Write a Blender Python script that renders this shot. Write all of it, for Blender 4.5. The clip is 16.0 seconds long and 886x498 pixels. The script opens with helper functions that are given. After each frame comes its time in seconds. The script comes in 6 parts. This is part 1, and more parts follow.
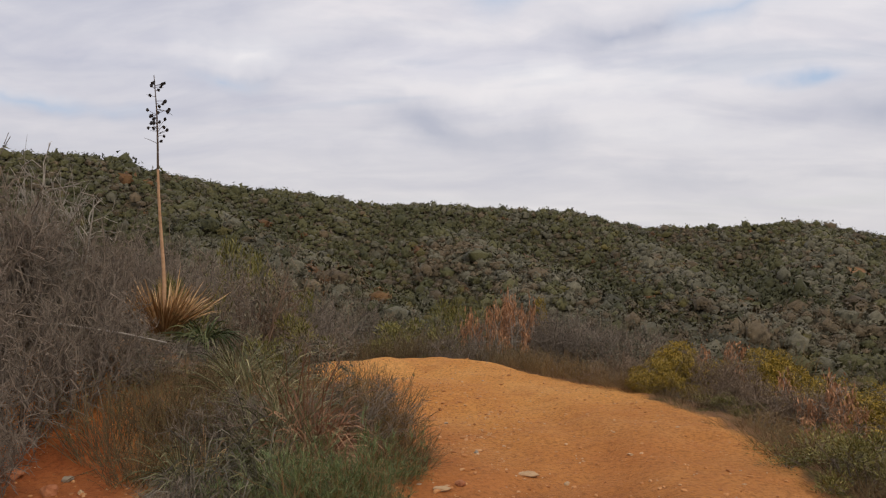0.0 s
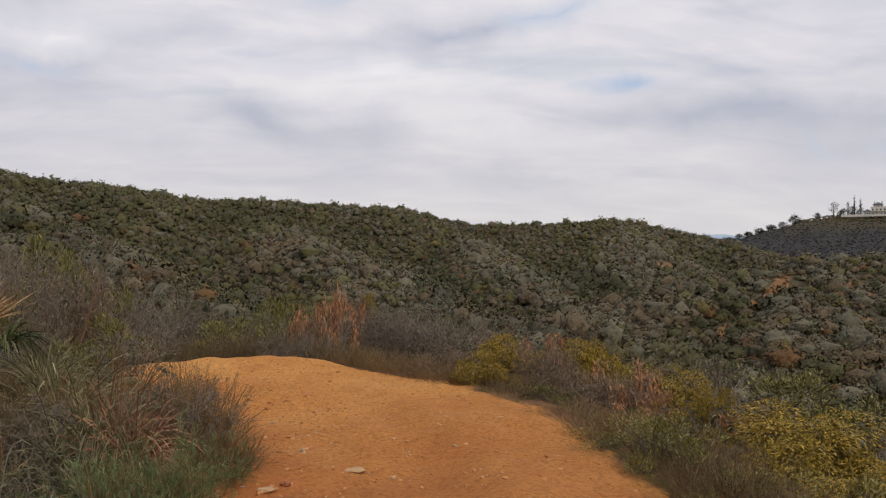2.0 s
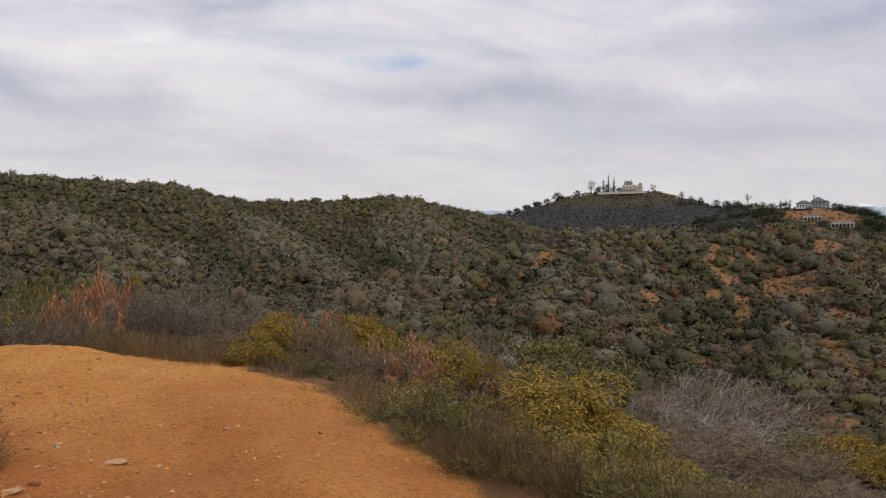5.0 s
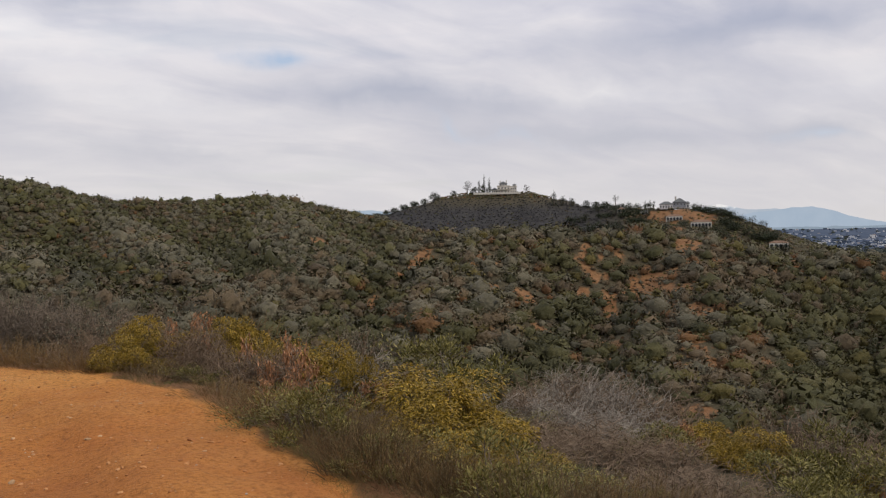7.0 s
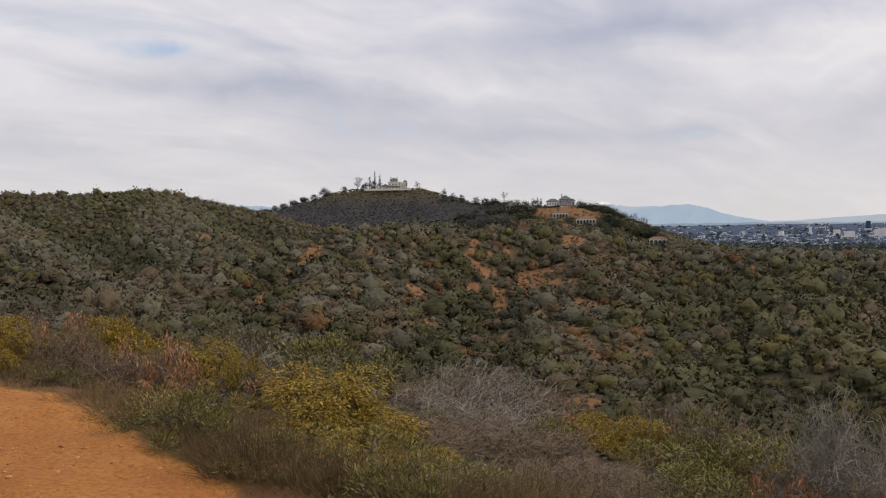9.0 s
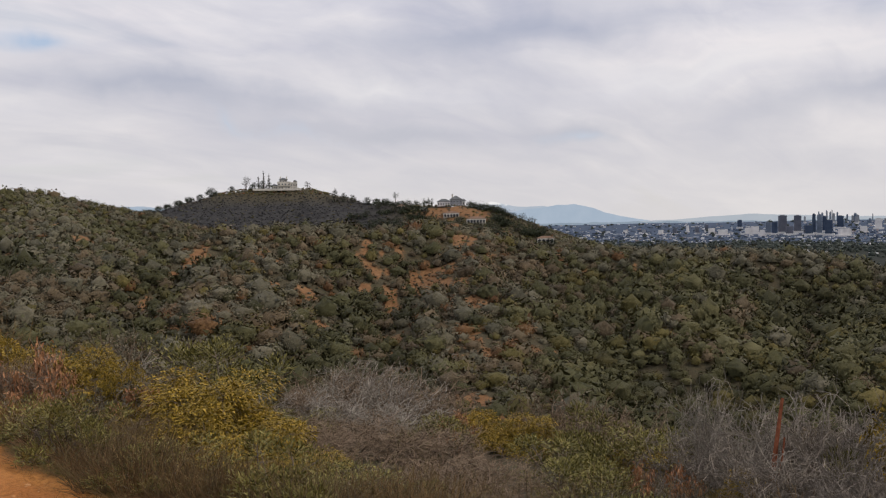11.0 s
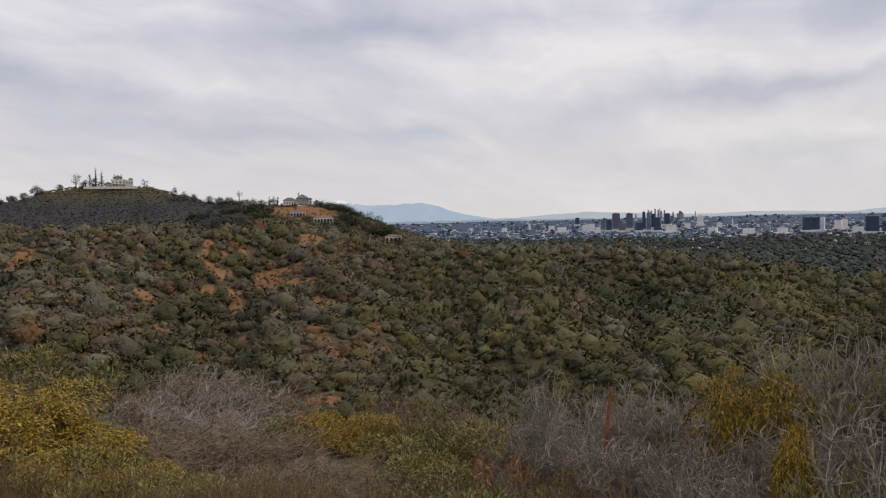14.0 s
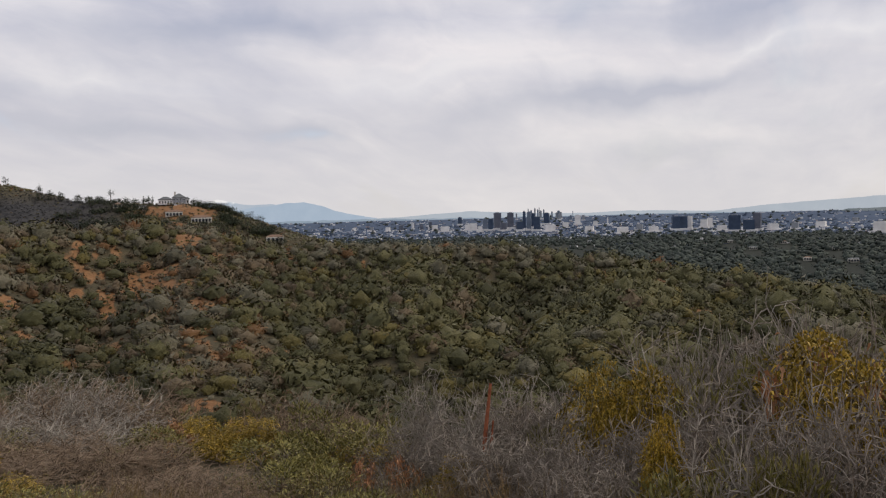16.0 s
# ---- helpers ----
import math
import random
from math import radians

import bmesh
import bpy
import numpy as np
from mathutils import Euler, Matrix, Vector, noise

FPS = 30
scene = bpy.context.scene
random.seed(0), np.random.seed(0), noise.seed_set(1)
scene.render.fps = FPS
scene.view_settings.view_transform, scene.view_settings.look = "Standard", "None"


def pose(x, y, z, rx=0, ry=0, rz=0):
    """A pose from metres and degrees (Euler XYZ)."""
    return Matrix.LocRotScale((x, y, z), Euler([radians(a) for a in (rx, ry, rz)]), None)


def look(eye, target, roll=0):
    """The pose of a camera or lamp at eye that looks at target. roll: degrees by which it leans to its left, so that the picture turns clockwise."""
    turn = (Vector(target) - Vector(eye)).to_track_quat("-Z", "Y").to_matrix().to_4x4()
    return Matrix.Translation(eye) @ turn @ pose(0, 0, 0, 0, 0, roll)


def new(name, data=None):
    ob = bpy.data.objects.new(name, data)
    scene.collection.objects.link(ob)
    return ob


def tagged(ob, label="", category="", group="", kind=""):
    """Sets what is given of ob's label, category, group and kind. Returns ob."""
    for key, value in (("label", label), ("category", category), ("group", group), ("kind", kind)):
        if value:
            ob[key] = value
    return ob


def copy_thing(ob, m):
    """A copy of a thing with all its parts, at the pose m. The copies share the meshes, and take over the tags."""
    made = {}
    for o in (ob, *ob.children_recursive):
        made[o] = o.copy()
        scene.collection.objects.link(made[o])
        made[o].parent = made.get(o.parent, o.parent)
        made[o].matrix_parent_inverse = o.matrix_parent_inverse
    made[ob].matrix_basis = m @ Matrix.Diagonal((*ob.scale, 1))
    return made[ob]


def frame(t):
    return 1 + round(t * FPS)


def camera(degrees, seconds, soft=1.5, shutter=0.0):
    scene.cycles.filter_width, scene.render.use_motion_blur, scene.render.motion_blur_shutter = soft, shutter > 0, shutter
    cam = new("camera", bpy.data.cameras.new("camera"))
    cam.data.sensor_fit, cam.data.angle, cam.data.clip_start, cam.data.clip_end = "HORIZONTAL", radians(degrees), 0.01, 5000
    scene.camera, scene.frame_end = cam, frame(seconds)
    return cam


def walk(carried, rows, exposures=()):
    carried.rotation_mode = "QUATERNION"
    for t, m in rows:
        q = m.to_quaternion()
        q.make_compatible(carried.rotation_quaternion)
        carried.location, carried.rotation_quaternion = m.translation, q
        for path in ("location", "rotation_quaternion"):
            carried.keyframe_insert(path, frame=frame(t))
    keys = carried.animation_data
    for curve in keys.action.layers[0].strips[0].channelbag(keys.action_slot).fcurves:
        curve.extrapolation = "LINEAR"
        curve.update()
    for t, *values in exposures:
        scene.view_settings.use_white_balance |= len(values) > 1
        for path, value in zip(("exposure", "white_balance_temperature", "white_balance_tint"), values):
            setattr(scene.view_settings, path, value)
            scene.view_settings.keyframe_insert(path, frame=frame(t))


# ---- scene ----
cam = camera(55.82, 16.0, soft=1.2)
EYE = 1.6
ROWS = [
    (0, 0.0000, 0.0000, 0.0000, 0.00, 0.72, 0.28),
    (0.5, 0.0089, -0.0013, -0.0006, -2.25, 0.72, 0.18),
    (1, 0.0205, 0.0009, -0.0014, -5.07, 0.71, 0.28),
    (1.5, 0.0276, 0.0059, -0.0029, -8.27, 0.68, 0.34),
    (2, 0.0411, 0.0156, -0.0055, -11.48, 0.39, 0.47),
    (2.5, 0.0536, 0.0122, -0.0075, -14.28, -0.12, 0.82),
    (3, 0.0633, 0.0125, -0.0084, -17.37, -0.40, 0.86),
    (3.5, 0.0712, 0.0147, -0.0065, -19.56, -0.57, 0.87),
    (4, 0.0839, 0.0207, -0.0101, -21.81, -0.94, 0.89),
    (6.5, 0.1351, 0.0169, -0.0120, -32.94, -1.51, 1.12),
    (7, 0.1352, 0.0174, -0.0126, -34.84, -1.55, 1.06),
    (7.5, 0.1428, 0.0248, -0.0141, -36.62, -1.59, 1.02),
    (8, 0.1499, 0.0295, -0.0170, -38.32, -1.63, 0.95),
    (8.5, 0.1643, 0.0314, -0.0188, -40.09, -1.76, 1.01),
    (9, 0.1716, 0.0293, -0.0202, -42.30, -1.94, 0.94),
    (9.5, 0.1823, 0.0321, -0.0209, -44.33, -1.98, 0.88),
    (12, 0.2543, 0.0417, -0.0286, -53.17, -2.15, 1.11),
    (12.5, 0.2701, 0.0367, -0.0333, -54.97, -2.19, 1.02),
    (13, 0.2813, 0.0264, -0.0312, -56.83, -2.26, 1.27),
    (13.5, 0.2914, 0.0179, -0.0329, -58.43, -2.31, 1.34),
    (14, 0.2998, 0.0149, -0.0333, -60.13, -2.37, 1.35),
    (14.5, 0.3046, 0.0133, -0.0308, -61.49, -2.42, 1.38),
    (15, 0.3154, 0.0088, -0.0313, -63.41, -2.46, 1.45),
    (15.5, 0.3502, 0.0055, -0.0399, -66.04, -2.54, 1.50),
    (16, 0.3766, 0.0078, -0.0416, -68.09, -2.59, 1.39),
]
walk(cam, [(t, pose(x, y, EYE + z, 90 + pitch, roll, yaw)) for t, x, y, z, yaw, pitch, roll in ROWS],
     exposures=[(0.0, 0.0), (16.0, 0.0)])

# ---- world and sun: bright thin overcast ----
SUN_AZ, SUN_EL = 150.0, 48.0  # degrees, clockwise from the first view's axis
world = bpy.data.worlds.new("overcast_sky")
scene.world = world
world.use_nodes = True


def build_world():
    t = world.node_tree
    n, l = t.nodes, t.links
    n.clear()

    def node(kind, **values):
        o = n.new(kind)
        for k, v in values.items():
            o.inputs[k].default_value = v
        return o

    def math_node(op, a, b):
        o = n.new("ShaderNodeMath")
        o.operation = op
        for i, v in enumerate((a, b)):
            if isinstance(v, (int, float)):
                o.inputs[i].default_value = v
            else:
                l.new(v, o.inputs[i])
        return o.outputs[0]

    def ramp(fac, stops):
        o = n.new("ShaderNodeValToRGB")
        e = o.color_ramp.elements
        while len(e) < len(stops):
            e.new(0.5)
        for i, (p, c) in enumerate(stops):
            e[i].position = p
            e[i].color = (*c, 1) if isinstance(c, tuple) else (c, c, c, 1)
        l.new(fac, o.inputs[0])
        return o.outputs[0]

    def mix(fac, a, b, kind="MIX"):
        o = n.new("ShaderNodeMixRGB")
        o.blend_type = kind
        for i, v in enumerate((fac, a, b)):
            if isinstance(v, tuple):
                o.inputs[i].default_value = (*v, 1)
            elif isinstance(v, (int, float)):
                o.inputs[i].default_value = v
            else:
                l.new(v, o.inputs[i])
        return o.outputs[0]

    sky = n.new("ShaderNodeTexSky")
    sky.sky_type = "NISHITA"
    sky.sun_disc = False
    sky.sun_elevation = radians(SUN_EL)
    sky.sun_rotation = radians(SUN_AZ)
    sky_dim = mix(1.0, sky.outputs[0], (0.10, 0.10, 0.10), "MULTIPLY")
    coord = n.new("ShaderNodeTexCoord").outputs["Generated"]
    sep = n.new("ShaderNodeSeparateXYZ")
    l.new(coord, sep.inputs[0])
    up = math_node("MAXIMUM", sep.outputs[2], 0.0)
    flat = math_node("ADD", up, 0.24)
    u, v = math_node("DIVIDE", sep.outputs[0], flat), math_node("DIVIDE", sep.outputs[1], flat)
    layer = n.new("ShaderNodeCombineXYZ")
    l.new(u, layer.inputs[0])
    l.new(v, layer.inputs[1])

    def clouds(scale, turn, stretch, offset, detail, rough, warp):
        m = n.new("ShaderNodeMapping")
        m.inputs["Rotation"].default_value = (0, 0, radians(turn))
        m.inputs["Scale"].default_value = (scale, scale * stretch, 1)
        m.inputs["Location"].default_value = offset
        l.new(layer.outputs[0], m.inputs[0])
        o = node("ShaderNodeTexNoise", Scale=1.0, Detail=detail, Roughness=rough, Distortion=warp)
        l.new(m.outputs[0], o.inputs["Vector"])
        return o.outputs[0]

    broad = clouds(0.55, 28, 1.9, (2.3, 1.1, 0), 5, 0.52, 0.5)
    fine = clouds(1.9, 22, 2.2, (5.3, 0.4, 0), 6, 0.55, 0.7)
    both = mix(0.35, broad, fine)
    white = ramp(both, [(0.36, (0.50, 0.52, 0.62)), (0.47, (0.62, 0.625, 0.69)), (0.60, (0.79, 0.775, 0.80))])
    holes = ramp(clouds(0.8, 30, 2.6, (9.1, 4.7, 0), 4, 0.5, 0.6), [(0.34, 0.75), (0.44, 1.0)])
    # broad grey bands and small blue openings: azimuth, elevation, half-sizes in degrees, tilt
    az = math_node("MULTIPLY", math_node("ARCTAN2", sep.outputs[0], sep.outputs[1]), 57.2958)
    el = math_node("MULTIPLY", math_node("ARCSINE", sep.outputs[2], 0.0), 57.2958)
    wobble = n.new("ShaderNodeTexNoise")
    wobble.inputs["Scale"].default_value, wobble.inputs["Detail"].default_value = 7.0, 5.0
    l.new(coord, wobble.inputs["Vector"])
    shake = n.new("ShaderNodeSeparateColor")
    l.new(wobble.outputs["Color"], shake.inputs[0])
    az = math_node("ADD", az, math_node("MULTIPLY", math_node("SUBTRACT", shake.outputs[0], 0.5), 22.0))
    el = math_node("ADD", el, math_node("MULTIPLY", math_node("SUBTRACT", shake.outputs[1], 0.5), 5.0))
    flat_sky = n.new("ShaderNodeCombineXYZ")
    l.new(az, flat_sky.inputs[0])
    l.new(el, flat_sky.inputs[1])

    def patches(rows):
        total = None
        for a, e, wide, high, turn, strength in rows:
            m = n.new("ShaderNodeMapping")
            m.vector_type = "TEXTURE"
            m.inputs["Location"].default_value = (a, e, 0)
            m.inputs["Rotation"].default_value = (0, 0, radians(turn))
            m.inputs["Scale"].default_value = (wide, high, 1)
            l.new(flat_sky.outputs[0], m.inputs[0])
            g = n.new("ShaderNodeTexGradient")
            g.gradient_type = "QUADRATIC_SPHERE"
            l.new(m.outputs[0], g.inputs[0])
            k = math_node("MULTIPLY", g.outputs["Fac"], strength)
            total = k if total is None else math_node("MAXIMUM", total, k)
        return total

    grey = patches([(33, 8.2, 16, 2.6, -8, 1.5), (45, 5.9, 13, 1.7, -10, 1.3), (0, 9.0, 15, 2.6, -6, 1.2), (60, 5.7, 9, 1.5, -3, 1.4), (81, 7.4, 18, 2.6, 9, 1.3), (81, 3.0, 12, 1.3, 3, 0.8), (-13, 12, 10, 2.0, 4, 0.8),
                    (14, 14.5, 13, 2.6, 5, 0.8), (55, 12, 22, 3.0, 4, 0.9), (90, 13, 22, 3.2, 8, 0.9), (-26, 6.5, 14, 1.8, -4, 0.9), (20, 5.0, 16, 1.2, -3, 0.7), (-60, 12, 30, 4, 5, 1.0), (140, 14, 40, 5, 0, 1.0), (-120, 12, 40, 5, 0, 1.0)])
    white = mix(grey, white, (0.42, 0.455, 0.56))
    bright = patches([(-14, 13.5, 13, 3.2, 6, 0.9), (8, 11.5, 12, 3.0, -5, 0.9), (16, 8.0, 14, 2.2, -4, 0.7), (46, 8.6, 18, 2.0, -4, 0.8), (66, 9, 16, 2.2, 8, 0.7), (90, 10.2, 14, 1.6, 10, 0.8)])
    white = mix(bright, white, (0.86, 0.85, 0.86))
    blue = patches([(25.2, 11.6, 6.5, 1.1, -1, 1.3), (-26, 10.1, 9, 1.0, -4, 0.9), (-16, 11.6, 5, 0.8, 0, 0.6), (3, 17.5, 8, 2.4, 10, 0.9), (38, 6.4, 5, 0.7, -15, 0.7), (60, 5.5, 5, 0.8, -3, 0.9), (20, 15.5, 8, 1.8, 12, 0.6), (-42, 14, 8, 2, 0, 0.8), (118, 12, 10, 2, 5, 0.8)])
    drift = n.new("ShaderNodeMapping")
    drift.inputs["Rotation"].default_value = (0, 0, radians(3))
    drift.inputs["Scale"].default_value = (0.045, 0.42, 1)
    l.new(flat_sky.outputs[0], drift.inputs[0])
    streak = node("ShaderNodeTexNoise", Scale=1.0, Detail=6.0, Roughness=0.52, Distortion=0.25)
    l.new(drift.outputs[0], streak.inputs["Vector"])
    white = mix(1.0, white, ramp(streak.outputs[0], [(0.32, (0.89, 0.905, 0.945)), (0.50, (0.98, 0.985, 0.99)), (0.66, (1.06, 1.045, 1.03))]), "MULTIPLY")
    cloudy = mix(blue, mix(holes, sky_dim, white), (0.42, 0.54, 0.71))
    near_horizon = ramp(up, [(0.0, 1.0), (0.22, 0.0)])
    hazy = mix(math_node("MULTIPLY", near_horizon, 0.75), cloudy, (0.74, 0.715, 0.69))
    out = n.new("ShaderNodeOutputWorld")
    bg = node("ShaderNodeBackground", Strength=1.0)
    tinted = mix(1.0, hazy, (1.0, 0.988, 1.0), "MULTIPLY")
    l.new(tinted, bg.inputs[0])
    l.new(bg.outputs[0], out.inputs[0])


build_world()
sun = new("sun", bpy.data.lights.new("sun", "SUN"))
sun.data.energy, sun.data.angle, sun.data.color = 1.5, radians(14), (1.0, 0.87, 0.70)
sun.matrix_world = look((0, 0, 60), (-math.sin(radians(SUN_AZ)), -math.cos(radians(SUN_AZ)), 60 - math.tan(radians(SUN_EL))))

# ---- materials ----


class Paint:
    """A small helper to write node materials: colour from noise at two scales, fine bump."""

    def __init__(self, name, rough=0.85, metal=0.0):
        self.m = bpy.data.materials.new(name)
        self.m.use_nodes = True
        self.t = self.m.node_tree
        self.b = self.t.nodes["Principled BSDF"]
        self.b.inputs["Roughness"].default_value = rough
        self.b.inputs["Metallic"].default_value = metal
        self.b.inputs["Specular IOR Level"].default_value = 0.25
        self.pos = self.t.nodes.new("ShaderNodeNewGeometry").outputs["Position"]

    def put(self, source, socket):
        if isinstance(source, tuple):
            socket.default_value = (*source, 1)
        elif isinstance(source, (int, float)):
            socket.default_value = source
        else:
            self.t.links.new(source, socket)

    def noise(self, scale, detail=4, rough=0.55, warp=0.0, vector=None):
        o = self.t.nodes.new("ShaderNodeTexNoise")
        for k, v in (("Scale", scale), ("Detail", detail), ("Roughness", rough), ("Distortion", warp)):
            o.inputs[k].default_value = v
        self.t.links.new(vector or self.pos, o.inputs["Vector"])
        return o.outputs[0]

    def ramp(self, fac, *stops):
        o = self.t.nodes.new("ShaderNodeValToRGB")
        e = o.color_ramp.elements
        while len(e) < len(stops):
            e.new(0.5)
        for i, (p, c) in enumerate(stops):
            e[i].position = p
            e[i].color = (*c, 1) if isinstance(c, tuple) else (c, c, c, 1)
        self.put(fac, o.inputs[0])
        return o.outputs[0]

    def mix(self, fac, a, b, kind="MIX"):
        o = self.t.nodes.new("ShaderNodeMixRGB")
        o.blend_type = kind
        for i, v in enumerate((fac, a, b)):
            self.put(v, o.inputs[i])
        return o.outputs[0]

    def attribute(self, name):
        o = self.t.nodes.new("ShaderNodeAttribute")
        o.attribute_name = name
        return o.outputs["Fac"]

    def island(self):
        return self.t.nodes.new("ShaderNodeNewGeometry").outputs["Random Per Island"]

    def random(self):
        return self.t.nodes.new("ShaderNodeObjectInfo").outputs["Random"]

    def color(self, c):
        self.put(c, self.b.inputs["Base Color"])
        return self

    def bump(self, height, strength=0.4, distance=0.02):
        o = self.t.nodes.new("ShaderNodeBump")
        o.inputs["Strength"].default_value = strength
        o.inputs["Distance"].default_value = distance
        self.put(height, o.inputs["Height"])
        self.t.links.new(o.outputs[0], self.b.inputs["Normal"])
        return self


def leaf_paint(name, dark, mid, light, tone=True, rough=0.7):
    """Foliage: each clump its own shade, each shrub its own tone."""
    p = Paint(name, rough)
    if tone:
        c = p.ramp(p.attribute("tone"), (0.0, tuple(0.72 * k for k in dark)), (0.5, mid), (1.0, tuple(1.2 * k for k in light)))
        c = p.mix(0.5, c, p.ramp(p.island(), (0.0, (0.62, 0.66, 0.64)), (0.5, (0.86, 0.86, 0.84)), (1.0, (1.0, 0.98, 0.92))), "MULTIPLY")
        c = p.mix(0.35, c, p.ramp(p.noise(0.05, 3, 0.6), (0.35, (0.58, 0.62, 0.54)), (0.65, (1.0, 0.92, 0.80))), "MULTIPLY")
        c = p.mix(0.40, c, p.ramp(p.noise(4.0, 4, 0.75), (0.36, (0.45, 0.46, 0.42)), (0.60, (1.0, 1.0, 1.0))), "MULTIPLY")
        p.bump(p.noise(6.0, 4, 0.7), 0.8, 0.15)
    else:
        c = p.ramp(p.island(), (0.0, tuple(0.72 * k for k in dark)), (0.5, mid), (1.0, tuple(1.2 * k for k in light)))
        c = p.mix(0.5, c, p.ramp(p.random(), (0.0, (0.55, 0.55, 0.55)), (1.0, (1.0, 0.97, 0.92))), "MULTIPLY")
        c = p.mix(0.6, c, p.ramp(p.noise(7.0, 5, 0.8), (0.36, (0.35, 0.36, 0.32)), (0.60, (1.0, 1.0, 1.0))), "MULTIPLY")
    p.color(c)
    return p.m


def bark_paint(name, dark, light, scale=14.0):
    p = Paint(name, 0.9)
    c = p.mix(0.5, p.ramp(p.island(), (0.0, dark), (1.0, light)), p.ramp(p.noise(scale, 4), (0.3, dark), (0.7, light)))
    return p.color(c).m


def plain_paint(name, a, b, scale=1.5, rough=0.8, metal=0.0):
    p = Paint(name, rough, metal)
    c = p.ramp(p.noise(scale, 5), (0.32, a), (0.68, b))
    return p.color(p.mix(0.2, c, p.ramp(p.noise(scale * 9, 3), (0.3, a), (0.7, b)))).m


def ground_paint():
    p = Paint("orange_soil_and_hillside", 0.95)
    base = p.ramp(p.noise(0.55, 5, 0.6), (0.30, (0.57, 0.23, 0.054)), (0.50, (0.68, 0.31, 0.078)), (0.70, (0.75, 0.385, 0.115)))
    grit = p.ramp(p.noise(26, 5, 0.7), (0.36, (0.38, 0.34, 0.31)), (0.5, (0.84, 0.81, 0.78)), (0.66, (1.0, 1.0, 1.0)))
    path = p.mix(0.75, base, grit, "MULTIPLY")
    path = p.mix(p.ramp(p.noise(2.6, 5, 0.65, 1.0), (0.50, 0.0), (0.68, 0.45)), path, (0.42, 0.15, 0.042))
    pale = p.ramp(p.noise(60, 2, 0.5), (0.66, 0.0), (0.72, 0.55))
    path = p.mix(pale, path, (0.68, 0.46, 0.26))
    red = p.ramp(p.noise(1.3, 5, 0.65), (0.3, (0.30, 0.080, 0.022)), (0.7, (0.46, 0.155, 0.046)))
    path = p.mix(p.attribute("red"), path, p.mix(0.6, red, grit, "MULTIPLY"))
    litter = p.ramp(p.noise(0.8, 6, 0.65), (0.28, (0.080, 0.058, 0.034)), (0.52, (0.125, 0.086, 0.050)), (0.75, (0.190, 0.120, 0.064)))
    scrub = p.ramp(p.noise(0.9, 5, 0.7), (0.30, (0.040, 0.048, 0.022)), (0.46, (0.085, 0.090, 0.058)), (0.58, (0.062, 0.060, 0.032)), (0.72, (0.115, 0.098, 0.070)))
    litter = p.mix(0.55, litter, scrub)
    litter = p.mix(0.8, litter, p.ramp(p.noise(5.0, 6, 0.8), (0.36, (0.25, 0.29, 0.24)), (0.62, (1.0, 1.0, 1.0))), "MULTIPLY")
    soil = p.ramp(p.noise(0.35, 6, 0.65), (0.3, (0.20, 0.094, 0.040)), (0.55, (0.275, 0.148, 0.068)), (0.75, (0.35, 0.225, 0.120)))
    soil = p.mix(0.6, soil, p.ramp(p.noise(3.0, 5, 0.7), (0.36, (0.45, 0.40, 0.36)), (0.60, (1.0, 1.0, 1.0))), "MULTIPLY")
    ragged = p.t.nodes.new("ShaderNodeMath")
    ragged.operation = "MULTIPLY_ADD"
    ragged.inputs[1].default_value = 0.9
    p.t.links.new(p.noise(1.4, 6, 0.75), ragged.inputs[0])
    p.t.links.new(p.attribute("soil"), ragged.inputs[2])
    hill = p.mix(p.ramp(ragged.outputs[0], (0.68, 0.0), (0.92, 1.0)), litter, soil)
    green = p.ramp(p.noise(14, 4, 0.6), (0.3, (0.04, 0.055, 0.012)), (0.7, (0.09, 0.115, 0.026)))
    hill = p.mix(p.attribute("grass"), hill, green)
    ash = p.ramp(p.noise(0.20, 9, 0.85), (0.40, (0.016, 0.017, 0.018)), (0.49, (0.034, 0.034, 0.036)), (0.56, (0.060, 0.057, 0.056)), (0.64, (0.028, 0.030, 0.024)))
    hill = p.mix(p.attribute("burnt"), hill, ash)
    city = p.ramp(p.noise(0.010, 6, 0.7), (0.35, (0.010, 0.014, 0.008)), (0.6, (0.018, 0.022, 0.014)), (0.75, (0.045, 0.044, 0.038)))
    # the distant plain turns blue-grey: haze painted into its colour
    hazed_city = p.ramp(p.noise(0.02, 5, 0.7), (0.35, (0.040, 0.062, 0.105)), (0.6, (0.066, 0.095, 0.150)), (0.75, (0.14, 0.17, 0.23)))
    hill = p.mix(p.attribute("plain"), hill, p.mix(p.attribute("town_haze"), city, hazed_city))
    p.color(p.mix(p.attribute("trail"), hill, path))
    rough_height = p.mix(0.5, p.noise(16, 6, 0.7), p.noise(70, 3, 0.6))
    return p.bump(rough_height, 0.9, 0.05).m


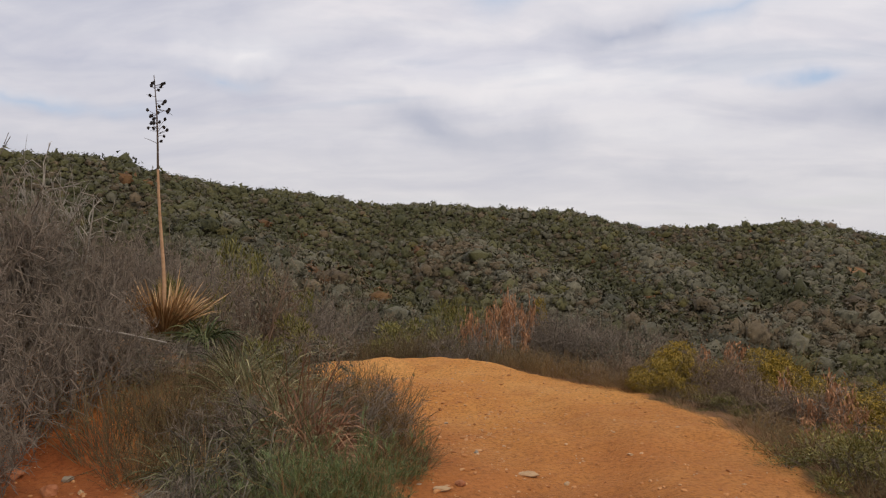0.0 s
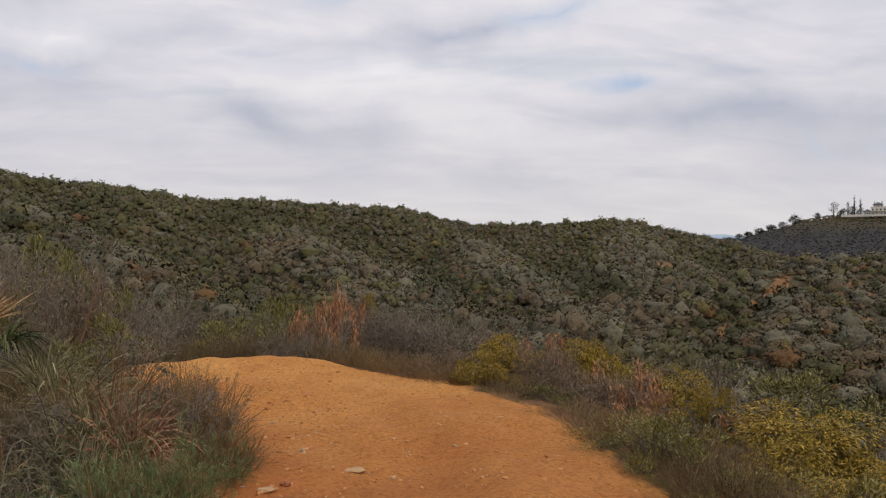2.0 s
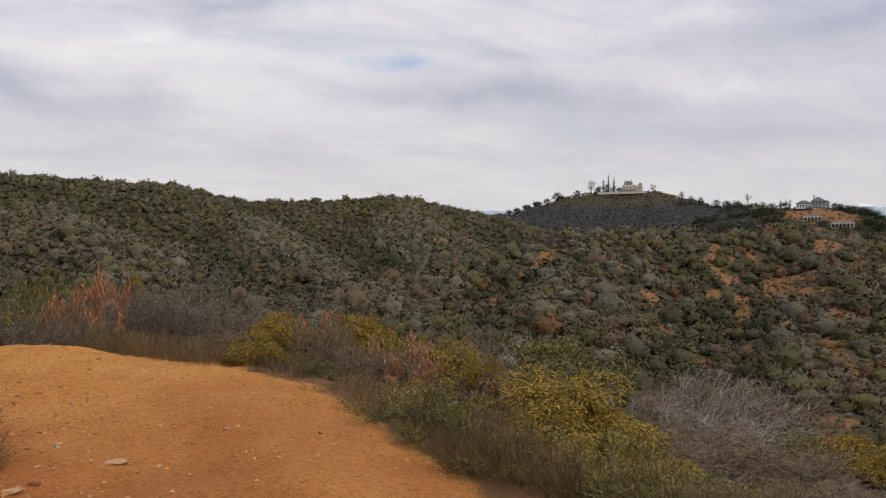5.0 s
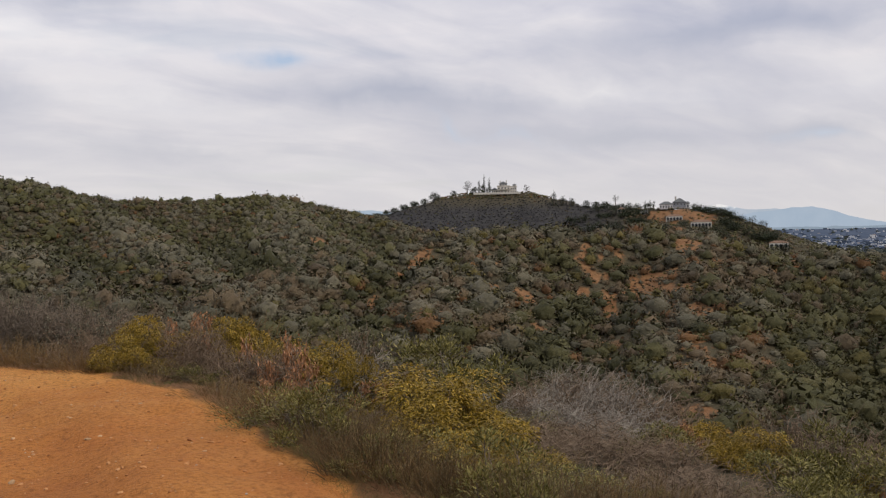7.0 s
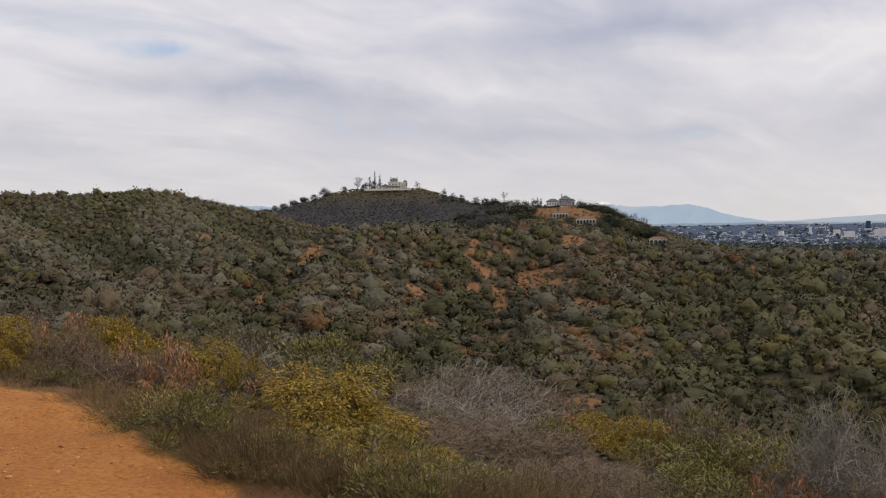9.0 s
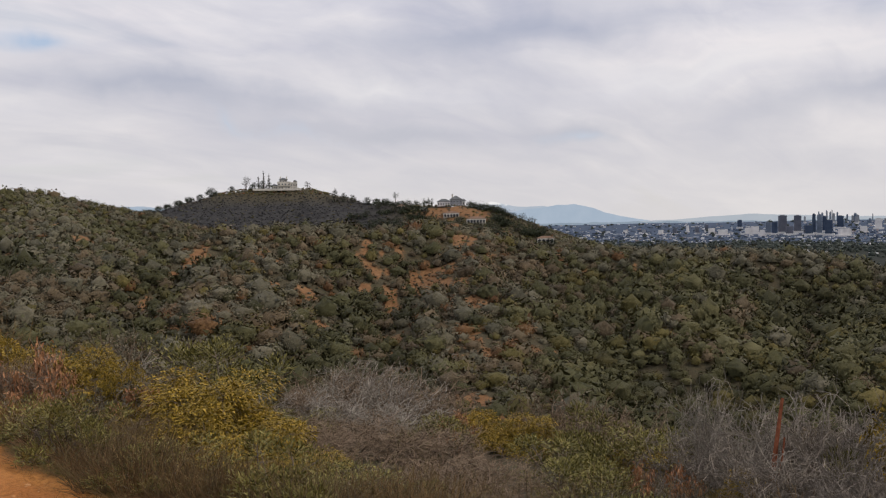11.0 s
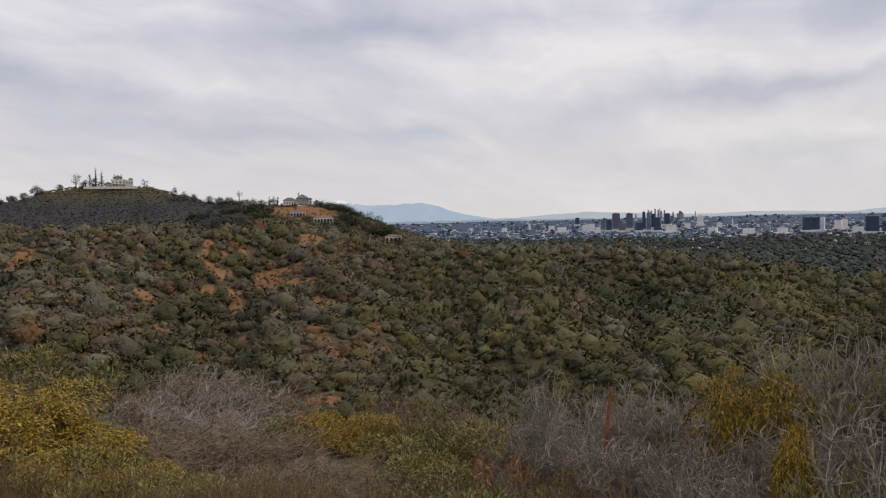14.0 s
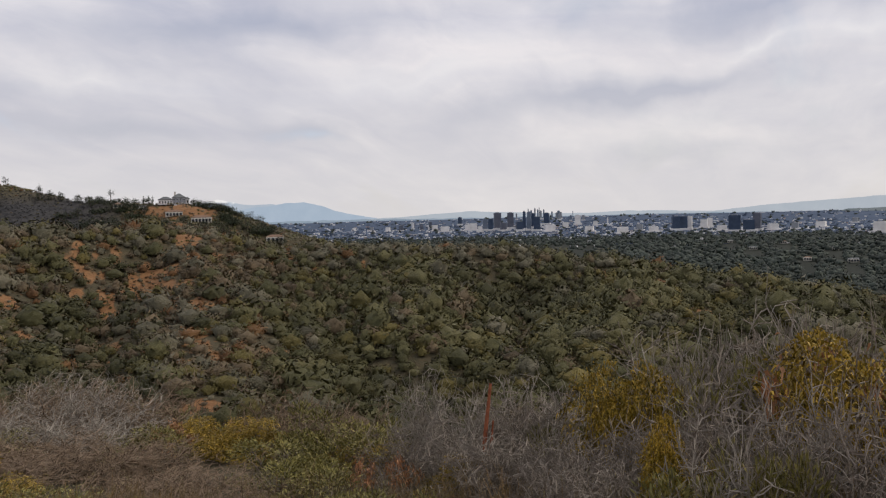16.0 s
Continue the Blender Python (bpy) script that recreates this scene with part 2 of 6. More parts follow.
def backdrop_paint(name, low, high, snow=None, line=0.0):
    """Distant mountains behind everything; their air-blue is haze painted into a glowing surface."""
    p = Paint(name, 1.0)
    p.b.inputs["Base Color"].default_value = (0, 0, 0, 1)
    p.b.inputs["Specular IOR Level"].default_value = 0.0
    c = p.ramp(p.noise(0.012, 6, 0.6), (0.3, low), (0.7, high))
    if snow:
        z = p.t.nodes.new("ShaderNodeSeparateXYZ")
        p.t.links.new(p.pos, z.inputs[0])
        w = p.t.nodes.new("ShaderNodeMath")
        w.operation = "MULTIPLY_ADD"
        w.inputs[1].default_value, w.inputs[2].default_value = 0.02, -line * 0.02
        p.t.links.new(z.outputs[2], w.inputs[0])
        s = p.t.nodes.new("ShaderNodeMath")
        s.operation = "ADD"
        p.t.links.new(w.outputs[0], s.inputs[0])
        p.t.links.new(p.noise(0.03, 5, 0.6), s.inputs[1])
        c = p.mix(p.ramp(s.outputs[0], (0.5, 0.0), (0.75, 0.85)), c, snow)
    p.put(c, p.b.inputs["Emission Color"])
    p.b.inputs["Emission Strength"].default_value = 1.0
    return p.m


GROUND = ground_paint()
SAGE = leaf_paint("grey_sage_leaves", (0.110, 0.104, 0.070), (0.147, 0.136, 0.093), (0.187, 0.169, 0.119))
OAK = leaf_paint("dark_green_leaves", (0.076, 0.076, 0.032), (0.102, 0.099, 0.041), (0.134, 0.124, 0.055))
OLIVE = leaf_paint("olive_leaves", (0.095, 0.083, 0.025), (0.128, 0.109, 0.033), (0.166, 0.136, 0.044))
DRY = leaf_paint("brown_dry_twigs", (0.113, 0.084, 0.051), (0.147, 0.110, 0.067), (0.184, 0.139, 0.087))
RUST = leaf_paint("rust_dry_leaves", (0.119, 0.059, 0.024), (0.167, 0.084, 0.034), (0.216, 0.118, 0.050))
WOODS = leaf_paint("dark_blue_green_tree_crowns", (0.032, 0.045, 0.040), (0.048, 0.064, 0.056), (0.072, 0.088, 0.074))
CHAR = leaf_paint("burnt_grey_brush", (0.036, 0.036, 0.038), (0.052, 0.051, 0.053), (0.076, 0.072, 0.070))

# ---- mesh helpers ----


def mesh_from(name, verts, faces, material, tone=None, smooth=False, normals=None):
    """verts (n, 3), faces (m, 3 or 4): one mesh."""
    verts, faces = np.asarray(verts, np.float32), np.asarray(faces, np.int32)
    m, k = faces.shape
    me = bpy.data.meshes.new(name)
    me.vertices.add(len(verts))
    me.vertices.foreach_set("co", verts.ravel())
    me.loops.add(m * k)
    me.loops.foreach_set("vertex_index", faces.ravel())
    me.polygons.add(m)
    me.polygons.foreach_set("loop_start", np.arange(0, m * k, k, dtype=np.int32))
    me.polygons.foreach_set("loop_total", np.full(m, k, np.int32))
    me.polygons.foreach_set("use_smooth", np.full(m, smooth))
    if tone is not None:
        me.attributes.new("tone", "FLOAT", "POINT").data.foreach_set("value", np.asarray(tone, np.float32))
    me.materials.append(material)
    me.update(calc_edges=True)
    if normals is not None:
        me.normals_split_custom_set_from_vertices(np.asarray(normals, np.float32))
    return me


def thing(name, label, category, group="", kind=""):
    o = new(name)
    o.empty_display_size = 0.1
    return tagged(o, label, category, group, kind)


def under(ob, parent):
    ob.parent = parent
    return ob


def part(name, bm, material, parent, label=""):
    """Links a bmesh as one mesh object under a thing or a part."""
    me = bpy.data.meshes.new(name)
    bm.to_mesh(me)
    bm.free()
    me.materials.append(material)
    ob = new(name, me)
    if parent:
        ob.parent = parent
    return tagged(ob, label) if label else ob


def box(bm, x0, x1, y0, y1, z0, z1, bevel=0.0):
    r = bmesh.ops.create_cube(bm, size=1.0, matrix=Matrix.LocRotScale(((x0 + x1) / 2, (y0 + y1) / 2, (z0 + z1) / 2), None, (x1 - x0, y1 - y0, z1 - z0)))
    if bevel:
        e = list({e for v in r["verts"] for e in v.link_edges})
        bmesh.ops.bevel(bm, geom=e, offset=bevel, segments=1, affect="EDGES")
    return bm


rng = np.random.default_rng(7)


def rot_z(a):
    c, s = np.cos(a), np.sin(a)
    m = np.zeros((len(a), 3, 3))
    m[:, 0, 0], m[:, 0, 1], m[:, 1, 0], m[:, 1, 1], m[:, 2, 2] = c, -s, s, c, 1
    return m


def tubes(lines, radii, sides=3):
    """Tapered twigs: lines (n, k, 3), radii (n, k)."""
    lines, radii = np.asarray(lines, float), np.asarray(radii, float)
    n, k, _ = lines.shape
    d = np.gradient(lines, axis=1)
    d /= np.linalg.norm(d, axis=2, keepdims=True) + 1e-9
    ref = np.where(np.abs(d[:, :1, 2:3]) > 0.9, [[[1.0, 0, 0]]], [[[0, 0, 1.0]]])
    a = np.cross(d, np.broadcast_to(ref, d.shape))
    a /= np.linalg.norm(a, axis=2, keepdims=True) + 1e-9
    b = np.cross(d, a)
    t = np.arange(sides) * 2 * np.pi / sides
    ring = a[:, :, None] * np.cos(t)[None, None, :, None] + b[:, :, None] * np.sin(t)[None, None, :, None]
    v = lines[:, :, None] + ring * radii[:, :, None, None]
    i = np.arange(n)[:, None, None] * k * sides + np.arange(k - 1)[None, :, None] * sides + np.arange(sides)[None, None]
    j = np.arange(n)[:, None, None] * k * sides + np.arange(k - 1)[None, :, None] * sides + (np.arange(sides)[None, None] + 1) % sides
    f = np.stack([i, j, j + sides, i + sides], -1).reshape(-1, 4)
    return v.reshape(-1, 3), f


def blades(base, direction, length, width, droop, segments=3, twist=None):
    """Leaf blades: flat tapering strips that bend down. base, direction (n, 3); length, width, droop (n,)."""
    n = len(base)
    d = direction / (np.linalg.norm(direction, axis=1, keepdims=True) + 1e-9)
    side = np.cross(d, np.array([0, 0, 1.0])) + rng.normal(0, 0.35, (n, 3))
    side /= np.linalg.norm(side, axis=1, keepdims=True) + 1e-9
    t = np.linspace(0, 1, segments + 1)
    mid = base[:, None] + d[:, None] * (length[:, None] * t)[..., None]
    mid[:, :, 2] -= droop[:, None] * length[:, None] * t ** 2
    w = width[:, None] * np.clip(np.sin(np.pi * (0.12 + 0.86 * t)), 0.06, 1)
    v = np.stack([mid - side[:, None] * w[..., None] / 2, mid + side[:, None] * w[..., None] / 2], 2)
    k = (segments + 1) * 2
    q = np.arange(n)[:, None] * k + np.arange(segments)[None] * 2
    f = np.stack([q, q + 1, q + 3, q + 2], -1).reshape(-1, 4)
    return v.reshape(-1, 3), f


def leaf_quads(base, direction, length, width, droop):
    """Small pointed leaves, each a folded diamond."""
    n = len(base)
    d = direction / (np.linalg.norm(direction, axis=1, keepdims=True) + 1e-9)
    side = np.cross(d, rng.normal(0, 1, (n, 3)) + np.array([0, 0, 0.8]))
    side /= np.linalg.norm(side, axis=1, keepdims=True) + 1e-9
    mid = base + d * (length * 0.5)[:, None]
    tip = base + d * length[:, None]
    tip[:, 2] -= droop * length
    v = np.stack([base, mid - side * (width / 2)[:, None], tip, mid + side * (width / 2)[:, None]], 1)
    return v.reshape(-1, 3), np.arange(n * 4).reshape(-1, 4)


def joined(pieces):
    vs, fs, o = [], [], 0
    for v, f in pieces:
        vs.append(v)
        fs.append(f + o)
        o += len(v)
    return np.concatenate(vs), np.concatenate(fs)


# ---- terrain ----
def polar(az, r):
    return r * math.sin(radians(az)), r * math.cos(radians(az))


def crest(points, veg=1.9):
    """A ridge line from (azimuth, elevation, range) as the viewer sees its brush; its soil lies veg lower."""
    return [(*polar(a, r), EYE + r * math.tan(radians(e)) - veg) for a, e, r in points]


# name: (line, slope to the sides, roundness of the crest)
RIDGES = [
    (crest([(-60, 6.5, 240), (-40, 6.0, 240), (-27, 6.6, 250), (-23.5, 6.6, 260), (-19, 5.65, 270), (-15, 5.2, 280), (-9, 4.35, 295), (-4, 4.0, 305),
            (3.7, 3.4, 320), (8.9, 3.15, 330), (13.5, 2.2, 345), (19, 2.27, 350), (23.6, 2.1, 350), (26.4, 1.6, 350), (29.5, 1.1, 350), (34, -0.4, 345)]), 0.42, 9),
    (crest([(-1.5, 2.9, 290), (2.9, 0.74, 215), (6.4, -0.82, 175), (10.2, -2.73, 140), (13.9, -4.2, 112), (17, -6.5, 95)]), 0.42, 6),
    (crest([(-19, 4.9, 250), (-14, 1.9, 165), (-10.5, -0.3, 125), (-8, -3.5, 105)]), 0.42, 6),
    (crest([(12.5, 1.9, 325), (15.5, -0.6, 235), (18.5, -2.6, 180)]), 0.45, 6),
    (crest([(24, 1.9, 335), (25, 0.1, 260), (24, -1.5, 215)]), 0.45, 6),
]
# the near spur across the canyon and its ribs
RIDGES += [
    (crest([(17.5, -5.6, 105), (21.3, -3.48, 125), (24.7, -2.07, 145), (27.7, -1.37, 158), (31.6, -0.87, 168), (35.5, -0.44, 178), (39.3, -0.13, 185), (43.1, -0.2, 190),
            (46.9, -0.26, 195), (50.5, -0.44, 200), (53.7, -1.04, 205), (57.4, -1.85, 205), (60.5, -1.77, 210), (65.9, -2.28, 215), (73.5, -2.61, 220), (78.9, -3.05, 215),
            (82.4, -3.62, 205), (85.5, -4.33, 195), (90.6, -4.93, 185), (96, -5.64, 178), (110, -7, 170), (140, -9, 170)]), 0.42, 6),
    (crest([(50.6, -0.5, 198), (51.6, -3.63, 158), (51.8, -5.93, 128), (51.9, -8.96, 100), (51, -11.8, 80), (49, -15, 64)]), 0.40, 4),
    (crest([(38, -0.4, 180), (35, -3.0, 140), (33, -6.0, 108), (31.5, -9.3, 84)]), 0.42, 5),
    (crest([(66, -2.4, 212), (65.5, -4.5, 170), (64.5, -7.5, 135)]), 0.42, 5),
    (crest([(82.4, -3.7, 203), (81, -5.25, 165), (79.6, -7.82, 128), (78, -11, 100)]), 0.42, 5),
    (crest([(92, -5.2, 180), (92, -8, 130)]), 0.42, 5),
]
# the mansion's hill, the outer hills and the rise beyond the bend
RIDGES += [
    (crest([(25, -0.3, 840), (29.5, 0.55, 840), (31.2, 1.0, 840), (33.2, 1.55, 840), (35.1, 2.02, 840), (36.5, 2.24, 840), (40.5, 2.22, 840), (42.8, 1.72, 825), (44.3, 1.2, 810),
            (46.9, 1.0, 790), (49.8, 1.0, 770), (51.5, 0.9, 755), (52.8, 0.6, 745), (53.6, -0.1, 730), (54.6, -0.95, 715), (55.8, -1.55, 702), (57.3, -1.95, 690)], 1.0), 0.36, 8),
    (crest([(44.5, 0.0, 720), (50, -0.05, 690), (53.2, -0.85, 660), (55.5, -2.2, 645)], 1.0), 0.40, 6),
    (crest([(103, -4.5, 420), (108, -3.0, 520), (130, -2, 600)]), 0.35, 10),
    (crest([(-70, 6, 200), (-100, 5, 180), (-140, 4, 200), (180, 3, 230), (145, 1, 260)]), 0.40, 8),
    (crest([(-40, 3.3, 30), (-26, 1.8, 29), (-14, 0.6, 27), (-4, -2.2, 22), (8, -3.8, 19.5), (14, -5.0, 18)], 1.1), 0.42, 1.5),
]
OUTER = [(1.6, -30), (1.9, -6), (2.2, 0), (2.4, 3), (2.48, 4.4), (2.53, 5.6), (2.56, 7.2), (2.54, 8.2), (2.38, 9.0), (2.1, 10.4), (1.5, 11.5), (0.88, 12.5), (0.05, 13.1), (-1.95, 12.9), (-4.5, 13.2), (-9, 15), (-16, 19)]
INNER = [(-2.4, -30), (-2.5, -6), (-2.6, 0), (-2.5, 3.6), (-1.5, 4.9), (-0.42, 5.5), (-0.15, 6.4), (-0.45, 8.0), (-1.2, 9.3), (-2.8, 10.3), (-6, 11.2), (-16, 15.5)]


def side_of(x, y, line):
    """Signed distance to a line of points: plus on its right hand."""
    best, sign = np.full(x.shape, 1e9), np.ones(x.shape)
    for (ax, ay), (bx, by) in zip(line, line[1:]):
        dx, dy = bx - ax, by - ay
        t = np.clip(((x - ax) * dx + (y - ay) * dy) / (dx * dx + dy * dy), 0, 1)
        ex, ey = x - ax - t * dx, y - ay - t * dy
        d = np.hypot(ex, ey)
        s = np.where(dy * (x - ax) - dx * (y - ay) >= 0, 1.0, -1.0)
        sign = np.where(d < best - 1e-6, s, sign)
        best = np.minimum(best, d)
    return best * sign


GRIDS = {}


def wave(x, y, size, seed):
    """Smooth value noise, about -1 to 1."""
    if seed not in GRIDS:
        GRIDS[seed] = np.random.default_rng(seed).uniform(-1, 1, (64, 64))
    g = GRIDS[seed]
    u, v = x / size, y / size
    i, j = np.floor(u).astype(int), np.floor(v).astype(int)
    fu, fv = u - i, v - j
    fu, fv = fu * fu * (3 - 2 * fu), fv * fv * (3 - 2 * fv)
    a, b, c, d = g[i % 64, j % 64], g[(i + 1) % 64, j % 64], g[i % 64, (j + 1) % 64], g[(i + 1) % 64, (j + 1) % 64]
    return (a * (1 - fu) + b * fu) * (1 - fv) + (c * (1 - fu) + d * fu) * fv


def smooth(t):
    t = np.clip(t, 0, 1)
    return t * t * (3 - 2 * t)


def ground(x, y):
    x, y = np.asarray(x, float), np.asarray(y, float)
    r = np.hypot(x, y)
    # the plain, which climbs very gently to the far edge
    z = -110 + 64 * smooth((r - 3300) / 1600) + 4 * wave(x, y, 320, 3)
    sway = 6 * wave(x, y, 21, 73)
    for line, slope, soft in RIDGES:
        top, run = np.full(x.shape, -1e9), 0.0
        off, at = np.zeros(x.shape), np.zeros(x.shape)
        for (ax, ay, az), (bx, by, bz) in zip(line, line[1:]):
            dx, dy = bx - ax, by - ay
            t = np.clip(((x - ax) * dx + (y - ay) * dy) / (dx * dx + dy * dy), 0, 1)
            d = np.hypot(x - ax - t * dx, y - ay - t * dy)
            h = az + t * (bz - az) - slope * (np.sqrt(d * d + soft * soft) - soft)
            here = h > top
            top, off = np.where(here, h, top), np.where(here, d, off)
            at = np.where(here, run + t * math.hypot(dx, dy), at)
            run += math.hypot(dx, dy)
        if soft > 2:
            # gullies run down from the crest
            s = at + sway
            top = top - smooth((off - 7) / 34) * (2.6 - 4.6 * np.abs(wave(s, s * 0 + soft, 26, 71)) + 1.6 * wave(s, s * 0 + soft, 11, 72))
        z = np.maximum(z, top)
    far = smooth((r - 40) / 80) * smooth((1500 - r) / 600)
    z = z + far * (1.1 * wave(x, y, 23, 5) + 0.5 * wave(x, y, 9, 6))
    # the trail's own shoulder
    out, inn = side_of(x, y, OUTER), -side_of(x, y, INNER)
    shelf = np.where(out > 0, -0.03 - 0.20 * out * smooth(out / 1.2) - 0.22 * np.maximum(out - 5, 0) - 0.06 * np.maximum(out - 14, 0), 0.0)
    bank = np.where(inn > 0, 0.12 * smooth(inn / 0.6) + 0.9 * smooth((inn - 0.3) / 2.2) * smooth((y - 5.2) / 3.6) + 0.09 * np.clip(inn - 2.5, 0, 14), 0.0)
    berm = 0.13 * np.exp(-((out + 0.35) / 0.35) ** 2) * np.exp(-((x - 0.2) ** 2 + (y - 12.6) ** 2) / 2.2)
    rut = -0.05 * np.exp(-((out + 1.35) / 0.28) ** 2) + 0.035 * np.exp(-((out + 0.9) / 0.3) ** 2) - 0.04 * np.exp(-((inn + 0.9) / 0.3) ** 2)
    bumps = 0.05 * wave(x, y, 1.3, 11) + 0.022 * wave(x, y, 0.45, 12) + 0.012 * wave(x, y, 0.17, 13)
    near = shelf + bank + berm + rut + bumps - 0.5 * np.maximum(r - 60, 0)
    return np.maximum(z, near)


def ground_at(x, y):
    return float(ground(np.array([x]), np.array([y]))[0])


RANGES = np.concatenate([np.geomspace(0.5, 3.5, 30), np.geomspace(3.6, 16, 100), np.geomspace(16.5, 60, 40), np.geomspace(61.5, 900, 125), np.geomspace(930, 4990, 34)])


def where_seen(az, el, start=25.0, stop=1000.0):
    """The place on the hillsides that lies at that azimuth and elevation from the first eye."""
    r = np.geomspace(start, stop, 900)
    x, y = r * math.sin(radians(az)), r * math.cos(radians(az))
    hit = np.nonzero(ground(x, y) + 0.6 > EYE + r * math.tan(radians(el)))[0]
    i = hit[0] if len(hit) else len(r) - 1
    return float(x[i]), float(y[i])


# bare earth: azimuth, elevation, radius in metres, strength
BARE = [(51.1, -1.1, 1.7, 1.30), (50.8, -1.5, 1.4, 1.10), (53.3, -1.3, 2.2, 1.30), (52.9, -1.3, 1.5, 1.20), (54.1, -1.5, 1.2, 1.00), (44.2, -2.1, 1.3, 1.00), (44.4, -1.4, 1.0, 0.90), (45.5, -2.4, 1.0, 0.90), (46.8, -2.2, 0.9, 0.80), (50.2, -3.0, 1.2, 1.00), (49.8, -3.5, 1.3, 0.80), (48.4, -3.9, 2.6, 0.80), (48.0, -4.5, 2.0, 0.75), (51.1, -4.1, 1.2, 0.80), (50.3, -3.1, 1.3, 0.90), (49.8, -5.4, 1.1, 1.10), (49.2, -5.4, 1.0, 1.00), (48.6, -5.1, 0.9, 0.80), (46.3, -5.7, 1.1, 1.00), (45.8, -5.5, 0.9, 0.80)]
BARE += [(51.6, -5.6, 1.5, 1.30), (51.7, -6.1, 1.3, 1.20), (51.7, -7.4, 0.9, 1.20), (47.5, -4.4, 1.6, 0.80), (49.6, -2.3, 1.0, 0.90), (56.5, -2.3, 1.4, 1.20), (57.7, -2.6, 1.3, 1.00), (56.2, -3.2, 0.9, 1.00), (57.2, -2.5, 1.0, 0.90), (54.9, -2.2, 1.0, 0.70), (46.4, -8.8, 0.7, 0.80), (51.2, -9.1, 0.9, 0.80), (59.4, -3.8, 1.0, 0.70), (62.4, -3.2, 0.8, 0.90), (41.7, -7.0, 1.5, 0.65), (45.3, -7.8, 0.7, 0.70), (52.0, -1.9, 1.0, 0.80), (50.7, -2.3, 1.1, 0.90), (51.3, -4.7, 0.9, 0.80), (50.7, -8.5, 0.7, 0.70)]
BARE += [(50.1, -5.8, 1.0, 0.80), (33.8, -1.8, 1.4, 1.30), (33.0, -2.5, 1.0, 1.20), (33.1, -3.5, 1.0, 0.80), (35.8, -0.6, 2.0, 1.20), (36.4, -0.5, 1.0, 1.00), (30.1, -5.0, 1.0, 1.20), (30.1, -5.5, 0.8, 1.00), (37.4, -2.8, 0.6, 0.90), (22.1, -1.8, 1.8, 1.20), (24.9, 0.2, 1.9, 1.10), (25.6, 0.1, 1.2, 0.90), (26.3, -0.7, 1.6, 1.10), (32.8, 0.0, 1.5, 1.00), (33.6, -0.2, 1.0, 0.80), (35.1, -7.8, 0.6, 0.80), (38.2, -4.1, 1.0, 0.60), (40.1, -4.3, 1.3, 0.65), (41.3, -6.7, 1.0, 0.80), (41.7, -7.2, 0.8, 0.80)]
BARE += [(36.3, -9.0, 0.6, 0.70), (31.7, -3.2, 0.8, 0.70), (39.7, -5.9, 0.7, 0.70), (83.1, -4.0, 1.8, 1.10), (82.1, -4.5, 1.6, 1.10), (83.7, -4.4, 1.2, 0.90), (81.7, -5.0, 1.4, 0.90), (81.3, -5.5, 1.2, 0.80), (80.6, -3.7, 1.0, 0.60), (82.7, -5.4, 1.2, 0.70), (83.6, -5.8, 1.0, 0.70), (84.9, -6.7, 1.0, 0.70), (85.4, -4.7, 0.9, 0.80), (87.5, -5.2, 0.9, 0.80), (90.5, -5.7, 1.1, 0.90), (78.9, -4.4, 1.0, 0.70), (77.7, -6.0, 0.8, 0.70), (74.9, -6.8, 0.8, 0.80), (85.8, -7.0, 1.0, 0.70), (89.2, -6.5, 0.9, 0.60)]
BARE += [(84.4, -4.3, 0.8, 0.70), (52.0, -12.0, 1.0, 1.20), (51.1, -12.1, 0.8, 1.00), (51.0, -9.3, 0.7, 0.90), (51.5, -7.3, 0.7, 1.00), (45.1, -7.7, 0.5, 0.80), (46.5, -8.7, 0.5, 0.80), (59.0, -10.4, 0.8, 0.70), (57.3, -9.0, 1.2, 0.70), (54.1, -13.7, 0.6, 0.70), (48.6, 0.6, 5.0, 1.10), (49.6, 0.5, 6.0, 1.20), (50.6, 0.5, 6.0, 1.20), (51.6, 0.5, 6.0, 1.20), (52.4, 0.3, 5.0, 1.10), (50.6, -0.3, 4.0, 0.70)]
# thinner, browner cover over the worn ribs
BARE += [(49.0, -4.2, 4.4, 0.66), (52.0, -2.4, 3.6, 0.66), (45.2, -4.2, 4.0, 0.55), (51.8, -8.5, 2.4, 0.60), (82.8, -5.2, 3.6, 0.62), (57.5, -2.8, 3.4, 0.58), (41.0, -5.0, 3.6, 0.48), (47.0, -7.6, 2.6, 0.48), (33.2, -3.0, 3.0, 0.48), (55.5, -8.5, 2.4, 0.5), (37.5, -2.2, 3.4, 0.46)]
BARE_AT = [(*where_seen(a, e), s, w) for a, e, s, w in BARE]


def bare(x, y):
    """How bare the soil of the hillsides is, 0 to 1; worn strips run down the slope."""
    v = np.zeros(np.shape(x))
    n = 0.5 + 0.7 * wave(x, y, 2.6, 21) + 0.6 * wave(x, y, 1.2, 22)
    for bx, by, s, w in BARE_AT:
        r = math.hypot(bx, by)
        out, side = ((x - bx) * bx + (y - by) * by) / r, ((x - bx) * by - (y - by) * bx) / r
        v = np.maximum(v, w * np.exp(-((out / 2.2) ** 2 + side ** 2) / (2.4 * s * s)))
    v = v * (0.52 + 0.90 * n)
    return np.clip((v - 0.30) * 2.4, 0, 1)


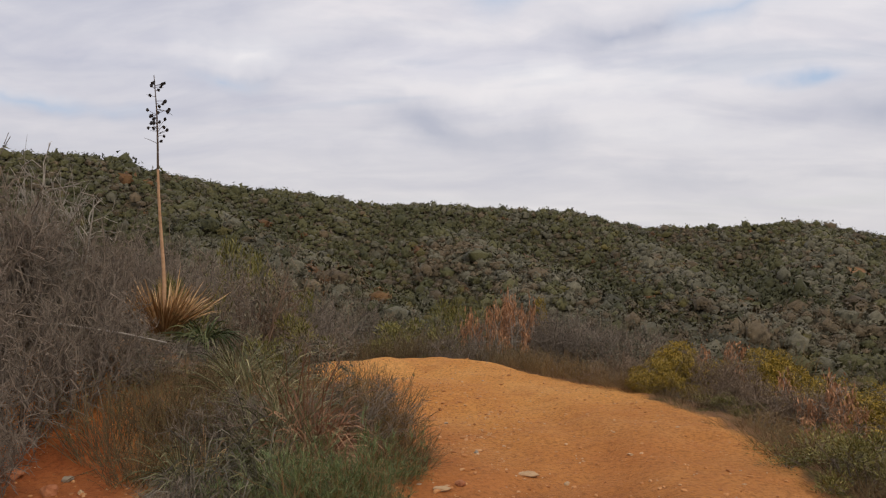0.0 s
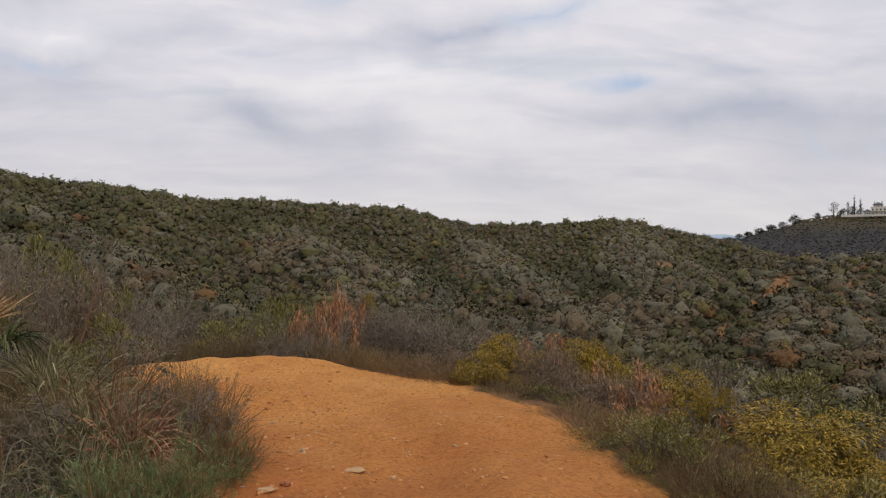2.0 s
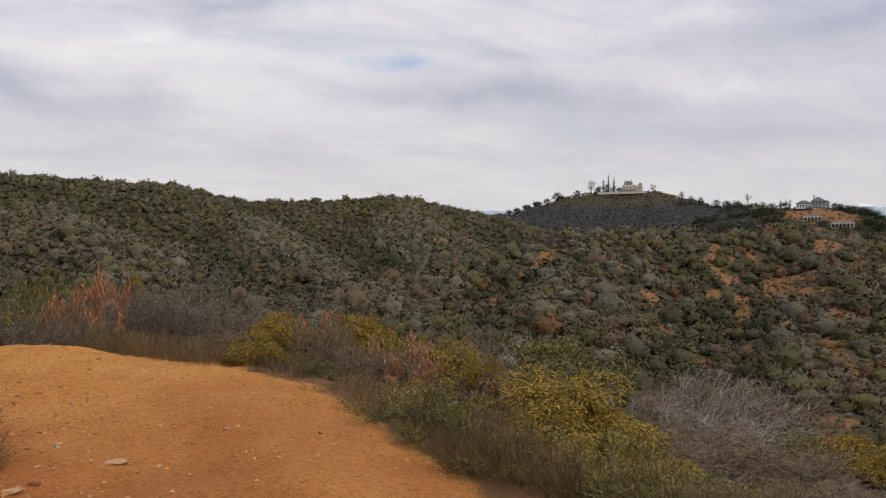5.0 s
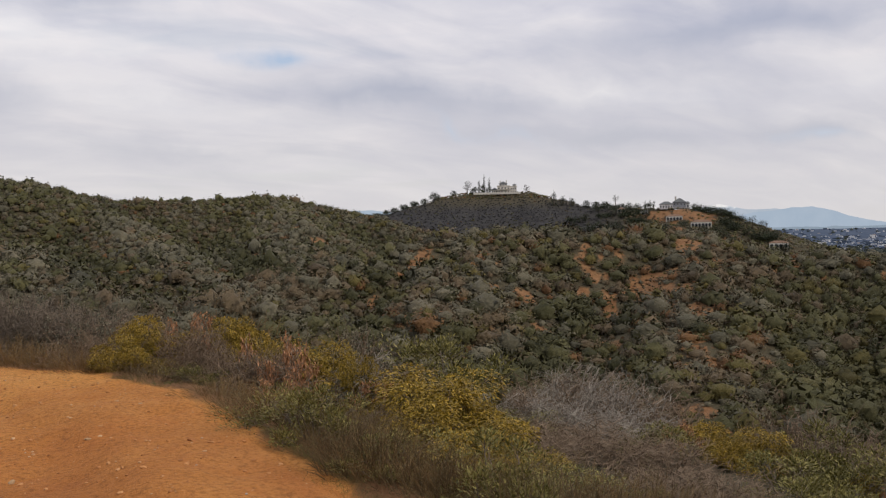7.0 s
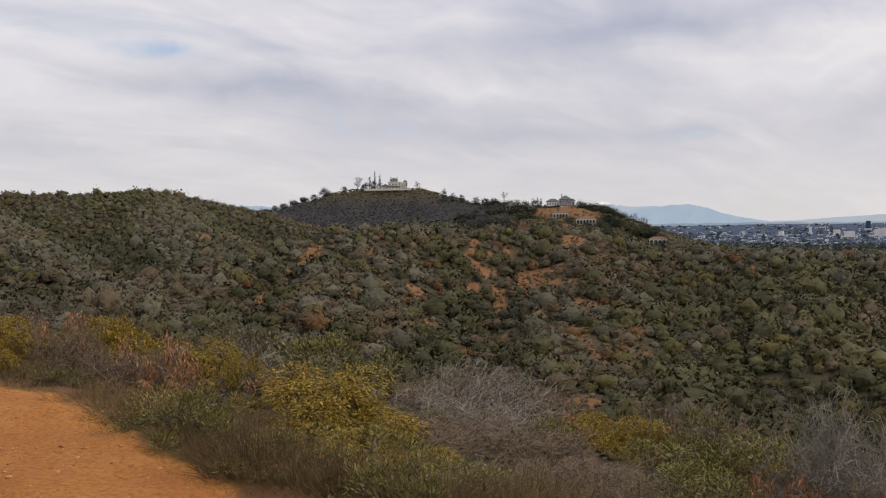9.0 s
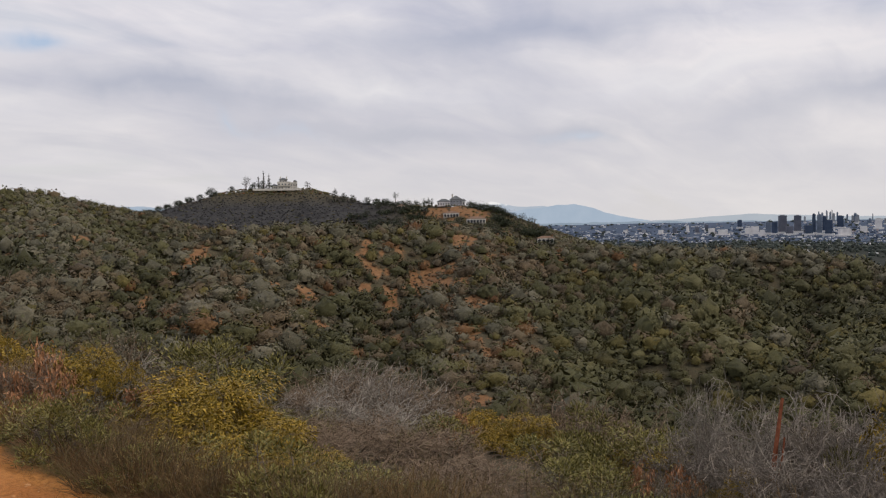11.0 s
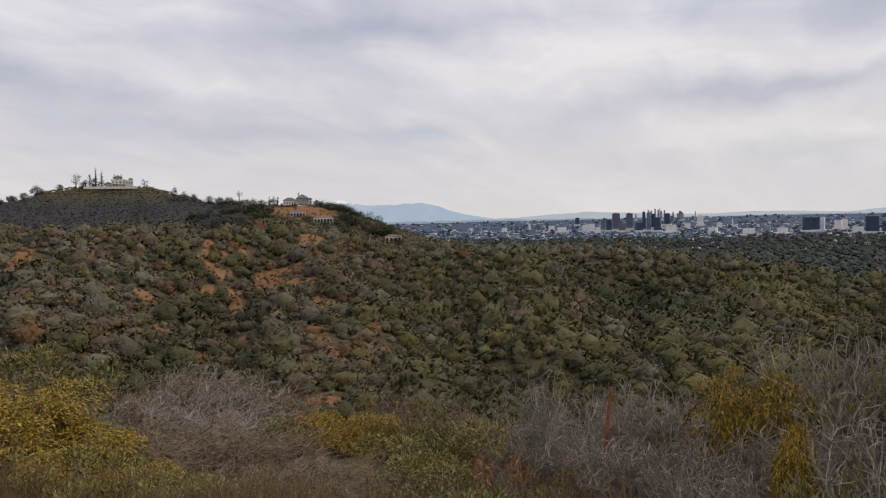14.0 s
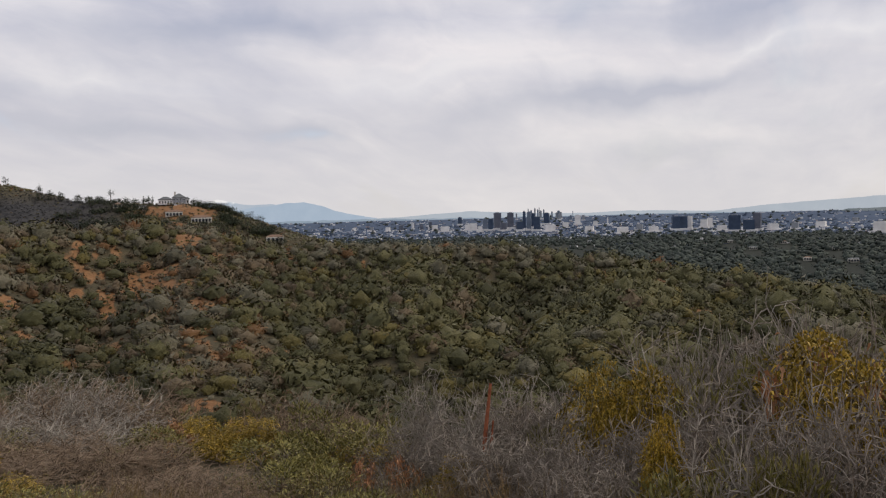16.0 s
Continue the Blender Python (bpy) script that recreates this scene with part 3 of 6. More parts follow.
def build_ground():
    az = np.concatenate([np.arange(-34, 100, 0.36), np.arange(100, 326, 2.9)])
    a, r = np.meshgrid(np.radians(az), RANGES, indexing="ij")
    x, y = r * np.sin(a), r * np.cos(a)
    z = ground(x, y)
    n, k = x.shape
    v = np.stack([x, y, z], -1).reshape(-1, 3)
    i = (np.arange(n)[:, None] * k + np.arange(k - 1)[None]).ravel()
    j = ((np.arange(n)[:, None] + 1) % n * k + np.arange(k - 1)[None]).ravel()
    f = np.stack([i, i + 1, j + 1, j], -1)
    v = np.concatenate([v, [[0, 0, ground_at(0, 0)]]])
    hub = len(v) - 1
    ring = np.arange(n) * k
    f = np.concatenate([f, np.stack([np.full(n // 2, hub), ring[0:n - 1:2], ring[1:n:2], np.concatenate([ring[2:n:2], ring[:1]])[:n // 2]], -1)])
    me = mesh_from("ground", v, f, GROUND, smooth=True)
    X, Y = v[:, 0], v[:, 1]
    R, AZ = np.hypot(X, Y), np.degrees(np.arctan2(X, Y))
    out, inn = side_of(X, Y, OUTER), -side_of(X, Y, INNER)
    ragged = 0.08 * wave(X, Y, 0.6, 31) + 0.05 * wave(X, Y, 0.2, 32)
    trail = smooth((-(out + ragged) + 0.20) / 0.09) * smooth((-(inn + ragged) + 0.35) / 0.5) * (R < 40)
    foot = np.exp(-((X + 2.6 + 0.25 * (Y - 5.5)) ** 2 / 0.34 + (Y - 5.6) ** 2 / 1.5)) * (R < 40)
    red = np.clip(foot * 1.6, 0, 1) + smooth((1.2 - np.abs(inn)) / 1.2) * 0.5 * (inn > -1.5) * (R < 25)
    red = red + 1.05 * smooth((10.5 - Y) / 5) * smooth((X + 1.0) / 2.5) * smooth((0.3 - out) / 0.5) * (Y > -8) * (0.7 + 0.5 * wave(X, Y, 1.7, 35))
    trail = np.maximum(trail, np.clip(foot * 2.2, 0, 1))
    grass = 0.8 * np.exp(-((out - 0.24) / 0.08) ** 2) * smooth((wave(X, Y, 1.1, 33) + 0.35) * 2) * (Y < 9.5) * (Y > 3) * (R < 14)
    # the last mask brings in the painted haze from 2900 m
    for name, values in (("trail", trail), ("red", np.clip(red, 0, 1)), ("soil", np.where(R > 25, bare(X, Y), 0.55 * smooth((1.6 - out) / 1.6))), ("grass", grass), ("burnt", smooth((AZ - 28) / 4) * smooth((49 - AZ) / 5) * smooth((R - 420) / 60) * smooth((EYE + R * math.tan(radians(1.75)) - v[:, 2]) / 10) * (R < 1000)), ("plain", smooth((R - 930) / 200)), ("town_haze", smooth((R - 2900) / 700))):
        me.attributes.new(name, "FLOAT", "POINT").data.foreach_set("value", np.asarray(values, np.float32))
    tagged(new("ground", me), "orange dirt trail on brush-covered rolling hills above a city plain", "ground", kind="structure")


build_ground()

# ---- distant mountains ----


def backdrop_range(name, label, line, r, paint, depth=40.0, rough=3.0, foot=-160.0, seed=1):
    """A far range: line of (azimuth, elevation); a solid ridge with its own depth."""
    az = np.arange(line[0][0], line[-1][0] + 0.01, 0.08)
    el = np.interp(az, [p[0] for p in line], [p[1] for p in line])
    top = EYE + r * np.tan(np.radians(el)) + rough * (wave(az * 60, az * 0, 40, seed) + 0.5 * wave(az * 60, az * 0, 13, seed + 1))
    rows = []
    for k, h in ((-1.0, 0.0), (-0.55, 0.5), (-0.2, 0.85), (0.0, 1.0), (0.5, 0.0)):
        rr = r + k * depth + 3 * wave(az * 60, az * 0 + k * 50, 30, seed + 2)
        rows.append(np.stack([rr * np.sin(np.radians(az)), rr * np.cos(np.radians(az)), foot + (top - foot) * h], -1))
    v = np.concatenate(rows)
    m = len(az)
    f = np.concatenate([np.stack([np.arange(m - 1) + k * m, np.arange(m - 1) + 1 + k * m, np.arange(m - 1) + 1 + (k + 1) * m, np.arange(m - 1) + (k + 1) * m], -1) for k in range(4)])
    tagged(new(name, mesh_from(name, v, f, paint, smooth=True)), label, "mountains", kind="structure")


# self-lit range colours with the haze already mixed in
BLUE = backdrop_paint("haze_blue_mountain", (0.36, 0.44, 0.54), (0.40, 0.475, 0.57))
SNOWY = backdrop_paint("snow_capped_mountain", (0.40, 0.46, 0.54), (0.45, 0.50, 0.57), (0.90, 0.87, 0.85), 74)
PALE = backdrop_paint("haze_pale_far_hills", (0.40, 0.445, 0.50), (0.44, 0.48, 0.53))
LOW = backdrop_paint("haze_blue_low_hills", (0.25, 0.31, 0.38), (0.29, 0.35, 0.42))
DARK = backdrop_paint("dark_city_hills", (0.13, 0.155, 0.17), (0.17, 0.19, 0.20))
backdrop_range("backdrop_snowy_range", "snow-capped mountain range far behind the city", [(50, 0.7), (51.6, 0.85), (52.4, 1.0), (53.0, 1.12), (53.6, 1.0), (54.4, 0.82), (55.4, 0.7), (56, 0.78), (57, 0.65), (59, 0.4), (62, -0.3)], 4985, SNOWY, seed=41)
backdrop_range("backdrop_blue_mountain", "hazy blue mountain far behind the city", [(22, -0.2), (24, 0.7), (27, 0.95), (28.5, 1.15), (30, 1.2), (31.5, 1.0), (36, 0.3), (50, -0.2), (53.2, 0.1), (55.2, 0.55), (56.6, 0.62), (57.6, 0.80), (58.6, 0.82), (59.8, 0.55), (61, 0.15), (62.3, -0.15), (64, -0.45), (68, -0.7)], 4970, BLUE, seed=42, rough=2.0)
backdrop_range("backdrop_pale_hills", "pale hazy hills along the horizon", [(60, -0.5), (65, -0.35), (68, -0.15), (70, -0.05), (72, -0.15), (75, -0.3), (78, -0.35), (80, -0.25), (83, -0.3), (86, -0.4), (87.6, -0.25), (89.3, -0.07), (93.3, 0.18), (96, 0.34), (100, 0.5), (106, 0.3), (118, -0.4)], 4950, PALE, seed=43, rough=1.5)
backdrop_range("backdrop_low_hills", "low haze-blue hills at the far edge of the plain", [(50, -0.6), (55, -0.5), (58, -0.45), (63, -0.42), (67, -0.5), (75, -0.52), (80, -0.5), (86, -0.5), (92, -0.55), (110, -0.6)], 4900, LOW, seed=44, rough=2.5)
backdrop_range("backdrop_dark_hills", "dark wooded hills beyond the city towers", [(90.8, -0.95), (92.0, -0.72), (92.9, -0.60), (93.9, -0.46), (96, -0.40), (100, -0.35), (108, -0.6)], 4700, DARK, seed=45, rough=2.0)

# ---- brush on the hillsides ----


def icosphere(level):
    bm = bmesh.new()
    bmesh.ops.create_icosphere(bm, subdivisions=level, radius=1.0)
    v = np.array([p.co[:] for p in bm.verts])
    f = np.array([[q.index for q in t.verts] for t in bm.faces])
    bm.free()
    return v, f


def lobes(v, lump):
    return 0.60 + 0.48 * np.max(np.clip(v @ lump.T, 0, 1) ** 4.0, axis=1)


def shrub_template(level, leaves, seed, leaf):
    """A rounded, lobed bush, radius 1, base at z 0: a leafy body with loose leaf clumps round it, all triangles."""
    g = np.random.default_rng(seed)
    v, f = icosphere(level)
    lump = g.normal(0, 1, (9, 3))
    lump[:, 2] = np.abs(lump[:, 2]) * 0.9 + 0.1
    lump /= np.linalg.norm(lump, axis=1, keepdims=True)
    f = f[v[f].mean(1)[:, 2] > -0.40]
    core = v * (lobes(v, lump) + g.uniform(-0.10, 0.10, len(v)))[:, None] * 0.80
    d = g.normal(0, 1, (leaves, 3))
    d[:, 2] = np.abs(d[:, 2]) - 0.30
    d /= np.linalg.norm(d, axis=1, keepdims=True)
    at = d * (lobes(d, lump) * (0.74 + 0.46 * g.random(leaves) ** 1.2))[:, None]
    a = np.cross(d, g.normal(0, 1, (leaves, 3)))
    a /= np.linalg.norm(a, axis=1, keepdims=True)
    b = np.cross(d, a) + d * g.uniform(-0.3, 0.9, (leaves, 1))
    s = leaf * g.uniform(0.6, 1.4, (leaves, 1))
    q = np.stack([at - a * s * 0.6 - b * s * 0.4, at + a * s * 0.6 - b * s * 0.35, at + b * s * 0.8 + d * s * 0.3], 1)
    turned = np.einsum("ij,ij->i", np.cross(q[:, 1] - q[:, 0], q[:, 2] - q[:, 0]), d) < 0
    q[turned] = q[turned][:, [0, 2, 1]]
    v = np.concatenate([core, q.reshape(-1, 3)])
    nrm = v / np.linalg.norm(v, axis=1, keepdims=True) + np.array([0, 0, 0.40])
    nrm[len(core):] += np.repeat(g.normal(0, 0.26, (leaves, 3)), 3, 0)
    nrm[:len(core)] += g.normal(0, 0.22, core.shape)
    v[:, 2] = v[:, 2] * 0.82 + 0.42
    lf = len(core) + np.arange(leaves * 3).reshape(-1, 3)
    return v, np.concatenate([f, lf]), nrm / np.linalg.norm(nrm, axis=1, keepdims=True)


LEVELS = {"near": [shrub_template(1, 260, 100 + i, 0.11) for i in range(6)], "mid": [shrub_template(1, 150, 200 + i, 0.14) for i in range(8)], "far": [shrub_template(1, 84, 300 + i, 0.18) for i in range(8)], "vast": [shrub_template(1, 18, 500 + i, 0.28) for i in range(8)], "tiny": [shrub_template(1, 5, 400 + i, 0.45) for i in range(5)]}


def plant_shrubs(places, radius, height, tone, level):
    """Many shrubs in one set of arrays. places (n, 3)."""
    n = len(places)
    pick = rng.integers(0, len(LEVELS[level]), n)
    turn = rot_z(rng.uniform(0, 2 * np.pi, n))
    vs, fs, ts, ns, o = [], [], [], [], 0
    for k, (v, f, nrm) in enumerate(LEVELS[level]):
        i = np.nonzero(pick == k)[0]
        if not len(i):
            continue
        w = np.einsum("nij,vj->nvi", turn[i], v)
        w = w * np.stack([radius[i] * rng.uniform(0.85, 1.3, len(i)), radius[i] * rng.uniform(0.85, 1.3, len(i)), height[i]], -1)[:, None] + places[i][:, None]
        vs.append(w.reshape(-1, 3))
        fs.append((np.arange(len(i))[:, None, None] * len(v) + f[None] + o).reshape(-1, 3))
        ts.append(np.repeat(tone[i], len(v)))
        ns.append(np.einsum("nij,vj->nvi", turn[i], nrm).reshape(-1, 3))
        o += len(i) * len(v)
    return np.concatenate(vs), np.concatenate(fs), np.concatenate(ts), np.concatenate(ns)


def hill_brush():
    # candidate places, evenly over the slopes
    zones = [(-36, 18, 60, 120, 1.4), (-36, 30, 120, 200, 1.5), (-36, 34, 200, 385, 1.45), (16, 104, 30, 60, 1.5), (18, 104, 60, 120, 1.7), (30, 104, 120, 260, 1.85), (24, 60, 520, 900, 3.0), (24, 100, 60, 230, 1.1)]
    xs, ys, size = [], [], []
    for a0, a1, r0, r1, step in zones:
        # a jittered grid keeps the cover even
        side = step * 1.14
        g = np.arange(-r1, r1, side)
        gx, gy = np.meshgrid(g, g)
        gx = gx.ravel() + rng.uniform(-0.55, 0.55, gx.size) * side
        gy = gy.ravel() + rng.uniform(-0.55, 0.55, gy.size) * side
        gr, ga = np.hypot(gx, gy), np.degrees(np.arctan2(gx, gy))
        ok = (gr > r0) & (gr < r1) & (ga > a0) & (ga < a1)
        xs.append(gx[ok])
        ys.append(gy[ok])
        n = int(ok.sum())
        size.append(np.full(n, step))
    x, y, step = np.concatenate(xs), np.concatenate(ys), np.concatenate(size)
    z = ground(x, y)
    r, az = np.hypot(x, y), np.degrees(np.arctan2(x, y))
    # the far sides of the ridges carry less brush
    look_az = np.arange(-38, 106, 0.5)
    rr = np.geomspace(14, 900, 460)
    A, Q = np.meshgrid(np.radians(look_az), rr, indexing="ij")
    slope = (ground(Q * np.sin(A), Q * np.cos(A)) - EYE) / Q
    horizon = np.maximum.accumulate(slope, axis=1)
    ia = np.clip(((az + 38) / 0.5).round().astype(int), 0, len(look_az) - 1)
    ir = np.clip(np.searchsorted(rr, r) - 2, 0, len(rr) - 1)
    facing = (z + 2.2 - EYE) / r > horizon[ia, ir]
    b = bare(x, y)
    burnt = (r > 420) & (az > 28) & (az < 47) & (z < EYE + r * math.tan(radians(1.8)))
    thin = burnt & (rng.random(len(x)) > 0.8)
    tuft = step < 1.15
    thin = thin | (tuft & ((b < 0.12) | (rng.random(len(x)) > 0.6)))
    keep = ~thin & (facing | (rng.random(len(x)) < 0.04)) & (tuft | (rng.random(len(x)) > b * 0.86)) & ((r > 24) | (az > 14))
    x, y, z, r, az, step, b, facing, burnt, tuft = (q[keep] for q in (x, y, z, r, az, step, b, facing, burnt, tuft))
    el = np.degrees(np.arctan2(z - EYE, r))
    n = len(x)
    rad = step * 0.63 * np.exp(rng.normal(0, 0.38, n)) * np.where(b > 0.12, 0.5, 1.0)
    rad = np.clip(rad, 0.4, np.where(r > 400, 3.2, np.where(r < 60, 1.1, 2.9)))
    tall = rad * rng.uniform(0.85, 1.45, n)
    rad = np.where(r > 400, np.minimum(rad, 1.7), rad)
    tall = np.where(r > 400, np.minimum(tall, 1.6), tall)
    tone = np.clip(rng.normal(0.5, 0.20, n) + 0.22 * wave(x, y, 17, 51), 0, 1)
    tone = np.where(r > 190, 0.5 + 0.65 * (tone - 0.5), tone)
    patch, fine = wave(x, y, 30, 52), rng.random(n)
    # kinds: 0 sage, 1 oak, 2 olive, 3 dry, 4 rust, 5 charred
    kind = np.where(fine < 0.55, 0, np.where(fine < 0.75, 1, np.where(fine < 0.85, 2, np.where(fine < 0.985, 3, 4))))
    kind = np.where((patch > 0.35) & (rng.random(n) < 0.35), 1, kind)
    kind = np.where((patch < -0.5) & (rng.random(n) < 0.35), 3, kind)
    # hollows hold dark evergreens, ribs the paler sage
    hollow = (ground(x + 18, y) + ground(x - 18, y) + ground(x, y + 18) + ground(x, y - 18)) / 4 - z
    sunken, dry = smooth((hollow - 0.1) / 1.6), smooth((-hollow - 0.1) / 1.6)
    kind = np.where((kind == 0) & (rng.random(n) < sunken * 0.6), 1, kind)
    kind = np.where(((kind == 1) | (kind == 2)) & (rng.random(n) < dry * 0.5), 0, kind)
    # relief shading painted into the shrub tone: hollows darker, ribs paler
    tone = np.clip(tone - 0.16 * sunken + 0.10 * dry, 0, 1)
    bowl = smooth((az - 54) / 6) * smooth((-el - 2.5) / 3)
    green = rng.random(n) < bowl * 0.75
    kind = np.where(green, np.where(rng.random(n) < 0.74, 1, 2), kind)
    foot = np.exp(-(((az - 54.5) / 2.2) ** 2 + ((el + 9.5) / 2.2) ** 2))
    kind = np.where(rng.random(n) < foot * 0.6, np.where(rng.random(n) < 0.3, 4, 3), kind)
    gully = np.exp(-(((az + 7.5) / 2.5) ** 2 + ((el + 1.5) / 1.0) ** 2)) + np.exp(-(((az - 31) / 4) ** 2 + ((el + 8.5) / 1.5) ** 2))
    kind = np.where(rng.random(n) < gully * 0.22, 4, kind)
    grove = np.exp(-(((az - 22.6) / 1.4) ** 2 + ((el + 2.6) / 0.7) ** 2))
    deep = rng.random(n) < grove * 1.3
    kind = np.where(deep, 1, kind)
    tone = np.where(deep, 0.15, tone)
    tall = np.where(deep, tall * 1.5, tall)
    grey = np.exp(-(((az + 0.3) / 3) ** 2 + ((el + 0.6) / 1.2) ** 2))
    kind = np.where(rng.random(n) < grey * 0.6, 3, kind)
    # lone dark evergreens stand out of the finer sage
    high = smooth((el - 0.3) / 2.0) * smooth((34 - az) / 4) * (r > 150)
    kind = np.where((kind != 3) & (rng.random(n) < high * 0.55), 1, kind)
    tone = np.clip(tone - 0.10 * high, 0, 1)
    rad = np.where(kind == 1, rad * 1.1, rad)
    tall = np.where(kind == 1, tall * 1.15, tall)
    lone = (rng.random(n) < 0.010 + 0.035 * smooth(wave(x, y, 40, 57) * 2)) & (r < 400) & (r > 60) & (b < 0.3) & (el < 1.5)
    kind = np.where(lone, 1, kind)
    rad = np.where(lone, rng.uniform(1.1, 2.1, n), rad)
    tall = np.where(lone, rad * rng.uniform(0.95, 1.3, n), tall)
    tone = np.where(lone, 0.1, tone)
    warm = smooth((az - 28) / 8) * smooth((62 - az) / 8)
    kind = np.where((kind == 0) & (rng.random(n) < warm * 0.36), rng.choice([3, 3, 3, 2, 2, 4], n), kind)
    kind = np.where(burnt & (rng.random(n) < 0.8), 5, kind)
    rad = np.where(burnt, rad * 0.72, rad)
    tone = np.where(burnt, tone * 0.6, tone)
    tone = np.where(kind == 4, np.clip(tone, 0.4, 1), tone)
    tall = np.where(burnt, tall * 0.6, tall)
    kind = np.where(tuft, rng.choice([3, 3, 2, 0, 4], n), kind)
    rad = np.where(tuft, rng.uniform(0.22, 0.5, n), rad)
    tall = np.where(tuft, rad * rng.uniform(0.7, 1.3, n), tall)
    level = np.where((r > 400) | (~facing & (r > 130)), 3, np.where(r < 70, 0, np.where(r < 125, 1, np.where((r < 190) | (az > 30), 2, 4))))
    level = np.where(lone & (level == 4), 2, level)
    level = np.where(tuft, 4, level)
    names = [("sage_scrub", SAGE, "grey-green sage scrub covering the canyon slopes"), ("chaparral", OAK, "dark green chaparral bushes on the canyon slopes"),
             ("olive_scrub", OLIVE, "olive-yellow scrub scattered over the canyon slopes"), ("dry_scrub", DRY, "brown leafless scrub on the canyon slopes"),
             ("rust_scrub", RUST, "rust-brown dead scrub on the canyon slopes"), ("charred_scrub", CHAR, "sparse burnt grey scrub below the hilltop mansion")]
    for k, (name, paint, label) in enumerate(names):
        pieces = []
        for lv, lname in enumerate(("near", "mid", "far", "tiny", "vast")):
            i = np.nonzero((kind == k) & (level == lv))[0]
            if len(i):
                at = np.stack([x[i], y[i], z[i] - 0.12 * tall[i]], -1)
                pieces.append(plant_shrubs(at, rad[i], tall[i], tone[i], lname))
        v = np.concatenate([p[0] for p in pieces])
        o = np.cumsum([0] + [len(p[0]) for p in pieces])
        f = np.concatenate([p[1] + s for p, s in zip(pieces, o)])
        t = np.concatenate([p[2] for p in pieces])
        nn = np.concatenate([p[3] for p in pieces])
        tagged(new(name, mesh_from(name, v, f, paint, t, True, nn)), label, "scrub", kind="stuff")


hill_brush()


def unit(v):
    return v / (np.linalg.norm(v, axis=-1, keepdims=True) + 1e-9)


def grow(base, direction, length, points, wobble, lift):
    """Curved twigs from base points: returns (n, points, 3)."""
    n = len(base)
    step = length[:, None] / (points - 1)
    d, p, out = unit(direction), base.copy(), [base.copy()]
    bend = rng.normal(0, wobble, (n, 3))
    for _ in range(points - 1):
        d = unit(d + bend + rng.normal(0, wobble * 0.8, (n, 3)) + np.array([0, 0, lift]))
        p = p + d * step
        out.append(p.copy())
    return np.stack(out, 1)


def along(lines, count, lo=0.3, hi=1.0):
    """count random points along each line, with the line's direction there."""
    n, k, _ = lines.shape
    i = np.repeat(np.arange(n), count)
    t = rng.uniform(lo, hi, len(i)) * (k - 1)
    j = np.clip(t.astype(int), 0, k - 2)
    f = (t - j)[:, None]
    a, b = lines[i, j], lines[i, j + 1]
    return a + (b - a) * f, unit(b - a)

# ---- the city on the plain ----
WHITE_WALL = plain_paint("pale_city_walls", (0.64, 0.62, 0.60), (0.82, 0.80, 0.78), 0.05)
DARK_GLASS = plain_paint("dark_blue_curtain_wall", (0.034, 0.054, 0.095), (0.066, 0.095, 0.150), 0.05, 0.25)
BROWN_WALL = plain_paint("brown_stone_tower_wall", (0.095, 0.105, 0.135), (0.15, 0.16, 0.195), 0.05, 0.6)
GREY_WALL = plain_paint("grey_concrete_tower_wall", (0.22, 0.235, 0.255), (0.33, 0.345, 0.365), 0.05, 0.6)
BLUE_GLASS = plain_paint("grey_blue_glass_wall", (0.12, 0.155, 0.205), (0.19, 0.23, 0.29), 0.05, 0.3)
WALLS = {"white": WHITE_WALL, "dark": DARK_GLASS, "brown": BROWN_WALL, "grey": GREY_WALL, "blue": BLUE_GLASS}
WORDS = {"white": "pale concrete", "dark": "dark blue glass", "brown": "brown stone", "grey": "grey concrete", "blue": "grey-blue glass"}
PLAIN_R = np.linspace(1500, 4860, 900)


def range_of(az, el):
    """How far the plain lies where it is seen at that elevation."""
    z = ground(PLAIN_R * math.sin(radians(az)), PLAIN_R * math.cos(radians(az)))
    e = np.degrees(np.arctan2(z - EYE, PLAIN_R))
    return float(PLAIN_R[int(np.argmin(np.abs(e - el)))])


def tower(az, top, base, width, look_of, crown=0.0, deep=0.8):
    """An office tower: body of stacked floors with recessed bands, a podium and roof plant."""
    r = range_of(az, base)
    x, y = polar(az, r)
    z0 = ground_at(x, y) - 1.0
    h = EYE + r * math.tan(radians(top)) - z0
    w = r * radians(width)
    d = w * deep
    o = thing("office_tower" if h > w * 1.1 else "office_block", WORDS[look_of] + (" office tower" if h > w * 1.1 else " office block") + " rising from the hazy city plain", "tower" if h > w * 1.1 else "building", "city skyline buildings")
    o.matrix_basis = pose(x, y, z0, 0, 0, -az + rng.uniform(-14, 14))
    paint = WALLS[look_of]
    bm = bmesh.new()
    floors = max(3, min(9, int(h / 9)))
    rings = []
    for k in range(floors):
        a, b, c = h * k / floors, h * (k + 0.72) / floors, h * (k + 1) / floors
        rings += [(1.0, a), (1.0, b), (0.95, b), (0.95, c)]
    loops = [[bm.verts.new((sx * w / 2 * q, sy * d / 2 * q, zz)) for sx, sy in ((-1, -1), (1, -1), (1, 1), (-1, 1))] for q, zz in rings]
    for lo, hi in zip(loops, loops[1:]):
        for i in range(4):
            bm.faces.new((lo[i], lo[(i + 1) % 4], hi[(i + 1) % 4], hi[i]))
    bm.faces.new(loops[-1])
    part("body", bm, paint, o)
    bm = bmesh.new()
    box(bm, -w * 0.28, w * 0.22, -d * 0.25, d * 0.25, h, h * (1.04 + crown))
    part("roof_plant", bm, GREY_WALL, o)
    bm = bmesh.new()
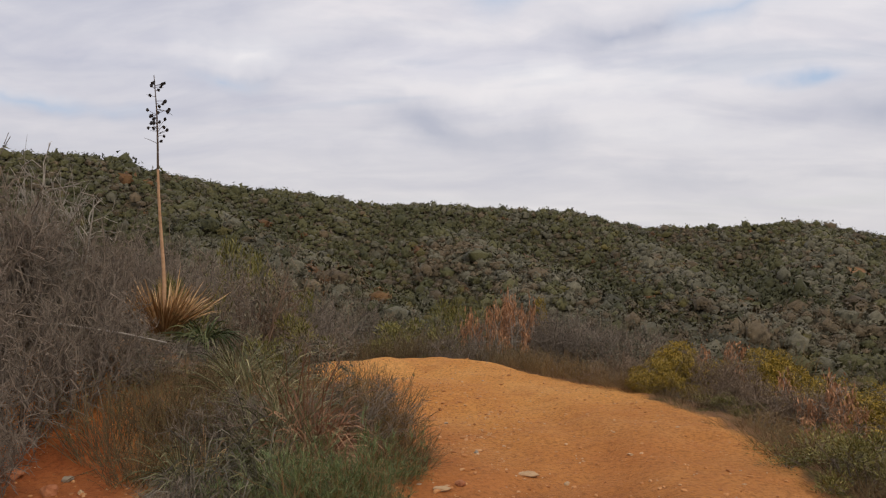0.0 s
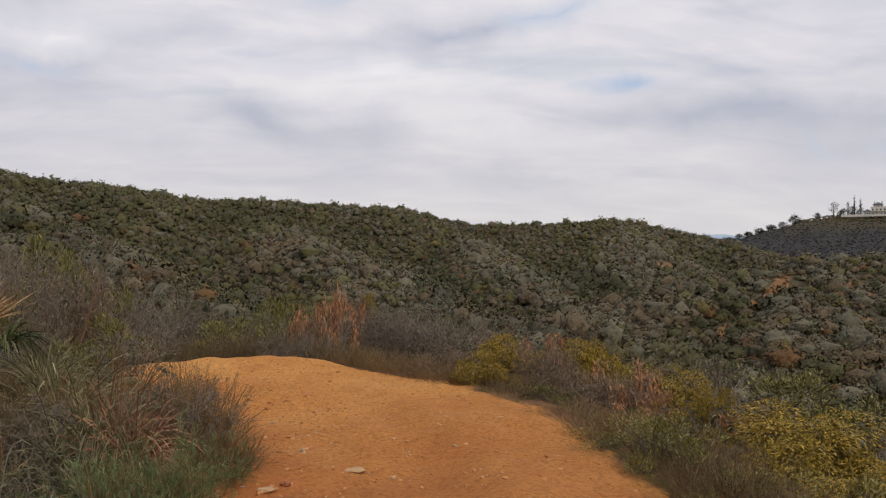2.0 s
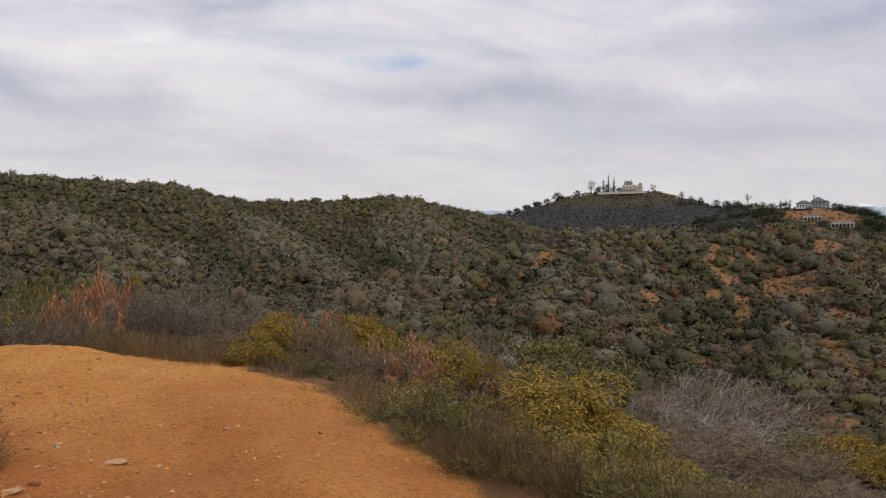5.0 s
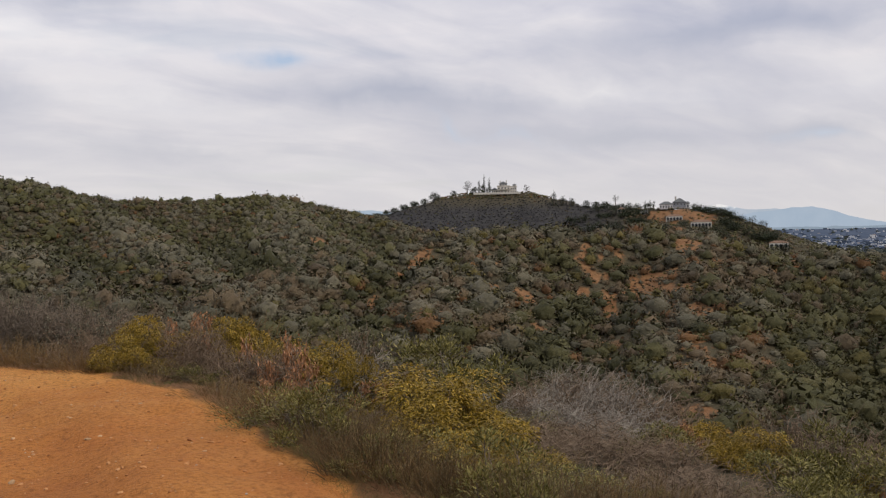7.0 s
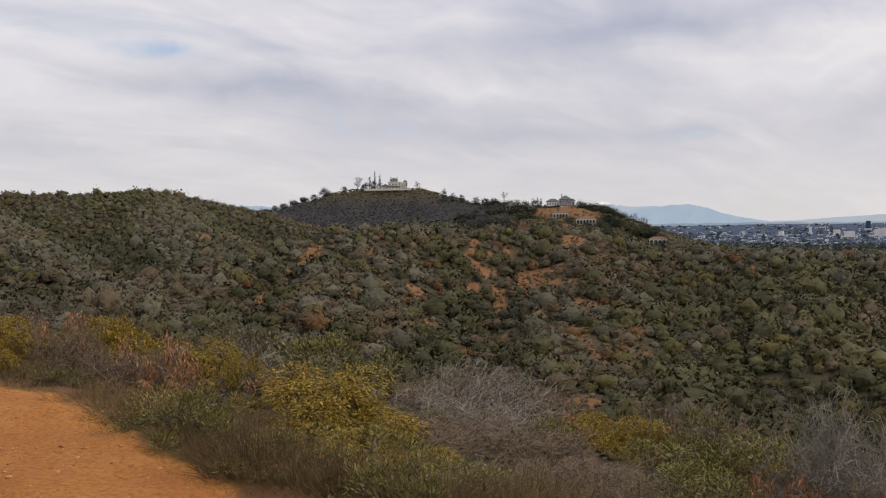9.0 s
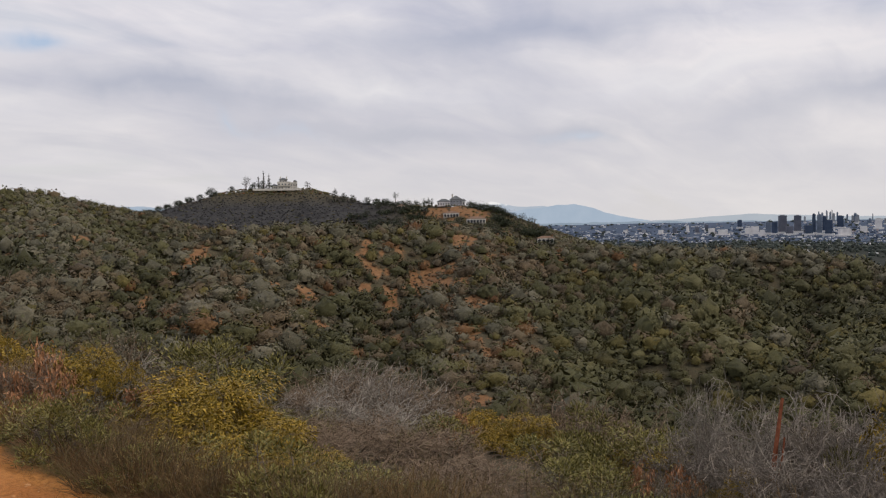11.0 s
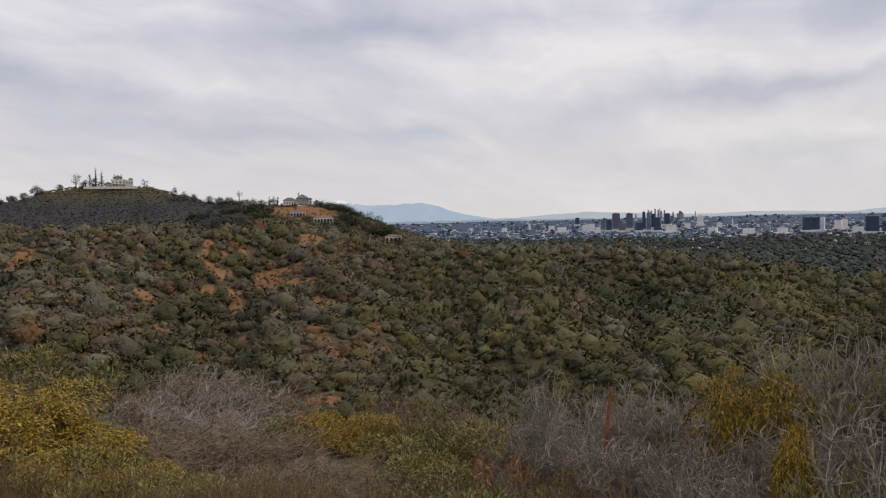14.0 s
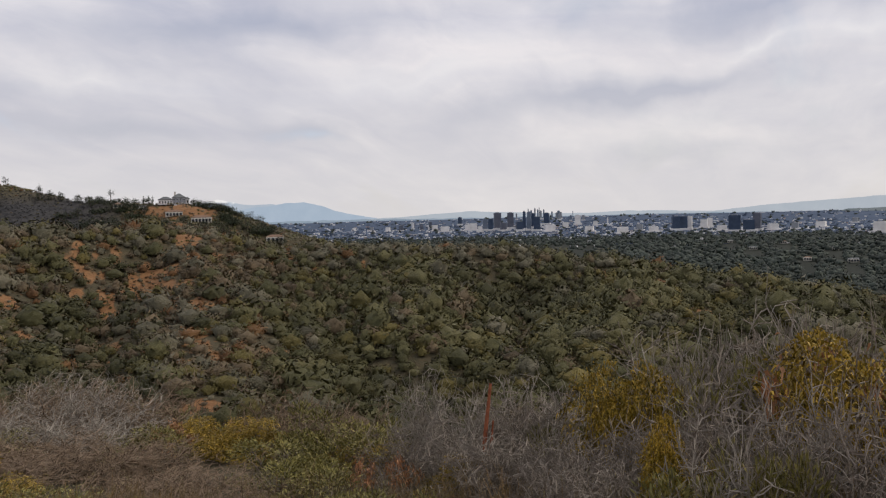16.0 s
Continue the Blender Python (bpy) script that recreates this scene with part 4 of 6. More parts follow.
    box(bm, -w * 0.75, w * 0.75, -d * 0.8, d * 0.7, 0, min(9, h * 0.2))
    part("podium", bm, WHITE_WALL, o)


for row in [(62.0, -1.0, -1.2, 0.25, "white"), (63.2, -0.98, -1.25, 0.22, "grey"), (64.3, -1.02, -1.3, 0.3, "white"), (65.2, -0.92, -1.3, 0.26, "brown"), (66.0, -0.75, -1.2, 0.16, "white"), (66.6, -0.9, -1.3, 0.22, "brown"),
            (67.2, -0.72, -1.15, 0.22, "brown"), (67.5, -0.95, -1.35, 0.36, "white"), (68.2, -1.05, -1.4, 0.6, "white"), (69.24, -0.45, -0.99, 0.27, "dark"), (69.75, -0.95, -1.36, 0.34, "white"), (70.15, -0.88, -1.36, 0.5, "white"),
            (70.6, -1.1, -1.5, 0.3, "white"), (70.95, -0.62, -1.40, 0.30, "blue"), (71.33, -0.62, -1.43, 0.34, "dark"), (71.80, -0.21, -1.36, 0.46, "brown"), (72.2, -0.9, -1.45, 0.40, "brown")]:
    tower(*row)
for row in [(72.68, -0.23, -1.31, 0.43, "brown"), (73.3, -0.85, -1.48, 0.45, "dark"), (73.62, -0.16, -1.40, 0.20, "dark"), (73.95, -0.20, -1.45, 0.28, "blue"), (74.2, -0.3, -1.3, 0.3, "dark"), (74.48, -0.54, -1.50, 0.42, "dark"),
            (75.13, -0.29, -1.09, 0.35, "dark"), (75.35, -1.09, -1.55, 0.66, "white"), (76.0, -0.36, -0.80, 0.16, "grey"), (76.4, -0.95, -1.35, 0.4, "white"), (76.75, -0.48, -0.85, 0.14, "blue"), (77.21, -0.49, -1.14, 0.36, "white"),
            (77.6, -0.50, -0.85, 0.16, "grey"), (78.0, -1.25, -1.6, 0.55, "white"), (78.4, -0.92, -1.2, 0.3, "white"), (79.2, -0.68, -1.15, 0.08, "white"), (80.19, -1.35, -1.80, 0.7, "white")]:
    tower(*row)
for row in [(81.3, -1.2, -1.6, 0.4, "grey"), (82.2, -1.35, -1.7, 0.6, "white"), (83.62, -0.71, -1.64, 0.5, "dark"), (84.1, -0.72, -1.62, 0.46, "dark"), (84.52, -0.73, -1.6, 0.26, "white"), (85.4, -0.95, -1.52, 0.42, "white"),
            (85.75, -0.86, -1.49, 0.36, "white"), (86.5, -1.35, -1.7, 0.6, "white"), (87.29, -0.71, -1.77, 0.74, "dark"), (88.15, -1.02, -1.78, 0.72, "dark"), (88.66, -0.60, -1.72, 0.46, "brown"), (89.6, -1.3, -1.7, 0.6, "white"),
            (90.9, -1.25, -1.65, 0.4, "grey"), (92.4, -1.2, -1.55, 0.55, "white"), (94.3, -1.0, -1.3, 0.3, "grey"), (95.73, -1.26, -1.95, 0.8, "white")]:
    tower(*row)
# the far downtown: slim towers in a cluster
for az, top, width, kind in [(73.9, -0.02, 0.07, "blue"), (74.1, -0.10, 0.12, "blue"), (74.35, 0.02, 0.10, "grey"), (74.55, -0.05, 0.10, "blue"), (74.75, -0.14, 0.12, "grey"), (74.95, -0.08, 0.10, "blue"), (75.5, -0.22, 0.10, "blue"), (75.8, -0.3, 0.12, "grey"), (74.65, 0.06, 0.05, "grey"),
                             (76.9, -0.2, 0.05, "blue"), (73.1, -0.3, 0.1, "grey"), (75.95, -0.16, 0.16, "blue"), (76.05, -0.25, 0.2, "grey")]:
    tower(az, top, -0.72, width, kind, 0.02)


# clearings of the houses in the valley: azimuth, range
VALLEY_PLOTS = [(91.6, 1750), (88.4, 2150), (87.0, 2500), (93.2, 2100), (90.2, 2400), (94.2, 1700)]


def city_fabric():
    """Low buildings and street trees, too many to count."""
    n = 11000
    az = rng.uniform(52, 104, n)
    r = np.sqrt(rng.uniform(2300 ** 2, 4850 ** 2, n))
    # blocks thin out beyond 3900 m, standing in for a hazier far edge
    keep = rng.random(n) < (0.10 + 0.75 * smooth((r - 2900) / 700)) * (1 - 0.8 * smooth((r - 3900) / 500))
    az, r = az[keep], r[keep]
    x, y = r * np.sin(np.radians(az)), r * np.cos(np.radians(az))
    z = ground(x, y)
    m = len(x)
    w, d = 4 + 17 * rng.random(m) ** 2.5, rng.uniform(4, 10, m)
    h = rng.uniform(2.2, 4.6, m) * np.where(rng.random(m) < 0.10, 2.0, 1.0)
    cube = np.array([[a, b, c] for c in (0, 1) for b in (-0.5, 0.5) for a in (-0.5, 0.5)], float)
    f = np.array([[0, 1, 5, 4], [1, 3, 7, 5], [3, 2, 6, 7], [2, 0, 4, 6], [4, 5, 7, 6]])
    v = cube[None] * np.stack([w, d, h], -1)[:, None]
    v = np.einsum("nij,nvj->nvi", rot_z(np.radians(-az) + rng.uniform(-0.5, 0.5, m)), v) + np.stack([x, y, z - 0.5], -1)[:, None]
    p = Paint("haze_tinted_pale_and_grey_buildings", 0.8)
    # dark and grey walls carry a blue haze tint in their colour
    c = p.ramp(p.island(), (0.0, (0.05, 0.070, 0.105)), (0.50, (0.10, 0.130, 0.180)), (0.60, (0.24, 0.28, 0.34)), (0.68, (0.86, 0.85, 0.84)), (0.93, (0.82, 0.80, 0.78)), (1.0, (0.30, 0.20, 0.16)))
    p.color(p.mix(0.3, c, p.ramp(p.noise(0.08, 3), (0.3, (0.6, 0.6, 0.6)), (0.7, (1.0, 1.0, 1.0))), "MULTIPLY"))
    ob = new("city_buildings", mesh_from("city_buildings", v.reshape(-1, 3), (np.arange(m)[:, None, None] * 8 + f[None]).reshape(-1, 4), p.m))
    tagged(ob, "pale low buildings spread over the hazy city plain", "buildings", kind="stuff")
    n = 15000
    az = rng.uniform(54, 104, n)
    r = 900 * np.exp(rng.uniform(0, math.log(4700 / 900), n))
    near_right = smooth((az - 76) / 8)
    keep = rng.random(n) < np.where(r < 2500, 0.04 + 0.9 * near_right, 0.95 - 0.85 * smooth((r - 2900) / 700))
    for a, far in VALLEY_PLOTS:
        keep &= (np.abs(az - a) > 0.55) | (r > far) | (r < far - 330)
    az, r = az[keep], r[keep]
    x, y = r * np.sin(np.radians(az)), r * np.cos(np.radians(az))
    m = len(x)
    rad = np.clip(rng.uniform(0.5, 1.6, m) * r * 0.0042, 3, 11)
    at, tall, tone, near = np.stack([x, y, ground(x, y) - 1], -1), rad * rng.uniform(0.7, 1.3, m), rng.uniform(0, 0.9, m), r < 1600
    sets = [plant_shrubs(at[i], rad[i], tall[i], tone[i], lv) for i, lv in ((near, "vast"), (~near, "tiny"))]
    v, t, nn = (np.concatenate([q[k] for q in sets]) for k in (0, 2, 3))
    f = np.concatenate([sets[0][1], sets[1][1] + len(sets[0][0])])
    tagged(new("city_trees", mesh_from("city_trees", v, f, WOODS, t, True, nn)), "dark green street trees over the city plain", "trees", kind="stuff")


city_fabric()

# ---- the hilltop houses ----
CREAM = plain_paint("cream_plaster", (0.56, 0.53, 0.46), (0.70, 0.66, 0.58), 0.4)
SLATE = plain_paint("grey_slate_roof", (0.10, 0.11, 0.115), (0.17, 0.18, 0.185), 0.6)
TILE_ROOF = plain_paint("terracotta_roof", (0.15, 0.095, 0.065), (0.25, 0.165, 0.115), 0.6)
PANE_AND_ARCH_SHADE = plain_paint("dark_window_glass_and_arch_shade", (0.03, 0.035, 0.045), (0.06, 0.07, 0.08), 0.5, 0.1)


def hip_roof(bm, x0, x1, y0, y1, z, h, over=0.5):
    x0, x1, y0, y1 = x0 - over, x1 + over, y0 - over, y1 + over
    k = min(x1 - x0, y1 - y0) / 2 * 0.9
    a = [bm.verts.new(p) for p in ((x0, y0, z), (x1, y0, z), (x1, y1, z), (x0, y1, z))]
    c = [bm.verts.new((q[0], q[1], z - 0.35)) for q in [v.co[:] for v in a]]
    ym = (y0 + y1) / 2
    t = [bm.verts.new((x0 + k, ym, z + h)), bm.verts.new((x1 - k, ym, z + h))]
    for q in ((a[0], a[1], t[1], t[0]), (a[2], a[3], t[0], t[1]), (a[1], a[2], t[1]), (a[3], a[0], t[0]), tuple(c[::-1])):
        bm.faces.new(q)
    for i in range(4):
        bm.faces.new((c[i], c[(i + 1) % 4], a[(i + 1) % 4], a[i]))
    return bm


def window(parent, x, y, z, w, h):
    o = new("window")
    o.parent = parent
    o.location = (x, y, z)
    bm = bmesh.new()
    for a, b, c, d in ((-w / 2, w / 2, 0, 0.12), (-w / 2, w / 2, h - 0.12, h), (-w / 2, -w / 2 + 0.12, 0.12, h - 0.12), (w / 2 - 0.12, w / 2, 0.12, h - 0.12)):
        box(bm, a, b, -0.12, 0.05, c, d)
    part("frame", bm, WHITE_WALL, o)
    bm = bmesh.new()
    box(bm, -w / 2 + 0.12, w / 2 - 0.12, -0.05, 0.0, 0.12, h - 0.12)
    part("pane", bm, PANE_AND_ARCH_SHADE, o)


def house_at(name, label, az, el, r, lift=0.0):
    """A house that faces the trail, its floor at that elevation."""
    x, y = polar(az, r)
    z = ground_at(x, y)
    o = thing(name, label, "house")
    o.matrix_basis = pose(x, y, z - 0.3 + lift, 0, 0, -az)
    return o


def wing(o, x0, x1, y0, y1, h, roof_h, wall, roof, windows=0, rows=1, base=0.0):
    bm = bmesh.new()
    box(bm, x0, x1, y0, y1, base, h)
    part("wall", bm, wall, o)
    if roof_h:
        part("roof", hip_roof(bmesh.new(), x0, x1, y0, y1, h + 0.36, roof_h), roof, o)
    else:
        bm = bmesh.new()
        for a, b, c, d in ((x0 - 0.2, x1 + 0.2, y0 - 0.2, y0 + 0.3), (x0 - 0.2, x1 + 0.2, y1 - 0.3, y1 + 0.2), (x0 - 0.2, x0 + 0.3, y0 + 0.3, y1 - 0.3), (x1 - 0.3, x1 + 0.2, y0 + 0.3, y1 - 0.3)):
            box(bm, a, b, c, d, h, h + 0.9)
        part("parapet", bm, wall, o)
    for row in range(rows):
        for k in range(windows):
            x = x0 + (x1 - x0) * (k + 0.5) / windows
            window(o, x, y0 - 0.06, base + (h - base) * (row + 0.22) / rows, min(1.7, (x1 - x0) / windows * 0.5), (h - base) / rows * 0.55)


def mansion():
    o = house_at("mansion", "cream hilltop mansion with stepped wings and grey upper storey", 39.05, 2.25, 836)
    wing(o, -6.5, 6.0, -6, 6, 7.5, 0, CREAM, SLATE, 4, 2)
    wing(o, -4.5, 3.0, -3.5, 4.5, 10.2, 2.0, plain_paint("grey_upper_wall", (0.30, 0.30, 0.28), (0.42, 0.41, 0.39), 0.5), SLATE, 3, 1, 7.5)
    wing(o, 6.05, 12.5, -5, 5, 6.8, 0, CREAM, SLATE, 3, 2)
    wing(o, 9.0, 12.0, -3, 3, 8.6, 1.2, CREAM, SLATE, 1, 1, 6.8)
    wing(o, -12.0, -6.55, -4, 5, 4.4, 1.8, CREAM, SLATE, 3, 1)
    for x in (-3.6, 2.4):
        bm = bmesh.new()
        box(bm, x - 0.5, x + 0.5, 0.5, 1.5, 10.4, 13.6, 0.05)
        part("chimney", bm, CREAM, o)
    for k in range(6):
        bm = bmesh.new()
        bmesh.ops.create_cone(bm, cap_ends=True, segments=8, radius1=0.32, radius2=0.26, depth=4.2, matrix=Matrix.Translation((-5.5 + 2.2 * k, -8.2, 2.1)))
        part("column", bm, CREAM, o)
    bm = bmesh.new()
    box(bm, -6.4, 6.4, -8.7, -6.05, 4.2, 4.8)
    part("portico_beam", bm, CREAM, o)
    bm = bmesh.new()
    box(bm, -30, 16, -12.5, -11.9, -0.4, 1.5)
    part("garden_wall", bm, CREAM, o)


def slate_house():
    o = house_at("slate_house", "pale house with grey slate hip roofs and tall chimney", 50.3, 1.05, 768)
    wing(o, -12.5, -1.0, -4, 5, 4.2, 2.4, WHITE_WALL, SLATE, 5, 1)
    wing(o, -0.95, 10.0, -4.5, 6, 5.8, 3.4, GREY_WALL, SLATE, 4, 2)
    wing(o, 10.05, 13.0, -3, 4, 4.6, 1.8, WHITE_WALL, SLATE, 1, 1)
    bm = bmesh.new()
    box(bm, 0.6, 2.0, 0, 1.2, 6.0, 11.2, 0.08)
    part("chimney", bm, CREAM, o)
    for k in range(11):
        bm = bmesh.new()
        box(bm, -13 + 2.4 * k, -12.85 + 2.4 * k, -9.1, -8.95, 0, 1.2)
        part("rail_post", bm, WHITE_WALL, o)
    bm = bmesh.new()
    box(bm, -13, 11.2, -9.1, -8.95, 1.2, 1.35)
    part("top_rail", bm, WHITE_WALL, o)


def arched_villa(name, label, az, el, r, bays, w, h, roof, lift=0.0):
    """A low villa with an arcade; dark discs imitate the shade inside its arches."""
    o = house_at(name, label, az, el, r, lift)
    half = bays * w / 2
    wing(o, -half, half, 1.6, 9, h, 1.6, CREAM, roof, bays, 1)
    for k in range(bays + 1):
        bm = bmesh.new()
        box(bm, -half + k * w - 0.3, -half + k * w + 0.3, -0.6, 0.0, 0, h * 0.72)
        part("pier", bm, CREAM, o)
    bm = bmesh.new()
    box(bm, -half - 0.4, half + 0.4, -0.7, 1.55, h * 0.72, h)
    part("arcade_beam", bm, CREAM, o)
    # dark discs in the glass colour stand for the arches' shaded openings
    for k in range(bays):
        bm = bmesh.new()
        bmesh.ops.create_cone(bm, cap_ends=True, segments=16, radius1=w * 0.36, radius2=w * 0.36, depth=0.2, matrix=Matrix.LocRotScale((-half + (k + 0.5) * w, -0.75, h * 0.62), Euler((radians(90), 0, 0)), None))
        part("arch_shade", bm, PANE_AND_ARCH_SHADE, o)
    return o


mansion()
slate_house()


def place_on(az, el):
    x, y = where_seen(az, el, 450)
    return math.hypot(x, y)


arched_villa("arcaded_villa", "cream villa with arcade on an orange terrace", 50.3, 0.15, place_on(50.3, 0.1), 5, 2.6, 4.2, TILE_ROOF)
arched_villa("columned_villa", "cream villa with columned front below the terrace", 52.0, -0.3, place_on(52.0, -0.35), 6, 2.6, 4.6, TILE_ROOF)
arched_villa("tan_villa", "tan villa with terracotta roofs among trees", 56.7, -1.7, place_on(56.6, -1.75), 4, 3.2, 4.4, TILE_ROOF)
arched_villa("ridge_cottage", "small cream cottage half hidden by dark trees", 46.9, 0.75, place_on(46.9, 0.72), 2, 3.4, 3.4, TILE_ROOF)
arched_villa("hedge_cottage", "small pale cottage beside dark hedges", 48.4, 0.6, place_on(48.4, 0.55), 2, 3.0, 3.0, SLATE)
for (az, far), words in zip(VALLEY_PLOTS, ("white house with terracotta roof in the wooded valley", "long white house in the wooded valley", "white house with dark roof in the wooded valley", "white house with dark roof in the wooded valley", "white house with terracotta roof in the wooded valley", "long white house in the wooded valley")):
    arched_villa("valley_house", words, az, 0, far, 3 + ("long" in words), 4.6, 6.5, TILE_ROOF if "terracotta" in words else SLATE, 2.0)


# ---- hilltop trees ----
TREE_BARK = bark_paint("grey_brown_tree_bark", (0.05, 0.04, 0.032), (0.13, 0.105, 0.085), 2.0)


def tree(az, el_base, el_top, r, width, name="hill_tree", label="dark green tree on the hilltop", clumps=80, lean=0.0, crown_from=0.35, paint=None, leaf=0.5):
    """Tapered trunk, a few limbs, and a crown of many leaf clumps with gaps."""
    x, y = polar(az, r)
    z = ground_at(x, y) - 0.3
    h = EYE + r * math.tan(radians(el_top)) - z
    w = r * radians(width) / 2
    o = thing(name, label, "tree", "trees along the hilltop")
    o.matrix_basis = pose(x, y, z, 0, 0, float(rng.uniform(0, 360)))
    trunk = np.stack([np.linspace(0, lean, 7) + rng.normal(0, 0.05, 7), rng.normal(0, 0.08, 7), np.linspace(0, h * 0.8, 7)], -1)[None]
    tv = tubes(trunk, np.linspace(0.035, 0.010, 7)[None] * h, 7)
    ob = new("trunk", mesh_from("trunk", tv[0], tv[1], TREE_BARK, smooth=True))
    ob.parent = o
    b, d = along(trunk, 9, max(0.2, crown_from * 0.8), 0.98)
    a = rng.uniform(0, 2 * np.pi, len(b))
    limbs = grow(b, np.stack([np.cos(a), np.sin(a), rng.uniform(0.1, 0.6, len(b))], -1), rng.uniform(0.7, 1.1, len(b)) * w, 4, 0.10, 0.0)
    lv = tubes(limbs, taper_lines(limbs, 0.012 * h, 0.004 * h), 4)
    ob = new("limb_cluster", mesh_from("limb_cluster", lv[0], lv[1], TREE_BARK))
    ob.parent = o
    tagged(ob, kind="stuff")
    q = unit(rng.normal(0, 1, (clumps, 3))) * rng.uniform(0.45, 0.88, (clumps, 1))
    mid, half = h * (1 + crown_from) / 2, h * (1 - crown_from) / 2
    q[:, :2] *= (1 - 0.35 * np.clip(q[:, 2:], 0, 1)) * (1 + 0.22 * np.sin(3 * np.arctan2(q[:, 1:2], q[:, :1]) + rng.uniform(0, 6)))
    c = np.stack([q[:, 0] * w, q[:, 1] * w, mid + q[:, 2] * half], -1)
    per = 14
    clumps = len(c)
    at = np.repeat(c, per, 0) + rng.normal(0, 0.13, (clumps * per, 3)) * w * np.array([1, 1, 0.8])
    n = len(at)
    bv = blades(at, rng.normal(0, 1, (n, 3)), leaf * rng.uniform(0.7, 1.4, n) * w * 0.34, leaf * rng.uniform(0.6, 1.1, n) * w * 0.34, rng.uniform(0, 0.3, n), 1)
    ob = new("crown", mesh_from("crown", bv[0], bv[1], paint or OAKTREE))
    ob.parent = o


def taper_lines(lines, start, end):
    n, k, _ = lines.shape
    return np.linspace(start, end, k)[None] * np.ones((n, 1))


OAKTREE = leaf_paint("dark_tree_leaves", (0.022, 0.032, 0.016), (0.038, 0.052, 0.024), (0.065, 0.080, 0.040), tone=False)
GREYTREE = leaf_paint("grey_bare_tree_twigs", (0.07, 0.07, 0.06), (0.12, 0.115, 0.10), (0.18, 0.17, 0.15), tone=False)


tree(36.55, 2.3, 3.12, 838, 0.75, clumps=34, crown_from=0.25, paint=GREYTREE, label="tall grey-green open-crowned tree beside the mansion")
tree(35.6, 2.2, 2.45, 838, 0.5, crown_from=0.1)
for az, top in ((37.35, 3.25), (37.7, 3.6), (38.05, 3.42)):
    tree(az, 2.3, top, 838, 0.22, "cypress", "slim tall pale cypress beside the mansion", 60, 0.0, 0.08, GREYTREE, 0.9)
for az, top, w in ((37.1, 2.75, 0.5), (37.6, 2.85, 0.7), (38.05, 2.8, 0.5), (36.95, 2.6, 0.5)):
    tree(az, 2.3, top, 832, w, label="dense dark tree beside the mansion", crown_from=0.05)
tree(40.6, 2.2, 2.75, 840, 0.6, clumps=26, crown_from=0.2, paint=GREYTREE, label="bare grey tree behind the mansion")
for az, top, w in ((34.3, 2.35, 0.7), (33.6, 1.95, 0.5), (32.9, 1.75, 0.6), (32.2, 1.55, 0.6), (31.6, 1.35, 0.6), (31.0, 1.2, 0.5), (30.4, 0.95, 0.6), (42.4, 2.35, 0.45), (43.6, 1.85, 0.4), (43.0, 1.95, 0.4),
                   (44.6, 1.6, 0.5), (45.2, 1.5, 0.6), (45.8, 1.5, 0.7), (46.9, 1.35, 0.7), (47.4, 1.4, 0.6), (47.9, 1.3, 0.7), (45.5, 1.15, 0.9), (46.4, 1.2, 0.9)):
    tree(az, 1.2, top, 836 if az < 42 else 806, w * 1.35, crown_from=-0.15)
tree(46.5, 1.15, 1.95, 795, 0.5, clumps=30, crown_from=0.5, label="tall leaning pine on the ridge")
for az, top in ((48.45, 1.5), (48.75, 1.62), (49.0, 1.55)):
    tree(az, 1.1, top, 776, 0.2, "cypress", "slim dark cypress beside the slate house", 50, 0.0, 0.06, None, 0.8)
for az, top, w, r in ((51.6, 1.2, 0.6, 765), (52.0, 1.05, 0.8, 755), (52.6, 0.95, 0.9, 748), (53.2, 0.8, 0.9, 742), (53.7, 0.6, 0.8, 736), (54.0, 0.35, 0.6, 730), (53.5, 0.2, 0.9, 715), (54.0, -0.1, 0.8, 705), (52.9, -0.2, 0.7, 690), (47.2, 0.6, 1.0, 760), (48.0, 0.35, 1.0, 735), (47.6, 0.9, 0.8, 775), (49.0, 0.25, 0.9, 715), (45.9, 0.6, 0.9, 770), (55.6, -0.7, 1.0, 690), (56.2, -0.85, 0.9, 690)):
    tree(az, 0, top, r, w * 1.5, label="dense dark green tree beside the hillside houses", crown_from=0.03, clumps=60)
for k in range(58):
    az = 43.6 + 13.6 * ((k * 0.618) % 1.0)
    el = rng.uniform(-0.9, 0.95) - 1.5 * max(0, (az - 52.3) / 4)
    if 48.7 < az < 53.0 and -0.55 < el < 0.8 and k % 5:
        continue
    r = place_on(az, el)
    tree(az, el, el + rng.uniform(0.32, 0.62), r, rng.uniform(0.6, 1.1), label="dense dark green tree beside the hillside houses", crown_from=0.02, clumps=44)
tree(55.15, -0.4, 0.32, 712, 0.8, clumps=30, crown_from=0.45, label="spreading open-crowned tree at the ridge's end")
tree(54.8, -0.4, 0.12, 712, 0.6, clumps=26, crown_from=0.4, label="spreading open-crowned tree at the ridge's end")
tree(55.95, -0.5, 0.08, 700, 0.35, clumps=22, crown_from=0.5, label="small tree at the ridge's end")

# ---- bushes beside the trail: one template of each kind, then copies ----
NEAR_TWIG = bark_paint("weathered_grey_twigs", (0.089, 0.064, 0.041), (0.292, 0.213, 0.147))
NEAR_TWIG_BROWN = bark_paint("dark_brown_grey_twigs", (0.062, 0.050, 0.037), (0.29, 0.235, 0.182))
NEAR_TWIG_PALE = bark_paint("bleached_pale_branches", (0.166, 0.146, 0.118), (0.389, 0.349, 0.294))
